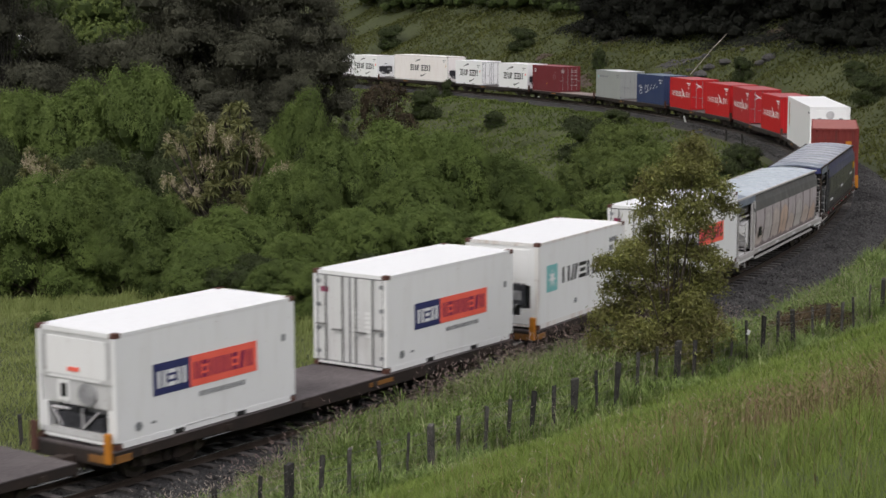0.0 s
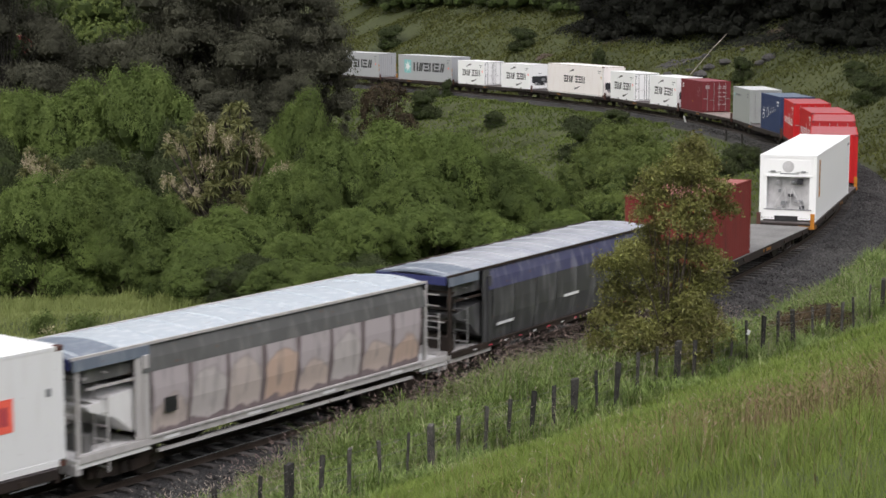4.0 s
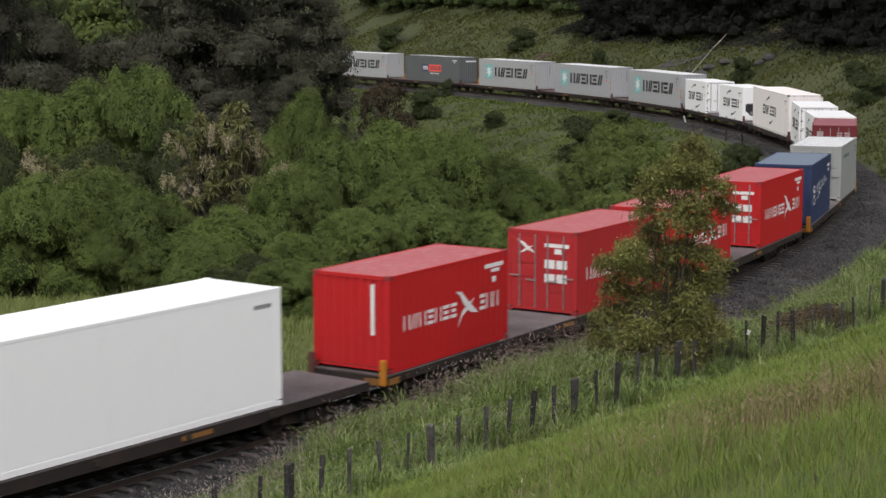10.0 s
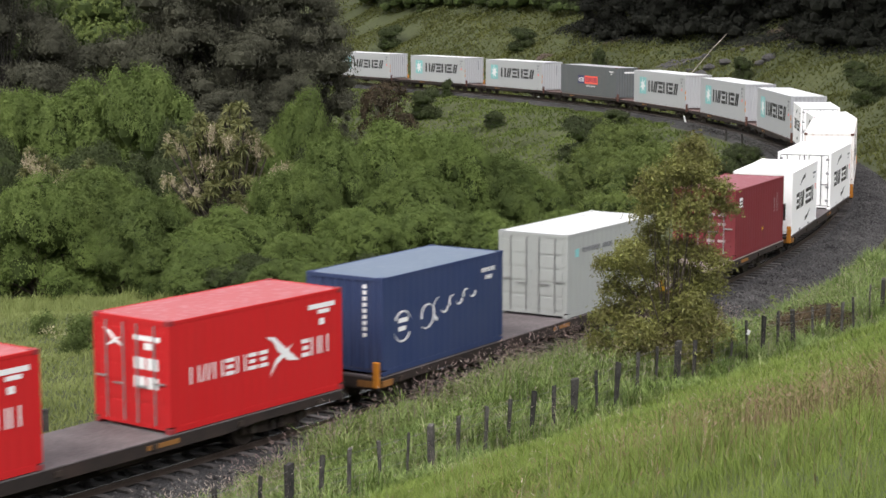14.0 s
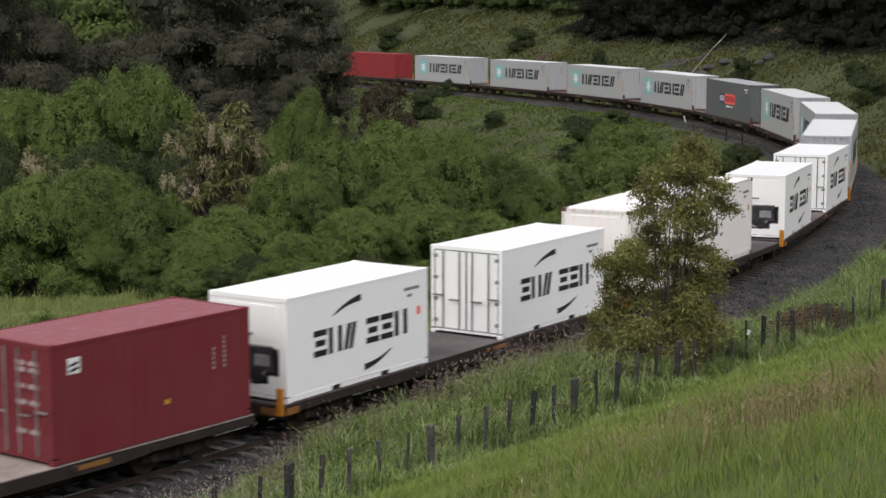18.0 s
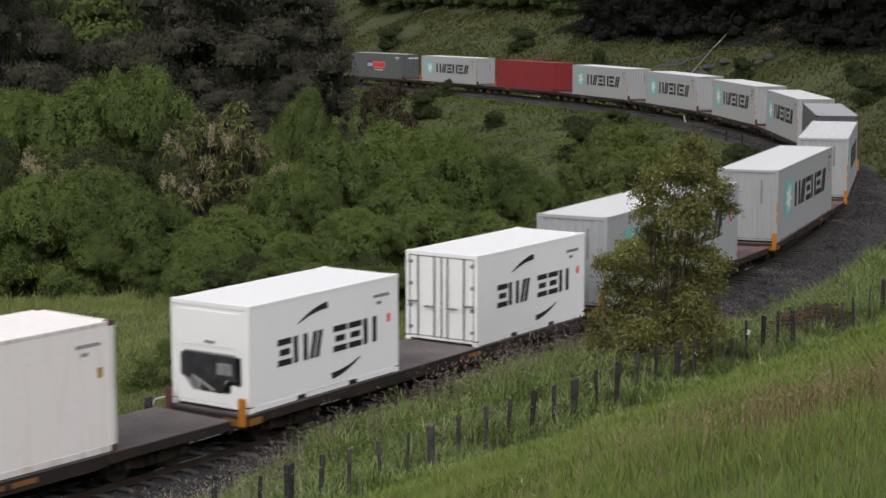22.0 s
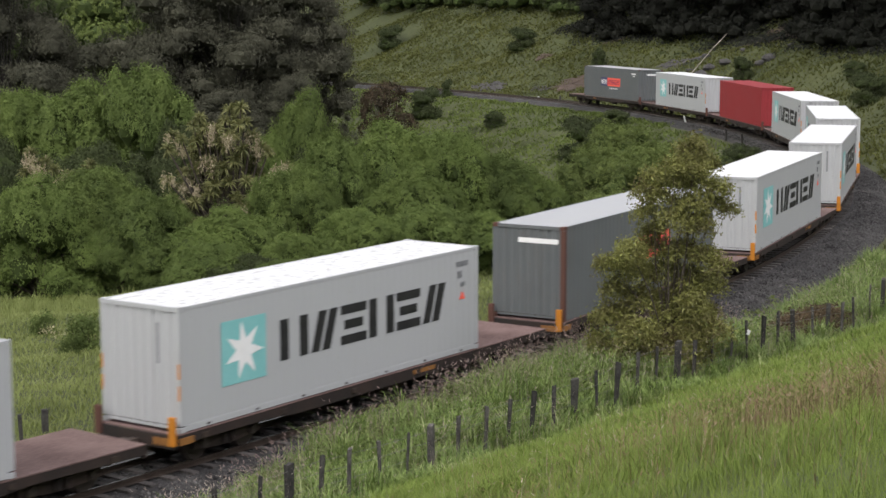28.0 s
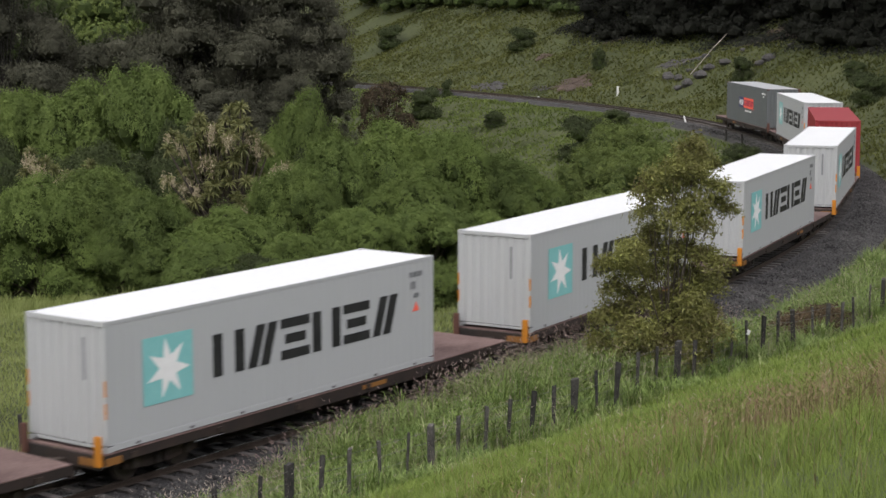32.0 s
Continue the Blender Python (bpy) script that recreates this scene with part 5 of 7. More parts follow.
# --- wagons
def bogie(parent, x):
    ob = new("bogie")
    ob.parent = parent
    ob.location = (x, 0, 0)
    bm = boxes((-0.3, 0.3, -0.75, 0.75, 0.42, 0.66), bevel=0.02)
    me = bpy.data.meshes.new("bogie")
    bm.to_mesh(me)
    bm.free()
    me.materials.append(DARK_STEEL)
    old, ob = ob, new("bogie", me)
    bpy.data.objects.remove(old)
    ob.parent, ob.location = parent, (x, 0, 0)
    for sy in (-1, 1):
        bm = bmesh.new()
        slab(bm, [(-1.15, 0.34), (-0.75, 0.30), (-0.35, 0.26), (0.35, 0.26), (0.75, 0.30), (1.15, 0.34), (1.15, 0.56), (0.8, 0.62), (0.4, 0.8), (-0.4, 0.8), (-0.8, 0.62), (-1.15, 0.56)], 0.12,
             Matrix(((1, 0, 0, 0), (0, 0, -1, sy * 0.80 + 0.06), (0, 1, 0, 0), (0, 0, 0, 1))))
        part("side_frame", bm, DARK_STEEL, ob)
        part("spring_nest", rod(rod(bmesh.new(), (-0.14, sy * 0.88, 0.3), (-0.14, sy * 0.88, 0.55), 0.1), (0.14, sy * 0.88, 0.3), (0.14, sy * 0.88, 0.55), 0.1), SILL, ob)
    for sx in (-1, 1):
        bm = rod(bmesh.new(), (sx * 0.85, -0.8, 0.42), (sx * 0.85, 0.8, 0.42), 0.07)
        for sy in (-1, 1):
            rod(bm, (sx * 0.85, sy * 0.50, 0.42), (sx * 0.85, sy * 0.615, 0.42), 0.42, sides=28)
            rod(bm, (sx * 0.85, sy * 0.49, 0.42), (sx * 0.85, sy * 0.51, 0.42), 0.45, sides=28)
            rod(bm, (sx * 0.85, sy * 0.84, 0.42), (sx * 0.85, sy * 0.93, 0.42), 0.11, sides=12)
        part("wheelset", bm, WHEEL_STEEL, ob)
    return ob


def flat_wagon(length, deck_mat, post_mat, label):
    ob = thing("flat_wagon", label, "rail wagon", "flat wagons of the train")
    hl = length / 2
    part("deck", boxes((-hl, hl, -1.235, 1.235, DECK_Z - 0.03, DECK_Z)), deck_mat, ob)
    for sy in (-1, 1):
        bm = bmesh.new()
        slab(bm, [(-hl, DECK_Z - 0.032), (-hl, DECK_Z - 0.24), (-hl + 3.2, DECK_Z - 0.24), (-hl + 4.2, DECK_Z - 0.32), (hl - 4.2, DECK_Z - 0.32), (hl - 3.2, DECK_Z - 0.24), (hl, DECK_Z - 0.24), (hl, DECK_Z - 0.032)], 0.07,
             Matrix(((1, 0, 0, 0), (0, 0, -1, sy * 1.19 + 0.035), (0, 1, 0, 0), (0, 0, 0, 1))))
        part("side_sill", bm, SILL, ob)
        for k in range(6):
            x = -hl + 0.9 + k * (length - 1.8) / 5
            part("lashing_bracket", boxes((x - 0.09, x + 0.09, sy * 1.225, sy * 1.265, DECK_Z - 0.22, DECK_Z - 0.1)), DARK_STEEL, ob)
        part("marker_plate", boxes((1.2, 2.2, sy * 1.226, sy * 1.236, DECK_Z - 0.21, DECK_Z - 0.10)), END_PLATE, ob, "dirty orange marker plate")
    part("centre_sill", boxes((-hl, hl, -0.22, 0.22, DECK_Z - 0.5, DECK_Z - 0.08)), DARK_STEEL, ob)
    for k in range(7):
        x = -hl + 1.0 + k * (length - 2.0) / 6
        part("cross_member", boxes((x - 0.06, x + 0.06, -1.15, 1.15, DECK_Z - 0.3, DECK_Z - 0.08)), DARK_STEEL, ob)
    for sx in (-1, 1):
        part("headstock", boxes((sx * hl, sx * (hl + 0.08), -1.2, 1.2, DECK_Z - 0.34, DECK_Z - 0.03), bevel=0.01), SILL, ob)
        coupler = part("coupler", boxes((sx * (hl + 0.08), sx * (hl + 0.42), -0.12, 0.12, 0.52, 0.72), (sx * (hl + 0.3), sx * (hl + 0.5), -0.18, 0.18, 0.49, 0.75), bevel=0.02), DARK_STEEL, ob)
    part("end_panel", boxes((-hl - 0.1, -hl - 0.082, -1.15, -0.55, DECK_Z - 0.27, DECK_Z - 0.1), (-hl + 0.02, -hl + 0.5, -1.262, -1.226, DECK_Z - 0.26, DECK_Z - 0.1)), END_PLATE, ob, "rusty orange end plate")
    for sy in (-1, 1):
        part("end_post", boxes((-hl - 0.16, -hl - 0.06, sy * 1.07, sy * 1.24, DECK_Z - 0.25, DECK_Z + 0.42), bevel=0.015), post_mat if sy < 0 else RUST_EDGE, ob, "orange steel end post" if sy < 0 else "rusty steel end post")
    part("brake_cylinder", rod(bmesh.new(), (-1.6, 0.55, 0.5), (-0.7, 0.55, 0.5), 0.17, sides=14), DARK_STEEL, ob)
    part("air_reservoir", rod(bmesh.new(), (0.4, -0.6, 0.48), (1.5, -0.6, 0.48), 0.19, sides=14), DARK_STEEL, ob)
    for x in (-hl + 2.1, hl - 2.1):
        bogie(ob, x)
    return ob


HOP_ROOF_END = paint("worn_blue_roof_end", (0.13, 0.16, 0.21), 0.4, (0.42, 0.45, 0.48), 0.6, 0.1)


def hopper_wagon(label, side_mat, band_mat, roof_mat, frame_mat, end_mat, dusty):
    """A covered hopper: bulging ribbed body, arched roof, sloping ends over open platforms with ladders."""
    ob = thing("hopper_wagon", label, "rail wagon", "hopper wagons of the train")
    hl = 6.75
    b0, b1, r0, r1 = -4.6, 5.55, -6.85, 5.85
    bays = 8
    prof = [(1.16, 1.02), (1.20, 1.3), (1.27, 1.7), (1.29, 2.1), (1.28, 2.5)]
    top = [(1.28, 2.504), (1.22, 2.8), (1.10, 3.12)]
    for sy in (-1, 1):
        for k in range(bays):
            x0, x1 = b0 + (b1 - b0) * k / bays, b0 + (b1 - b0) * (k + 1) / bays
            bm = bmesh.new()
            cols = []
            for x in (x0 + 0.012, x1 - 0.012):
                for off in (0.0, 0.03):
                    cols.append([bm.verts.new((x, sy * (y - off), z)) for y, z in prof])
            for i in range(len(prof) - 1):
                bm.faces.new((cols[0][i], cols[2][i], cols[2][i + 1], cols[0][i + 1]))
                bm.faces.new((cols[1][i], cols[1][i + 1], cols[3][i + 1], cols[3][i]))
                bm.faces.new((cols[0][i], cols[0][i + 1], cols[1][i + 1], cols[1][i]))
                bm.faces.new((cols[2][i], cols[3][i], cols[3][i + 1], cols[2][i + 1]))
            bmesh.ops.recalc_face_normals(bm, faces=bm.faces)
            part("side_panel", bm, side_mat, ob)
        bm = bmesh.new()
        for (ya, za), (yb, zb) in zip(top[:-1], top[1:]):
            q = [bm.verts.new(v) for v in ((b0 - 0.2, sy * ya, za), (b1 + 0.2, sy * ya, za), (b1 + 0.2, sy * yb, zb), (b0 - 0.2, sy * yb, zb),
                                           (b0 - 0.2, sy * (ya - 0.04), za), (b1 + 0.2, sy * (ya - 0.04), za), (b1 + 0.2, sy * (yb - 0.04), zb), (b0 - 0.2, sy * (yb - 0.04), zb))]
            for f in ((0, 1, 2, 3), (7, 6, 5, 4), (0, 4, 5, 1), (3, 2, 6, 7), (0, 3, 7, 4), (1, 5, 6, 2)):
                bm.faces.new([q[i] for i in f])
        bmesh.ops.recalc_face_normals(bm, faces=bm.faces)
        part("upper_band", bm, band_mat, ob)
        part("gutter_rail", boxes((r0, r1, sy * 1.13, sy * 1.19, 3.10, 3.16)), frame_mat, ob)
        part("side_sill", boxes((-hl, hl, sy * 1.12, sy * 1.26, 0.86, 1.01), (b0, b1, sy * 1.2, sy * 1.3, 1.01, 1.05)), frame_mat, ob)
        part("lower_rail", boxes((b0 + 0.3, b1 - 0.3, sy * 1.1, sy * 1.2, 0.62, 0.68)), frame_mat if dusty else DARK_STEEL, ob)
        for k in range(4 if dusty else 0):
            x = -4.2 + 2.8 * k
            part("warning_stripe", boxes((x, x + 0.5, sy * 1.262, sy * 1.268, 0.9, 0.97)), PALE, ob)
        for k in range(0 if dusty else 14):
            x = -5.6 + 0.85 * k
            part("reflector", boxes((x, x + 0.14, sy * 1.262, sy * 1.268, 0.91, 0.95)), (PALE, SIGN_PINK)[k % 2], ob)
        part("roof_skirt", boxes((r0 + 0.02, r0 + (2.3 if dusty else 1.6), sy * 1.2, sy * 1.215, 2.86, 3.1)), HOP_ROOF_END, ob, "dark blue skirt below the roof edge")
        part("corner_plate", boxes((b0 - 0.4, b0 - 0.02, sy * 1.16, sy * 1.2, 1.02, 3.08), (b0 - 0.2, b0 - 0.02, sy * 1.2, sy * 1.26, 1.02, 2.9), bevel=0.012), HOP_PALE if dusty else HOP_DARK, ob)
        if not dusty:
            for x in (-4.4, -0.4, 3.4):
                part("chalk_board", boxes((x, x + 0.95, sy * 1.296, sy * 1.302, 1.5 + 0.06 * x + 0.2, 1.58 + 0.06 * x + 0.2)), PALE, ob, "white painted line")
            part("yellow_sign", boxes((4.55, 5.35, sy * 1.30, sy * 1.306, 2.1, 2.4)), YELLOW, ob, "yellow sign with plain dark bars")
        else:
            part("inspection_plate", boxes((-4.2, -3.8, sy * 1.30, sy * 1.306, 1.5, 1.85)), BLACK, ob)
    # arched roof sheets, the leading one darker
    n = 8
    for x0, x1, mat, name in ((r0, r0 + 1.5, HOP_ROOF_END, "roof_end_sheet"), (r0 + 1.5, r1, roof_mat, "roof")):
        bm, rows = bmesh.new(), []
        for x in (x0, x1):
            for off in (0.0, 0.05):
                rows.append([bm.verts.new((x, 1.16 * (2 * i / n - 1), 3.13 - off + 0.11 * (1 - (2 * i / n - 1) ** 2))) for i in range(n + 1)])
        for i in range(n):
            bm.faces.new((rows[0][i], rows[2][i], rows[2][i + 1], rows[0][i + 1]))
            bm.faces.new((rows[1][i], rows[1][i + 1], rows[3][i + 1], rows[3][i]))
            bm.faces.new((rows[0][i], rows[0][i + 1], rows[1][i + 1], rows[1][i]))
            bm.faces.new((rows[2][i], rows[3][i], rows[3][i + 1], rows[2][i + 1]))
        bmesh.ops.recalc_face_normals(bm, faces=bm.faces)
        part(name, bm, mat, ob)
    for k in range(11):
        x = r0 + 0.3 + (r1 - r0 - 0.6) * k / 10
        bm = bmesh.new()
        for i in range(n):
            a, b = 2 * i / n - 1, 2 * (i + 1) / n - 1
            rod(bm, (x, 1.1 * a, 3.13 + 0.11 * (1 - a * a)), (x, 1.1 * b, 3.13 + 0.11 * (1 - b * b)), 0.03, sides=6)
        part("roof_rib", bm, roof_mat, ob)
    for sx in (-1, 1):
        bm = bmesh.new()
        pts = [(b0 + 0.02, 1.05), (b0 + 0.02, 2.2), (b0 - 0.9, 2.12), (b0 - 1.75, 2.0), (b0 - 1.65, 1.88), (b0 - 0.9, 1.62), (b0 - 0.35, 1.2)] if sx < 0 else [(b1 + 0.25, 2.5), (b1 + 0.25, 3.1), (b1 - 0.02, 3.1), (b1 - 0.02, 1.05)]
        slab(bm, pts, 2.14, Matrix(((1, 0, 0, 0), (0, 0, -1, 1.07), (0, 1, 0, 0), (0, 0, 0, 1))))
        bmesh.ops.recalc_face_normals(bm, faces=bm.faces)
        part("end_slope", bm, HOP_CHUTE if dusty and sx < 0 else end_mat, ob)
        if sx < 0:
            part("end_bulkhead", boxes((r0 + 0.45, b0 + 0.02, -1.05, 1.05, 2.52, 3.1)), end_mat, ob)
        part("end_platform", boxes((b0 if sx < 0 else b1, sx * (hl + 0.05), -1.22, 1.22, 0.74, 0.95), bevel=0.01), HOP_CHUTE if dusty else HOP_PALE, ob, "dusty pale platform")
        if sx < 0:
            part("end_chute", move(boxes((-0.75, 0.75, -1.02, 1.02, -0.02, 0.02)), Matrix.Translation((b0 - 0.95, 0, 1.82)) @ Matrix.Rotation(radians(24), 4, "Y")), HOP_CHUTE if dusty else DARK_STEEL, ob, "dusty white sloping sheet" if dusty else "")
            part("roof_end", boxes((r0, r0 - 0.05, -1.14, 1.14, 2.9, 3.13)), SIGN_BLUE, ob, "dark blue roof end")
            part("end_beam", boxes((r0 + 0.42, r0 + 0.49, -1.1, 1.1, 2.6, 2.66), (r0 + 0.5, b0, -1.1, -1.06, 2.36, 2.42), (r0 + 0.5, b0, 1.06, 1.1, 2.36, 2.42)), frame_mat, ob)
            part("gear_box", boxes((b0 - 1.3, b0 - 0.5, -0.5, 0.5, 0.95, 1.25), (b0 - 1.7, b0 - 1.45, -0.9, -0.2, 0.95, 1.35), bevel=0.03), HOP_GREY if dusty else DARK_STEEL, ob)
        for sy in (-1, 1):
            part("corner_post", boxes((sx * (hl - 0.14) if sx < 0 else b1 + 0.3, sx * (hl - 0.04) if sx < 0 else b1 + 0.38, sy * 1.08, sy * 1.16, 0.95, 2.9)), frame_mat, ob)
        for sy in (-1, 1):
            bm = bmesh.new()
            x = -hl + 0.9 if sx < 0 else hl - 0.3
            for dy in (0, 0.42):
                rod(bm, (x, sy * (1.2 - dy), 0.5), (x, sy * (1.2 - dy), 3.05 if dy else 2.2), 0.022)
            for k in range(8):
                rod(bm, (x, sy * 0.78, 0.6 + k * 0.3), (x, sy * 1.2, 0.6 + k * 0.3), 0.018)
            part("ladder", bm, HOP_PALE if dusty else BAR_STEEL, ob)
        bm = bmesh.new()
        rod(bm, (sx * hl, -1.15, 1.9), (sx * hl, 1.15, 1.9), 0.02)
        rod(bm, (sx * hl, 0.0, 0.9), (sx * hl, 0.0, 1.9), 0.02)
        part("handrail", bm, frame_mat, ob)
        part("coupler", boxes((sx * hl, sx * (hl + 0.36), -0.12, 0.12, 0.52, 0.72), bevel=0.02), DARK_STEEL, ob)
        part("headstock", boxes((sx * (hl - 0.1), sx * (hl + 0.06), -1.2, 1.2, 0.6, 0.82), bevel=0.01), HOP_PALE if dusty else DARK_STEEL, ob)
        bogie(ob, sx * (hl - 1.75))
    part("centre_sill", boxes((-hl, hl, -0.25, 0.25, 0.55, 0.85)), DARK_STEEL, ob)
    for k in range(3):
        x = -2.6 + 2.6 * k
        bm = bmesh.new()
        bmesh.ops.create_cone(bm, cap_ends=True, segments=4, radius1=0.35, radius2=1.35, depth=0.7, matrix=Matrix.Translation((x, 0, 0.66)) @ Matrix.Rotation(math.pi / 4, 4, "Z"))
        part("discharge_chute", bm, DARK_STEEL, ob)
    return ob


def place_wagon(ob, front, length):
    MOVING.append((ob, front + length / 2, length / 2 - 2.1, 0.0))


def load(ob, lead, length, wagon_front, wagon_length):
    """Sets a container on a wagon; it follows the wagon's own chord."""
    MOVING.append((ob, wagon_front + wagon_length / 2, wagon_length / 2 - 2.1, lead + length / 2 - wagon_front - wagon_length / 2))


BROWN_FLAT = "brown steel flat wagon with worn deck and orange end post"
wagon_a = flat_wagon(15.9, DECK, ORANGE, BROWN_FLAT)
wagon_c = flat_wagon(13.5, DECK_WOOD, YELLOW, "short flat wagon with a worn timber deck")
FORTY = [76.42, 93.35, 110.18, 127.0, 143.75, 160.78, 177.93, 195.0, 212.0, 228.85, 245.7]
fronts = [-154.6, -137.67, -120.5, -74.75, -57.77, -41.13, -23.82, -6.39, 25.0, 42.6, 59.02] + [s - 0.1 for s in FORTY]
place_wagon(wagon_a, fronts[0], 15.9)
wagon_r = flat_wagon(15.9, DECK_RUST, ORANGE, "brown steel flat wagon with a rusty red-brown deck")
for n, s in enumerate(fronts[1:]):
    if s == -74.75:
        place_wagon(flat_wagon(15.9, DECK_PALE, ORANGE, "brown steel flat wagon with a pale worn steel deck"), s, 15.9)
    elif s < FORTY[0] - 1:
        place_wagon(copy_thing(wagon_a, Matrix.Identity(4)), s, 15.9)
    else:
        place_wagon(wagon_r if s < FORTY[0] + 1 else copy_thing(wagon_r, Matrix.Identity(4)), s, 15.9)
place_wagon(wagon_c, 10.45, 13.5)
hop_1 = hopper_wagon("grey covered hopper wagon, dusty sides stained pale brown", HOP_STAIN, HOP_GREY, HOP_ROOF_A, HOP_PALE, HOP_GREY, True)
hop_2 = hopper_wagon("dark grimy covered hopper wagon with a violet-blue upper band", HOP_DARK, HOP_BLUE, HOP_ROOF_B, DARK_STEEL, HOP_DARK, False)
MOVING.append((hop_1, -97.3, 5.0, 0.0))
MOVING.append((hop_2, -83.65, 5.0, 0.0))

# banner reefers
po_unit = container("refrigerated_container", "white refrigerated container, machinery end, blue and orange banner", 6.058, 2.591, WHITE, ROOF_WHITE, casting=RUST_EDGE, end="unit", smooth=True, pockets=True)
banner(po_unit, -1.87, 1.0, 3.5, 0.72)
part("red_label", boxes((-3.035, -3.022, -0.1, 0.25, 1.62, 1.72)), SIGN_ORANGE, po_unit)
load(po_unit, -137.57, 6.058, -137.67, 15.9)
po_door = container("refrigerated_container", "white refrigerated container, door end, blue and orange banner", 6.058, 2.591, WHITE, ROOF_WHITE, casting=RUST_EDGE, end="doors", smooth=True, pockets=True)
banner(po_door, -1.78, 0.98, 3.46, 0.7)
mark(po_door, "door_label", VIOLET, lambda bm, m: slab(bm, rect(-0.98, -0.72, 2.0, 2.14), 0.005, m), "", ("front",), 6.058)
mark(po_door, "door_print", PALE, lambda bm, m: [slab(bm, rect(a, a + 0.2, 0.9 + 0.12 * k, 0.98 + 0.12 * k), 0.005, m) for a in (0.1, 0.5) for k in range(6)], "", ("front",), 6.058)
for ob in (po_unit, po_door):
    mark(ob, "vent_cover", GREY_MARK, lambda bm, m: slab(bm, star(-2.35, 0.42, 0.11, 0.1, 8), 0.01, m), "small round vent cover")
    mark(ob, "tally_label", GREY_MARK, lambda bm, m: slab(slab(bm, rect(-1.95, -1.82, 0.4, 0.46), 0.005, m), rect(2.55, 2.68, 1.55, 1.72), 0.005, m))
load(po_door, -127.77, 6.058, -137.67, 15.9)
load(copy_thing(po_door, Matrix.Identity(4)), -110.4, 6.058, -120.5, 15.9)
ms_unit = container("refrigerated_container", "white refrigerated container with rusty corners and dark lettering", 6.058, 2.591, WHITE, ROOF_WHITE, frame=RUSTY_WHITE, casting=RUST_EDGE, end="unit_dark", smooth=True, pockets=False)
mark(ms_unit, "logo_panel", AQUA, lambda bm, m: slab(bm, rect(-2.45, -1.75, 1.05, 1.85), 0.005, m), "small turquoise square with a white star")
mark(ms_unit, "star_emblem", PALE, lambda bm, m: slab(bm, star(-2.1, 1.45, 0.3, 0.1, 7), 0.005, m @ Matrix.Translation((0, 0, 0.006))))
word(ms_unit, BLACK, -1.45, 2.0, 1.2, 1.68, "vdhvhd", 0.26, 0.14)
mark(ms_unit, "code_marking", GREY_MARK, lambda bm, m: blocks(blocks(bm, m, 1.9, 2.5, 2.05, 2.2, 4), m, 1.9, 2.2, 1.78, 1.95, 2))
mark(ms_unit, "vent_cover", GREY_MARK, lambda bm, m: slab(bm, star(-0.5, 0.55, 0.09, 0.08, 8), 0.01, m), "small round vent cover")
load(ms_unit, -120.41, 6.058, -120.5, 15.9)

# oxide red box
oxide = container("freight_container", "oxide red steel container with the white number 25", 7.15, 2.82, OXIDE, paint("dusty_oxide_roof", (0.33, 0.10, 0.085), 0.6, (0.45, 0.33, 0.31), 0.5, 0.05), end="plain")
curve = bpy.data.curves.new("number", "FONT")
curve.body, curve.size, curve.extrude = "25", 0.8, 0.004
curve.offset = 0.014
tmp = new("number", curve)
for side in ("outer", "inner"):
    me = bpy.data.meshes.new_from_object(tmp)
    me.transform(face(side, 7.15) @ Matrix.Translation((-2.72, 1.92, 0.004)))
    me.materials.append(PALE)
    num = new("number", me)
    num.parent, num["label"] = oxide, "white painted number 25"
bpy.data.objects.remove(tmp)
mark(oxide, "emblem", ORANGE, lambda bm, m: slab(slab(bm, [(-3.5, 2.48), (-2.8, 2.48), (-2.88, 2.33), (-3.42, 2.33)], 0.005, m), [(-3.3, 2.31), (-2.82, 2.31), (-2.86, 1.98), (-3.12, 1.98)], 0.005, m), "orange emblem beside the number")
mark(oxide, "small_wording", PALE, lambda bm, m: blocks(bm, m, -2.75, -1.75, 1.7, 1.82, 7, stroke=0.4))
mark(oxide, "faded_patch", ORANGE, lambda bm, m: slab(bm, rect(0.55, 0.85, 1.95, 2.15), 0.005, m), "", ("front",), 7.15)
load(oxide, -74.6, 7.15, -74.75, 15.9)

# white forty-foot reefer
white = container("refrigerated_container", "long clean white refrigerated container with orange hazard strip", 12.192, 2.896, WHITE_NEW, WHITE_NEW, end="unit_frame", smooth=True)
mark(white, "hazard_strip", ORANGE, lambda bm, m: slab(bm, rect(-5.2, -4.85, 1.0, 2.6), 0.005, m), "upright orange hazard strip")
mark(white, "hazard_marking", BLACK, lambda bm, m: [slab(bm, rect(-5.12, -4.93, z + 0.25, z + 0.33), 0.005, m @ Matrix.Translation((0, 0, 0.006))) for z in (1.25, 1.5, 1.62, 1.9, 2.1)])
mark(white, "code_marking", GREY_MARK, lambda bm, m: blocks(bm, m, 5.15, 5.75, 2.45, 2.55, 6))
load(white, -57.37, 12.192, -57.77, 15.9)

# red boxes
red_plain = red_box("freight_container", "bright red steel container with white emblem and lettering", RED, "plain")
red_doors = red_box("freight_container", "bright red steel container, doors with white plates", RED, "doors")
red_dull = red_box("freight_container", "dull worn red steel container, doors with white plates", RED_DULL, "doors")
load(red_plain, -41.03, 6.058, -41.13, 15.9)
load(red_dull, -30.84, 6.058, -41.13, 15.9)
load(copy_thing(red_plain, Matrix.Identity(4)), -23.72, 6.058, -23.82, 15.9)
load(red_doors, -13.94, 6.058, -23.82, 15.9)

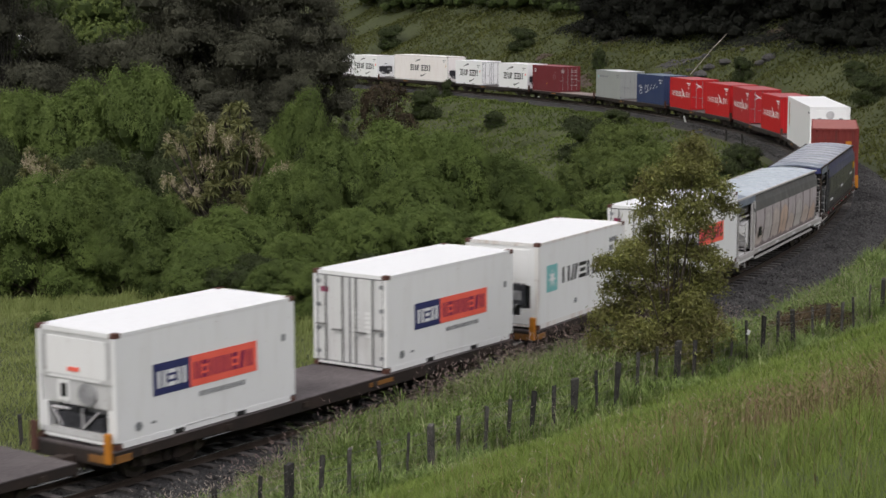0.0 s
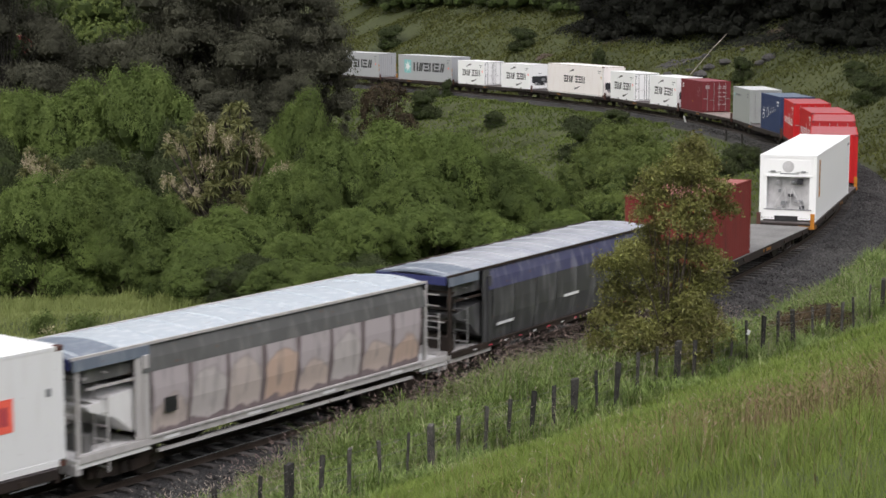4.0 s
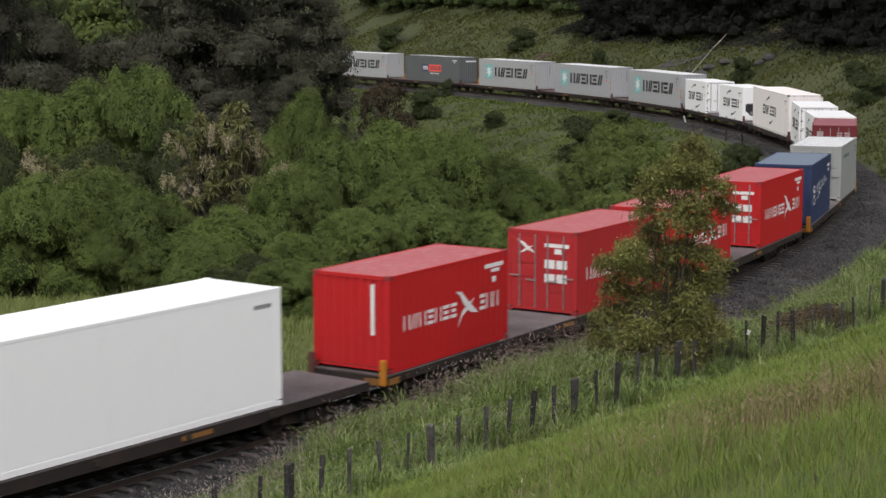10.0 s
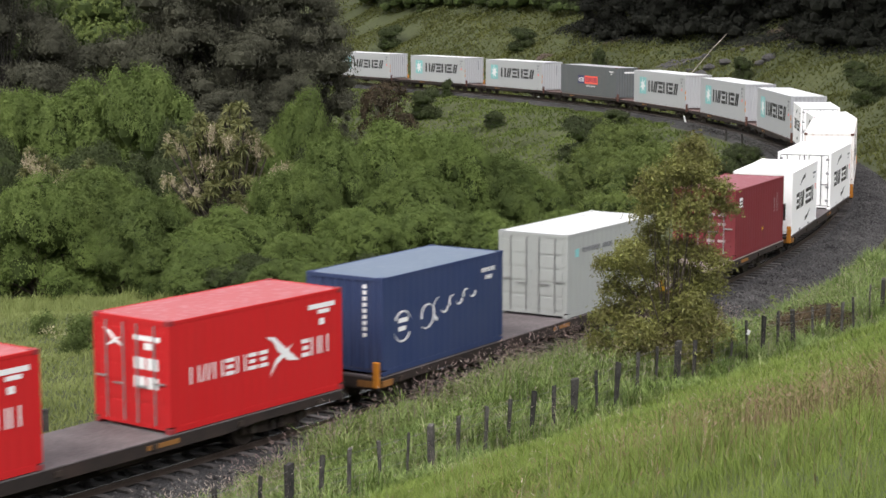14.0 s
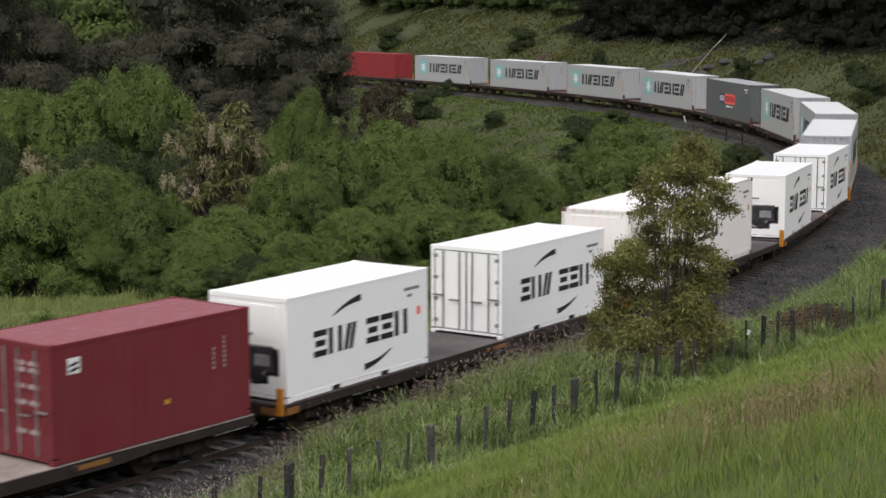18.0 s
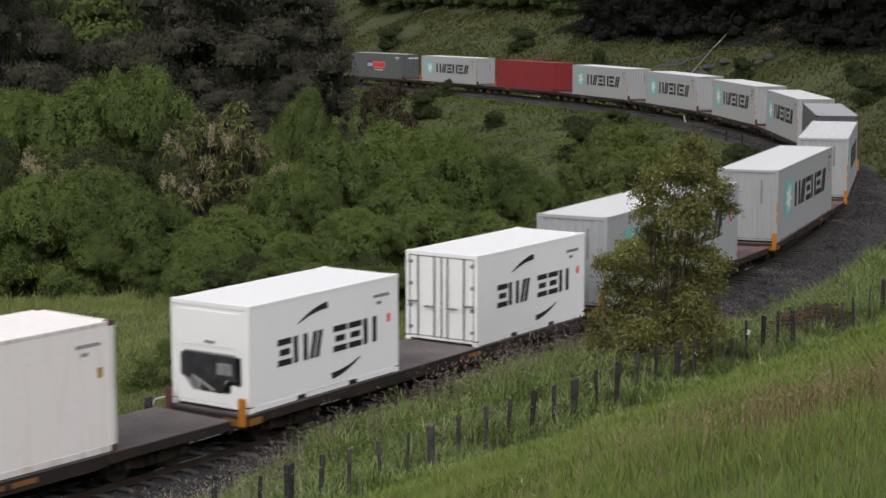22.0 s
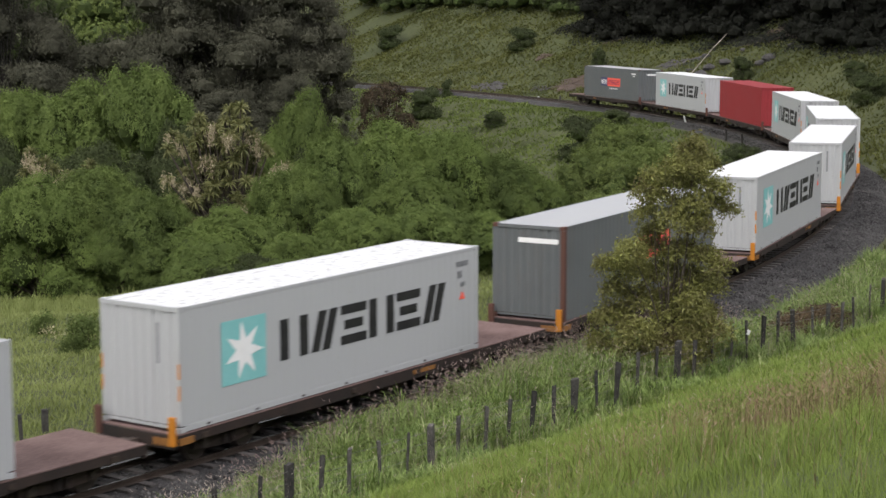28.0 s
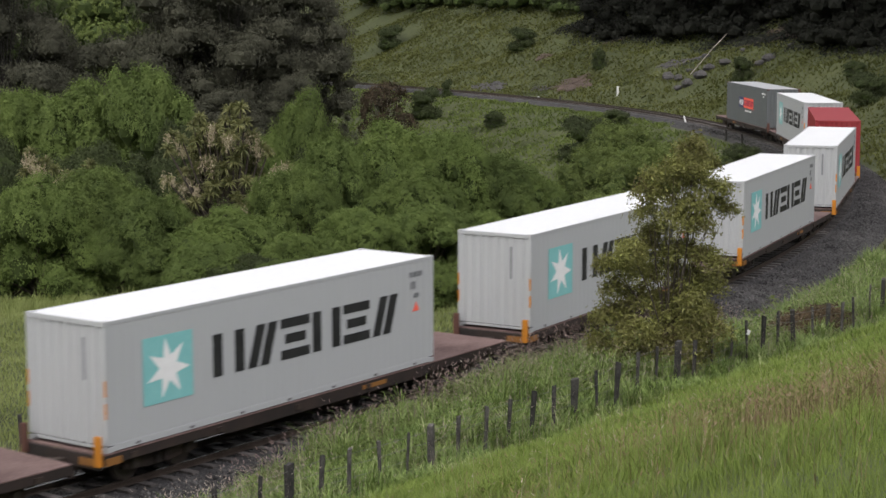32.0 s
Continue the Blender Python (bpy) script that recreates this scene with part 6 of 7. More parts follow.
# navy, pale grey and wine boxes
ROOF_BLUE = paint("grey_blue_roof_paint", (0.13, 0.17, 0.23), 0.5, (0.4, 0.42, 0.45), 0.2, 0.05)
navy = container("freight_container", "navy blue steel container with white script and emblem", 6.058, 2.591, NAVY, ROOF_BLUE, end="plain")
mark(navy, "emblem", PALE, lambda bm, m: [slab(bm, arc_shape(-2.1, 1.2, 0.42, a, a + 130, 0.07), 0.005, m) for a in (20, 200)] + [slab(bm, rect(-2.3, -1.85, 1.3, 1.42), 0.005, m), slab(bm, rect(-2.3, -1.95, 1.08, 1.2), 0.005, m)], "white round emblem")
mark(navy, "script", PALE, lambda bm, m: [slab(bm, arc_shape(x, 1.3 + 0.05 * k, r, a, a + 150, 0.09), 0.005, m @ Matrix.Translation((0, 0, 0.0012 * k))) for k, (x, r, a) in enumerate(((-0.9, 0.33, 40), (-0.95, 0.4, 230), (-0.3, 0.34, 100), (-0.05, 0.2, 200), (0.35, 0.2, 60), (0.7, 0.18, 200), (1.05, 0.18, 50), (1.4, 0.17, 210)))], "white script-like strokes")
mark(navy, "code_marking", PALE, lambda bm, m: blocks(blocks(bm, m, 1.85, 2.6, 2.1, 2.22, 5), m, 2.05, 2.45, 1.88, 2.0, 3))
mark(navy, "code_strip", PALE, lambda bm, m: [slab(bm, rect(0.58, 0.7, 1.0 + 0.16 * k, 1.1 + 0.16 * k), 0.005, m) for k in range(9)], "", ("front",), 6.058)
load(navy, -6.29, 6.058, -6.39, 15.9)
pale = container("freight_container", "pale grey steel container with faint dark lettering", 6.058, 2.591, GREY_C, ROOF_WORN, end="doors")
mark(pale, "lettering", GREY_MARK, lambda bm, m: blocks(blocks(bm, m, -2.1, -0.9, 1.95, 2.1, 6, stroke=0.34), m, -0.75, -0.1, 1.95, 2.1, 4, stroke=0.34))
mark(pale, "small_emblem", AQUA, lambda bm, m: slab(bm, rect(-2.55, -2.3, 1.85, 2.1), 0.005, m))
mark(pale, "code_marking", GREY_MARK, lambda bm, m: blocks(blocks(bm, m, 2.0, 2.6, 2.15, 2.25, 5), m, 2.1, 2.5, 1.95, 2.05, 3))
load(pale, 3.62, 6.058, -6.39, 15.9)
wine = container("freight_container", "wine red steel container, doors with white marks", 6.058, 2.591, WINE, paint("faded_wine_roof", (0.25, 0.07, 0.085), 0.6, (0.4, 0.28, 0.3), 0.5, 0.05), end="doors")
mark(wine, "emblem_plate", PALE, lambda bm, m: slab(bm, rect(-2.55, -2.2, 1.9, 2.25), 0.005, m), "small square emblem")
mark(wine, "emblem_stripe", BLACK, lambda bm, m: [slab(bm, [(-2.5, z), (-2.25, z + 0.06), (-2.25, z + 0.12), (-2.5, z + 0.06)], 0.005, m @ Matrix.Translation((0, 0, 0.006))) for z in (1.93, 2.05)])
mark(wine, "code_marking", FADED_MARK, lambda bm, m: [slab(bm, rect(x, x + 0.06, 1.3 + 0.11 * k, 1.37 + 0.11 * k), 0.005, m) for x in (1.8, 2.15) for k in range(5 if x < 2 else 7)])
mark(wine, "tally_plate", YELLOW, lambda bm, m: slab(bm, rect(0.25, 0.42, 0.75, 0.86), 0.005, m))
mark(wine, "door_marking", FADED_MARK, lambda bm, m: [slab(bm, rect(0.12 + 0.42 * a, 0.42 + 0.42 * a, z, z + 0.1), 0.005, m @ Matrix.Translation((0, 0, 0.02))) for a in (0, 1) for z in (0.62, 1.25, 1.6, 1.95, 2.1)] + [slab(bm, rect(-0.95, -0.6, 1.95, 2.25), 0.005, m @ Matrix.Translation((0, 0, 0.02)))], "white door markings", ("front",), 6.058)
load(wine, 17.8, 6.058, 10.45, 13.5)

# arc reefers
arc_unit = arc_reefer("refrigerated_container", "white refrigerated container, dark machinery end, black arcs and lettering", 6.058, 2.591, WHITE_NEW, "unit_dark")
arc_door = arc_reefer("refrigerated_container", "white refrigerated container, closed doors, black arcs and lettering", 6.058, 2.591, WHITE_NEW, "doors")
arc_long = arc_reefer("refrigerated_container", "long weathered cream refrigerated container with rusty corners", 12.192, 2.896, CREAM, "unit_dark")
load(arc_unit, 25.1, 6.058, 25.0, 15.9)
load(arc_door, 34.93, 6.058, 25.0, 15.9)
load(arc_long, 42.8, 12.192, 42.6, 15.9)
load(copy_thing(arc_unit, Matrix.Identity(4)), 59.12, 6.058, 59.02, 15.9)
load(copy_thing(arc_door, Matrix.Identity(4)), 68.99, 6.058, 59.02, 15.9)

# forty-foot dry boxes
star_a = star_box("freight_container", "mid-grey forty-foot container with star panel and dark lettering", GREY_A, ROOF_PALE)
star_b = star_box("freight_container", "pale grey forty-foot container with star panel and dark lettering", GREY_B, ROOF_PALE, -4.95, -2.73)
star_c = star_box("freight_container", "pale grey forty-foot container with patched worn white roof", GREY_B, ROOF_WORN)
slate = container("freight_container", "slate grey forty-foot container with blue and orange banner", 12.192, 2.896, SLATE, GREY_A, frame=SLATE, casting=RUST_EDGE, ridged=False)
banner(slate, -2.17, 1.15, 4.3, 0.78, PALE)
mark(slate, "code_marking", PALE, lambda bm, m: (slab(bm, rect(4.55, 5.5, 2.42, 2.54), 0.005, m), slab(bm, rect(4.85, 5.2, 2.22, 2.32), 0.005, m)))
mark(slate, "end_plate", PALE, lambda bm, m: slab(bm, rect(-0.35, 1.0, 2.35, 2.5), 0.005, m), "white code plate on the end", ("front",), 12.192)
part("rusty_post", boxes((-6.11, -5.95, -1.226, -1.1, 0.13, 2.77)), RUST_EDGE, slate)
crimson = container("freight_container", "plain dark red forty-foot container", 12.192, 2.896, CRIMSON, CRIMSON, ridged=False)
order = [star_a, 0, star_c, slate, star_b, 1, 1, 1, crimson, 1, 2]
for s, ob in zip(FORTY, order):
    if isinstance(ob, int):
        ob = copy_thing((star_a, star_b, slate)[ob], Matrix.Identity(4))
    load(ob, s, 12.192, s - 0.1, 15.9)


def motions():
    """The train runs down the line at about nine metres a second, gaining a little speed."""
    for ob, mid, half, offset in MOVING:
        z = DECK_Z + 0.004 if offset or ob["category"] == "container" else 0.0
        rows = []
        for k in range(33):
            t = float(k)
            s = mid - 8.8003 * (t - 16) - 0.005294 * (t - 16) ** 2
            a, b = on_line(s - half), on_line(s + half)
            d = (b - a).normalized()
            side = Vector((-d.y, d.x, 0)).normalized()
            up = d.cross(side)
            m = Matrix((d, side, up)).transposed().to_4x4()
            m.translation = (a + b) / 2 + d * offset + up * z
            rows.append((t, m))
        walk(ob, rows)

# ---------------------------------------------------------------- fence
fence = thing("wire_fence", "old post and wire fence with weathered grey posts", "fence")
FENCE_U = 8.0
fr = random.Random(4)
post_s = [-4.88, -3.88, -2.88, -1.88] + [-0.88, -0.02, 0.84, 1.66, 2.6, 3.46, 4.28, 5.18, 6.14, 7.04, 7.94, 8.86, 9.7, 10.76, 11.62, 12.66, 13.58, 14.68, 15.66, 16.7, 17.84, 18.92, 19.94, 21.02, 22.2, 23.76, 25.0, 26.24, 27.42, 29.02, 30.38] + [30.38 + 1.0 * k for k in range(1, 12)]
stout = [-0.02, 4.28, 9.7, 14.68, 22.2, 30.38]
post_meshes = []
for k in range(5):
    bm = bmesh.new()
    w = (0.06, 0.032, 0.028, 0.034, 0.03)[k]
    box(bm, -w, w, -w, w, -0.4, 1.1)
    for v in bm.verts:
        v.co.x += fr.uniform(-0.012, 0.012) + (fr.uniform(-0.05, 0.05) if v.co.z > 0 else 0)
        v.co.y += fr.uniform(-0.012, 0.012)
        v.co.z += fr.uniform(-0.03, 0.03) if v.co.z > 0 else 0
    bmesh.ops.bevel(bm, geom=list(bm.edges), offset=0.008, segments=1, affect="EDGES")
    me = bpy.data.meshes.new("post")
    bm.to_mesh(me)
    bm.free()
    me.materials.append(POST_WOOD)
    post_meshes.append(me)
tops = []
for k, s in enumerate(post_s):
    p = on_line(s, FENCE_U)
    z = float(terrain(np.array([p.x]), np.array([p.y]))[0])
    ob = new("post", post_meshes[0 if s in stout else 1 + k % 4])
    ob.parent = fence
    ob.matrix_world = pose(p.x, p.y, z, fr.uniform(-3, 3), fr.uniform(-3, 3), fr.uniform(0, 90))
    tops.append((p.x, p.y, z))
for h in (0.25, 0.5, 0.75, 0.98):
    bm = bmesh.new()
    for a, b in zip(tops[:-1], tops[1:]):
        rod(bm, (a[0], a[1], a[2] + h), (b[0], b[1], b[2] + h), 0.004, sides=4)
    part("wire", bm, WIRE, fence)

# ---------------------------------------------------------------- grass
GRASS = leafy("long_pasture_grass", (0.095, 0.145, 0.022), (0.205, 0.27, 0.056), (0.28, 0.31, 0.10), 0.6, 0.3, vary=0.45, patch=0.9)
MEADOW = leafy("meadow_grass_blades", (0.165, 0.20, 0.062), (0.275, 0.315, 0.115), (0.35, 0.37, 0.17), 0.75, 0.45, vary=0.15, patch=0.25)
SEED = leafy("pale_brown_seed_heads", (0.22, 0.175, 0.14), (0.34, 0.285, 0.24), (0.44, 0.39, 0.34), 0.7, 0.2)
PINK_SEED = leafy("pinkish_seed_heads", (0.15, 0.105, 0.095), (0.26, 0.19, 0.175), (0.36, 0.28, 0.26), 0.7, 0.2)
RED_STALK = leafy("reddish_seed_heads", (0.12, 0.075, 0.045), (0.22, 0.15, 0.09), (0.30, 0.24, 0.16), 0.7, 0.2)
ROCK = mottled("weathered_rock", (0.028, 0.026, 0.027), (0.085, 0.08, 0.078), 0.8, 0.9, 0.0, 0.04)
VERGE = leafy("rank_verge_grass", (0.075, 0.12, 0.03), (0.20, 0.265, 0.08), (0.32, 0.345, 0.15), 0.6, 0.3)


def blades(x, y, tall, wide, rnd, lean=0.35, wind=(0.1, 0.05)):
    """Bent grass blades, three triangles each."""
    n = len(x)
    z = terrain(x, y) - 0.03
    a, h = rnd.uniform(0, 6.283, n), tall * rnd.uniform(0.5, 1.25, n)
    bend = rnd.uniform(0.05, lean, n) * h
    dx, dy = np.cos(a) * bend + wind[0] * h, np.sin(a) * bend + wind[1] * h
    wide = wide * rnd.uniform(0.6, 1.5, n)
    sx, sy = -np.sin(a) * wide * 0.5, np.cos(a) * wide * 0.5
    root = np.stack([x, y, z], 1)
    side = np.stack([sx, sy, np.zeros(n)], 1)
    mid = root + np.stack([dx * 0.35, dy * 0.35, h * 0.58], 1)
    tip = root + np.stack([dx, dy, h * 0.95], 1)
    v = np.stack([root - side, root + side, mid - side * 0.8, mid + side * 0.8, tip], 1).reshape(-1, 3)
    k = 5 * np.arange(n)[:, None]
    return v, np.concatenate([k + [0, 1, 3], k + [0, 3, 2], k + [2, 3, 4]], 0)


rg = np.random.RandomState(9)


def scatter(count, s0, s1, u0, u1, power):
    """Random places on a strip beside the line, thicker towards the camera's hill foot."""
    s = rg.uniform(s0, s1, count * 3)
    u = rg.uniform(u0, u1, count * 3)
    a = np.interp(s, S, HEAD)
    x, y = np.interp(s, S, PX) + u * np.sin(a), np.interp(s, S, PY) - u * np.cos(a)
    d = np.hypot(x, y)
    wide = np.abs(x) < 0.30 * y + 4
    keep = wide & (rg.uniform(0, 1, len(x)) < np.clip((28.0 / np.maximum(d, 5)) ** power, 0, 1))
    return x[keep][:count], y[keep][:count]


def stalks(x, y, tall, rnd, head=0.10, fat=0.011):
    """Flowering stalks: a thin stem and a small nodding seed head."""
    n = len(x)
    z, h, a = terrain(x, y) - 0.02, tall * rnd.uniform(0.7, 1.25, n), rnd.uniform(0, 6.283, n)
    lean = rnd.uniform(0.05, 0.4, n) * h
    root = np.stack([x, y, z], 1)
    top = root + np.stack([np.cos(a) * lean, np.sin(a) * lean, h], 1)
    side = np.stack([-np.sin(a), np.cos(a), np.zeros(n)], 1)
    tip = top + np.stack([np.cos(a) * head, np.sin(a) * head, np.full(n, head * 0.5)], 1) * rnd.uniform(0.7, 1.5, (n, 1))
    v = np.stack([root - side * 0.003, root + side * 0.003, top, top + side * fat, tip, top - side * fat], 1).reshape(-1, 3)
    k = 6 * np.arange(n)[:, None]
    return v, np.concatenate([k + [0, 1, 2], k + [2, 3, 4], k + [2, 4, 5]], 0)


x, y = scatter(340000, -16, 44, 8.2, 29, 1.5)
patch = (0.75 + 0.25 * waves(x, y, 4.0, 21)) * np.clip((nearest(x, y)[1] - 5.5) / 5, 0.5, 1)
v, f = blades(x, y, 0.3 * patch, np.clip(0.0003 * np.hypot(x, y), 0.004, 0.014), rg, 1.5, (0.02, 0.04))
tagged(raw("pasture_grass", v, f, GRASS), "long bright green pasture grass on the hillside", "grass", kind="stuff")
x, y = scatter(52000, -10, 48, 2.2, 8.4, 0.6)
s, u = nearest(x, y)
keep = u > np.interp(s, [20, 26], [2.2, 3.5])
x, y = x[keep], y[keep]
lip = np.clip(nearest(x, y)[1] / 3.2, 0.25, 1)
patch = (0.75 + 0.3 * waves(x, y, 3.0, 22)) * lip * np.clip((9.6 - nearest(x, y)[1]) / 4, 0.5, 1)
v, f = blades(x, y, 0.66 * patch, 0.022, rg, 1.2)
tagged(raw("verge_grass", v, f, VERGE), "rank grey-green grass along the railway verge", "grass", kind="stuff")


def arching(x, y, tall, wide, per, rnd):
    """Tussocks: blades that rise from one root and arch over, five joints each."""
    n = len(x) * per
    x, y, tall = np.repeat(x, per) + rnd.normal(0, 0.05, n), np.repeat(y, per) + rnd.normal(0, 0.05, n), np.repeat(tall, per) * rnd.uniform(0.55, 1.2, n)
    root = np.stack([x, y, terrain(x, y) - 0.03], 1)
    a = rnd.uniform(0, 6.283, n)
    out, side = np.stack([np.cos(a), np.sin(a), 0 * a], 1), np.stack([-np.sin(a), np.cos(a), 0 * a], 1)
    reach, fall = (rnd.uniform(0.25, 0.95, n) * tall)[:, None], rnd.uniform(0.15, 0.75, n)[:, None]
    rows = []
    for k, w in ((0.0, 0.7), (0.35, 1.0), (0.65, 0.9), (0.87, 0.6)):
        c = root + out * reach * k ** 1.6 + np.array([[0, 0, 1.0]]) * tall[:, None] * (k * 1.25 - fall * k ** 3)
        h = side * (wide * w * 0.5)
        rows += [c - h, c + h]
    rows.append(root + out * reach * 1.12 + np.array([[0, 0, 1.0]]) * tall[:, None] * (1.25 - fall * 1.12))
    b = 9 * np.arange(n)[:, None]
    quads = [b + [2 * k + i for i in t] for k in range(3) for t in ((0, 1, 3), (0, 3, 2))]
    return np.stack(rows, 1).reshape(-1, 3), np.concatenate(quads + [b + [6, 7, 8]], 0)


TUSSOCK = leafy("arching_tussock_grass", (0.085, 0.135, 0.03), (0.21, 0.28, 0.08), (0.40, 0.43, 0.22), 0.5, 0.3, vary=0.6, patch=0.9)
x, y = scatter(2300, -9, 46, 2.7, 10.2, 0.35)
s, u = nearest(x, y)
keep = (waves(x, y, 2.6, 41) > -0.45) & (u > np.interp(s, [20, 26], [2.6, 3.9]))
x, y = x[keep], y[keep]
v, f = arching(x, y, (0.62 + 0.2 * waves(x, y, 4.0, 42)) * np.clip((11.5 - nearest(x, y)[1]) / 4, 0.35, 1), 0.019, 26, rg)
tagged(raw("tussock_grass", v, f, TUSSOCK), "arching pale-tipped tussock grass along the verge", "grass", kind="stuff")
x, y = scatter(150000, -15, 50, -38, -2.6, 0.3)
v, f = blades(x, y, 0.27 * (0.8 + 0.3 * waves(x, y, 5.0, 23)), 0.03, rg, 1.5)
tagged(raw("meadow_grass", v, f, MEADOW), "uncut meadow grass beside the railway", "grass", kind="stuff")
n = 9000
x = rg.uniform(-24, -4, n)
y = 76.2 - 1.15 * np.clip(x + 13, 0, 10) - rg.uniform(0, 1, n) ** 1.5 * 4.5 + 0.5 * waves(x, 0 * x, 4.0, 61)
v, f = blades(x, y, 0.62 * (0.8 + 0.35 * waves(x, y, 2.5, 62)), 0.035, rg, 0.9)
tagged(raw("edge_grass", v, f, MEADOW), "tall pale grass along the foot of the bushes", "grass", kind="stuff")
x, y = scatter(8000, -8, 44, 3.4, 8.6, 0.4)
s, u = nearest(x, y)
keep = (waves(x, y, 6.0, 31) > -0.2) & (u > np.interp(s, [20, 26], [3.5, 4.6]))
v, f = stalks(x[keep], y[keep], 0.85, rg, 0.08)
tagged(raw("seeding_grass", v, f, SEED), "pale brown seeding grass stalks along the verge", "grass", kind="stuff")
x, y = scatter(3800, 2, 27, 3.5, 5.4, 0.2)
keep = waves(x, y, 3.0, 35) > -0.15
v, f = stalks(x[keep], y[keep], 0.95, rg, 0.10)
tagged(raw("seeding_grass", v, f, PINK_SEED), "tall pinkish seeding grass on the crest of the verge", "grass", kind="stuff")
x, y = scatter(90000, -12, 44, 9.0, 28, 1.2)
keep = np.exp(-((x - 5.2) / 3.2) ** 2 - ((y - 21.5) / 4.2) ** 2) * 1.2 + 0.4 * waves(x, y, 2.5, 32) + rg.uniform(-0.6, 0.6, len(x)) > 0.8
v, f = stalks(x[keep], y[keep], 0.44, rg, 0.07, 0.006)
tagged(raw("seeding_grass", v, f, RED_STALK), "reddish-brown seeding grass stalks on the hillside", "grass", kind="stuff")
x, y = scatter(1100, -12, 44, 8.6, 28, 1.0)
v, f = stalks(x, y, 0.5, rg, 0.06, 0.006)
tagged(raw("straw_stalks", v, f, SEED), "scattered pale straw stalks in the pasture", "grass", kind="stuff")

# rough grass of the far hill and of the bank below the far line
# hill grass is olive, set darker to carry the hill's weaker light
HILL_GRASS = leafy("hill_grass_shade_tone", (0.07, 0.081, 0.025), (0.148, 0.157, 0.05), (0.175, 0.17, 0.072), 0.9, 0.5, vary=0.06, patch=0.1)
BANK_GRASS = leafy("rough_bank_grass", (0.082, 0.114, 0.03), (0.165, 0.205, 0.058), (0.205, 0.225, 0.08), 0.9, 0.5, vary=0.06, patch=0.1)
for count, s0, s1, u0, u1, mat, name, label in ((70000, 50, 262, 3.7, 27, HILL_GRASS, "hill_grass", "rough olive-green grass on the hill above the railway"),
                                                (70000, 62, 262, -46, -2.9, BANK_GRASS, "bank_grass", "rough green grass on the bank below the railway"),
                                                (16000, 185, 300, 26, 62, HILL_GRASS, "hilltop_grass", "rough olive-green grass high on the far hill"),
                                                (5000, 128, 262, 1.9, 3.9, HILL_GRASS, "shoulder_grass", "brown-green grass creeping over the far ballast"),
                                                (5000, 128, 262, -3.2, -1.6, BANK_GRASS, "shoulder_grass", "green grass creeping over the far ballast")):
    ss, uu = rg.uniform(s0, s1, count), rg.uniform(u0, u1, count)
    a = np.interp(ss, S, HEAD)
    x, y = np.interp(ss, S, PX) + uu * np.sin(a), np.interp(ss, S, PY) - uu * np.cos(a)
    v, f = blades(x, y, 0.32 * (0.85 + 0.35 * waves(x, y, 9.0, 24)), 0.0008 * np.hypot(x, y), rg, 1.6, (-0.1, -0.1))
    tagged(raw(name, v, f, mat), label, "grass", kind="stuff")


# leafy weeds in the verge
wx, wy = scatter(150, -2, 36, 2.6, 7.6, 0.3)
pts, nrm = [], []
for x0, y0 in zip(wx, wy):
    n, h, r = rg.randint(50, 130), rg.uniform(0.3, 0.65), rg.uniform(0.12, 0.28)
    p = rg.normal(0, 1, (n, 3)) * np.array([r, r, 0]) + np.array([x0, y0, 0])
    p[:, 2] = terrain(p[:, 0], p[:, 1]) + rg.uniform(0.05, 1.0, n) ** 0.7 * h
    pts.append(p)
    nrm.append(np.stack([rg.normal(0, 0.5, n), rg.normal(0, 0.5, n) - 0.3, np.ones(n)], 1))
v, f = leaf_cloud(np.concatenate(pts), np.concatenate(nrm), 0.055, rg, 2.0, 0.3)
tagged(raw("verge_weeds", v, f, LEAF_LIGHT), "light green leafy weeds in the railway verge", "weeds", kind="stuff")


def clumps(count, s0, s1, u0, u1, size, leaf, mat, name, label, seed, bias=0.0):
    """Low rough weeds in uneven patches."""
    rr = np.random.RandomState(seed)
    s, u = rr.uniform(s0, s1, count), rr.uniform(u0, u1, count)
    a = np.interp(s, S, HEAD)
    x, y = np.interp(s, S, PX) + u * np.sin(a), np.interp(s, S, PY) - u * np.cos(a)
    keep = waves(x, y, 14.0, seed) + rr.uniform(-0.7, 0.7, count) > bias
    x, y = x[keep], y[keep]
    n = 46
    r = size * rr.uniform(0.4, 1.5, len(x))
    d = rr.normal(0, 1, (len(x), n, 3))
    d[:, :, 2] = abs(d[:, :, 2])
    d /= np.linalg.norm(d, axis=2, keepdims=True)
    p = d * r[:, None, None] * np.array([1.5, 1.5, 0.4])
    p[:, :, 0] += x[:, None]
    p[:, :, 1] += y[:, None]
    p = p.reshape(-1, 3)
    p[:, 2] += terrain(p[:, 0], p[:, 1])
    v, f = leaf_cloud(p, d.reshape(-1, 3) + np.array([0, -0.3, 0.5]), leaf, rr, 1.5, 0.0, 0.25)
    tagged(raw(name, v, f, mat), label, "weeds", kind="stuff")


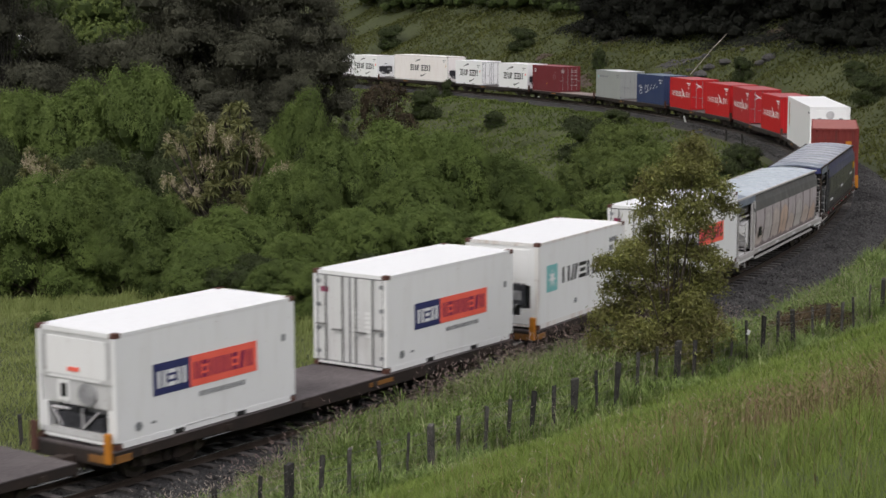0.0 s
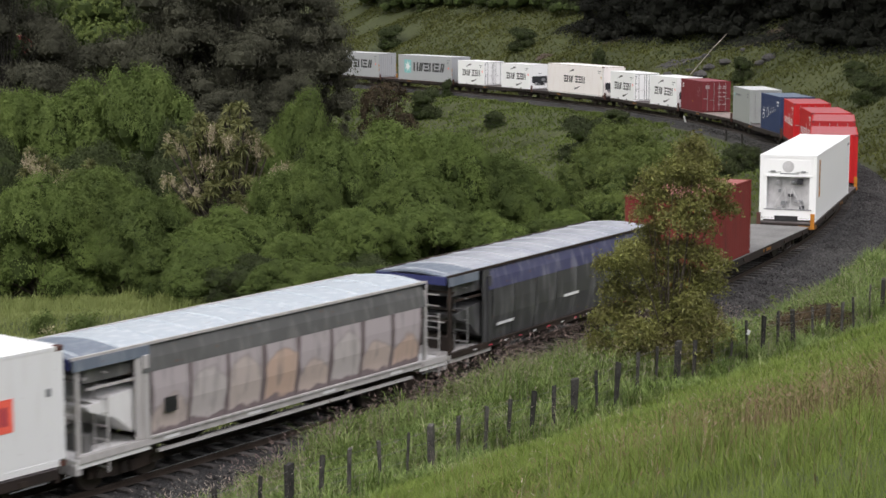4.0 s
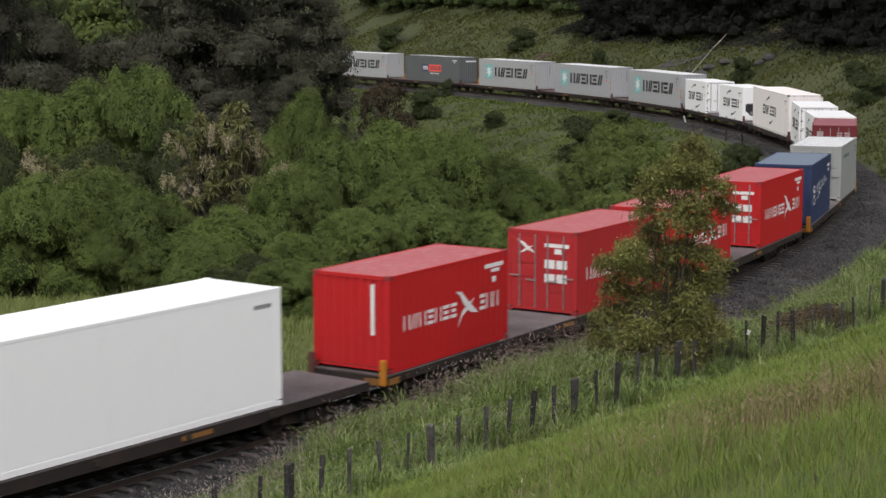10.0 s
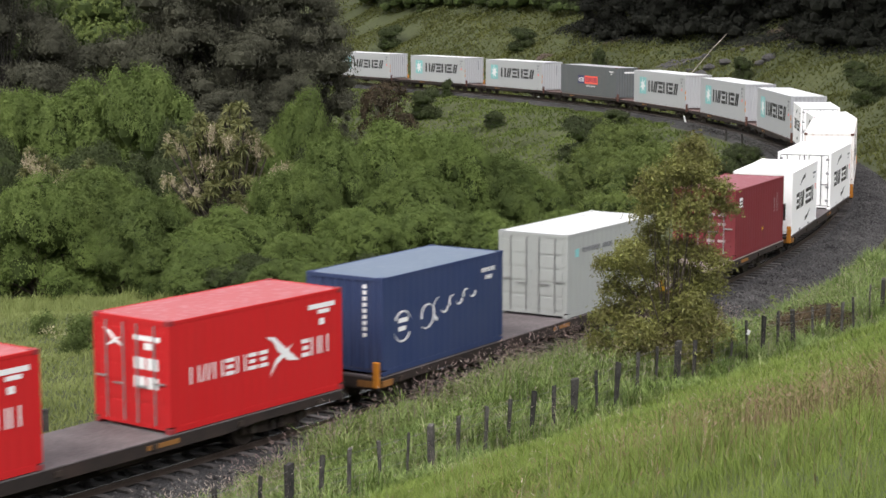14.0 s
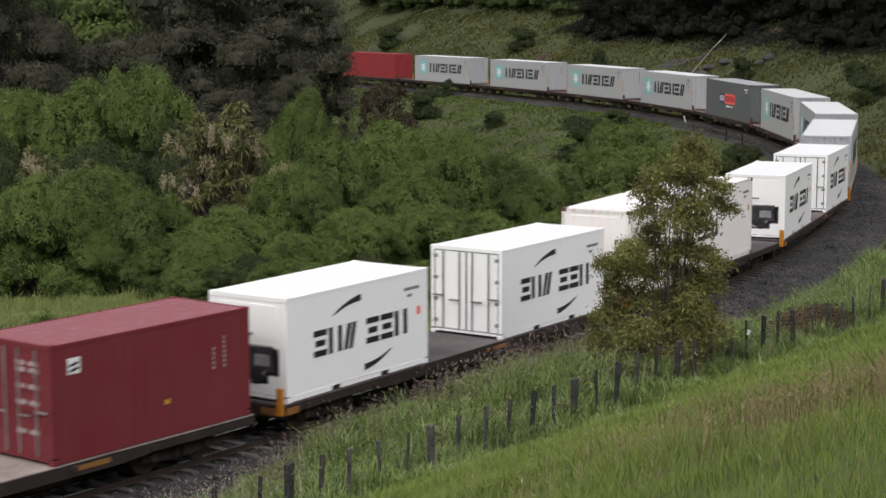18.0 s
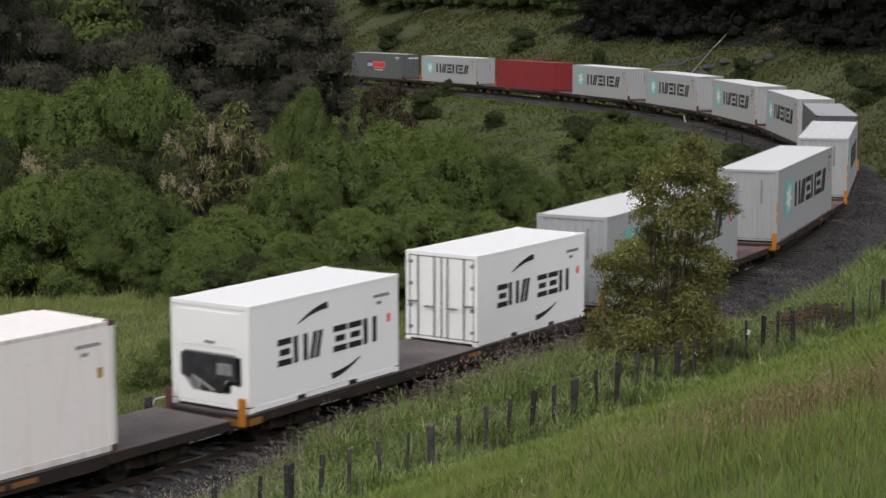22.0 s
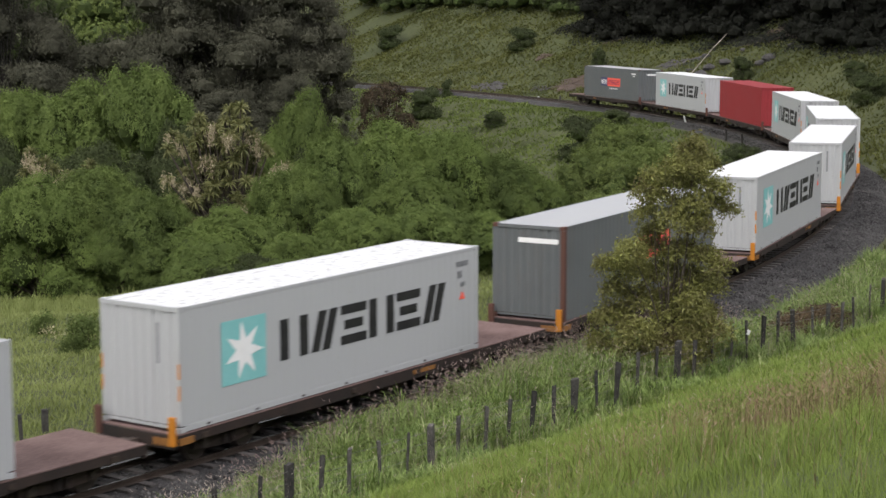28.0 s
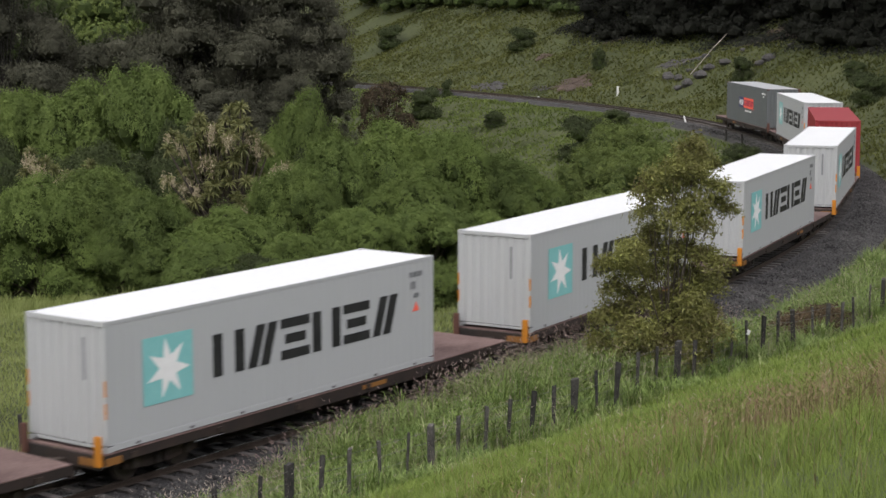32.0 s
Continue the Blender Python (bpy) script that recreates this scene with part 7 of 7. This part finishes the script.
OLIVE_WEED = leafy("olive_rough_weeds", (0.058, 0.064, 0.02), (0.105, 0.112, 0.036), (0.13, 0.125, 0.05), 0.9, 0.5, vary=0.12, patch=0.15)
GREEN_WEED = leafy("green_rough_weeds", (0.056, 0.08, 0.021), (0.108, 0.14, 0.04), (0.14, 0.16, 0.056), 0.9, 0.5, vary=0.12, patch=0.15)
clumps(1300, 55, 250, 3.8, 30, 0.5, 0.15, OLIVE_WEED, "hill_weeds", "olive-brown rough weeds on the hill above the railway", 51)
clumps(500, 55, 250, 4.0, 30, 0.7, 0.16, LEAF_SCRUB, "hill_scrub", "low dark scrub on the hill above the railway", 52, 0.55)
clumps(1200, 62, 230, -40, -3.2, 0.55, 0.15, GREEN_WEED, "bank_weeds", "green rough weeds on the bank below the railway", 53)
clumps(260, 62, 215, -40, -3.5, 0.8, 0.16, LEAF_BUSH_B, "bank_scrub", "low green scrub on the bank below the railway", 54, 0.5)
# added clumps that let the woods' shadow colour fade onto the hill
clumps(700, 88, 190, 18.5, 24, 1.2, 0.2, LEAF_WOOD, "wood_undergrowth", "shadow-coloured clumps added along the edge of the hill woods", 55, -0.6)

# ---------------------------------------------------------------- earth slips, rocks, branch, marker posts
def slip(name, label, x0, y0, rx, ry, turn, mat, seed, lift=0.06):
    """A bare patch that follows the ground, with a ragged edge."""
    rr = random.Random(seed)
    ring = [rr.uniform(0.6, 1.15) for _ in range(26)]
    verts, faces = [], []
    for k in range(6):
        for m in range(26):
            a = 6.2832 * m / 26
            r = k / 5 * ring[m]
            px, py = rx * r * math.cos(a), ry * r * math.sin(a)
            x, y = x0 + px * math.cos(turn) - py * math.sin(turn), y0 + px * math.sin(turn) + py * math.cos(turn)
            verts.append((x, y, float(terrain(np.array([x]), np.array([y]))[0]) + (lift + rr.uniform(0, 0.14) if k < 5 else -0.1)))
    for k in range(5):
        for m in range(26):
            n = (m + 1) % 26
            faces.append((k * 26 + m, k * 26 + n, (k + 1) * 26 + n, (k + 1) * 26 + m))
    return tagged(raw(name, verts, faces, mat), label, "earth", kind="structure")


slip("earth_slip", "bare red-brown earth slip above the line", 14.2, 202.0, 3.0, 3.6, 0.3, EARTH, 1)
slip("earth_slip", "wide bare earth slip high on the hill", 35.3, 186.2, 8.0, 3.2, -0.9, EARTH, 2)
slip("earth_slip", "rocky cutting face above the line", 25.1, 193.2, 4.0, 1.8, 2.4, ROCK, 7)
slip("earth_slip", "low stony cutting beside the far line", 5.2, 213.2, 4.2, 1.6, 2.1, ROCK, 3)
slip("earth_slip", "small pale earth slip on the hill", 11.9, 216.5, 1.3, 1.0, 0.0, EARTH, 4)
slip("earth_slip", "low stony cutting beside the far line", 11.2, 204.0, 3.0, 1.0, 2.0, ROCK, 5)
slip("earth_slip", "brown earth scar on the hill", 20.6, 213.0, 2.6, 1.6, 0.5, EARTH, 6)
rk = random.Random(12)
for x0, y0, n in ((27.0, 184.0, 9), (24.0, 190.0, 4), (33.0, 180.0, 4)):
    for k in range(n):
        x, y = x0 + rk.uniform(-3.5, 3.5), y0 + rk.uniform(-2, 2)
        bm = bmesh.new()
        bmesh.ops.create_icosphere(bm, subdivisions=2, radius=rk.uniform(0.35, 0.8))
        for v in bm.verts:
            v.co *= 1 + 0.35 * noise.noise(v.co * 2.2 + Vector((k, x, y)))
            v.co.z *= 0.7
        ob = part("rock", bm, ROCK)
        ob.matrix_world = pose(x, y, float(terrain(np.array([x]), np.array([y]))[0]) + 0.1, 0, 0, rk.uniform(0, 360))
        tagged(ob, "dark weathered rock on the grassy hill", "rock", "hill rocks")
dead = part("dead_branch", rod(rod(rod(bmesh.new(), (24.9, 184.4, 2.75), (28.0, 190.0, 5.3), 0.055, 0.045), (28.0, 190.0, 5.3), (30.8, 195.6, 7.2), 0.055, 0.03), (27.4, 189.0, 4.9), (28.9, 190.2, 6.1), 0.04, 0.015), PALE_BARK)
tagged(dead, "long bleached dead branch lying on the hill", "branch")
for x, y, h, r, lean, mat, label in ((18.0, 188.5, 1.0, 0.09, 0, PALE, "white painted marker post beside the line"), (10.3, 197.4, 0.45, 0.10, 0, PALE, "short white peg beside the line"), (12.1, 188.7, 1.0, 0.08, 0, POST_WOOD, "dark timber post beside the line"),
                                     (21.0, 157.1, 1.0, 0.06, 18, PALE, "leaning white post beside the line"), (22.0, 141.7, 0.9, 0.06, 0, POST_WOOD, "grey timber post beside the line"), (22.6, 137.5, 0.9, 0.06, 4, POST_WOOD, "grey timber post beside the line"),
                                     (-10.6, 47.5, 0.7, 0.085, 0, POST_WOOD, "grey timber post in the meadow"), (-7.78, 47.14, 1.0, 0.1, 0, POST_WOOD, "grey timber post in the meadow"), (-4.75, 51.35, 1.0, 0.085, 2, POST_WOOD, "grey timber post in the meadow"), (-10.9, 46.1, 0.85, 0.05, 3, POST_WOOD, "thin grey timber post in the meadow")):
    bm = box(bmesh.new(), -r, r, -r, r, -0.3, h, 0.015)
    ob = part("post", bm, mat)
    ob.matrix_world = pose(x, y, float(terrain(np.array([x]), np.array([y]))[0]), 0, -lean, 20)
    tagged(ob, label, "post", "lineside posts")

bm = bmesh.new()
ends = [(-7.7, 47.2, 0.7), (-7.62, 47.27, 0.88), (-6.55, 48.7, 0.9), (-4.85, 51.2, 0.9)]
knots = [Vector((x, y, float(terrain(np.array([x]), np.array([y]))[0]) + h)) for x, y, h in ends]
for a, b in zip(knots[:-1], knots[1:]):
    rod(bm, a, b, 0.022, sides=6)
tagged(part("fence_pipe", bm, PALE), "thin pale pipe strung between meadow posts", "pipe")

p = on_line(18.95, FENCE_U)
rag = part("fence_rag", box(bmesh.new(), -0.05, 0.05, -0.03, 0.03, -0.07, 0.07, 0.02), PALE)
rag.matrix_world = pose(p.x, p.y, float(terrain(np.array([p.x]), np.array([p.y]))[0]) + 0.75, 0, 20, 30)
tagged(rag, "small white rag tied to the fence wire", "rag")

# ---------------------------------------------------------------- sleepers
me = bpy.data.meshes.new("sleeper")
bm = box(bmesh.new(), -0.11, 0.11, -1.05, 1.05, -0.27, -0.145, 0.012)
bm.to_mesh(me)
bm.free()
me.materials.append(SLEEPER)
sr = random.Random(6)
for k in range(290):
    s = -8 + 0.66 * k
    p, a = on_line(s), float(np.interp(s, S, HEAD))
    ob = new("sleeper", me)
    ob.parent = track
    ob.matrix_world = pose(p.x, p.y, p.z + sr.uniform(-0.006, 0.006), 0, 0, math.degrees(a) + sr.uniform(-1.2, 1.2))

motions()
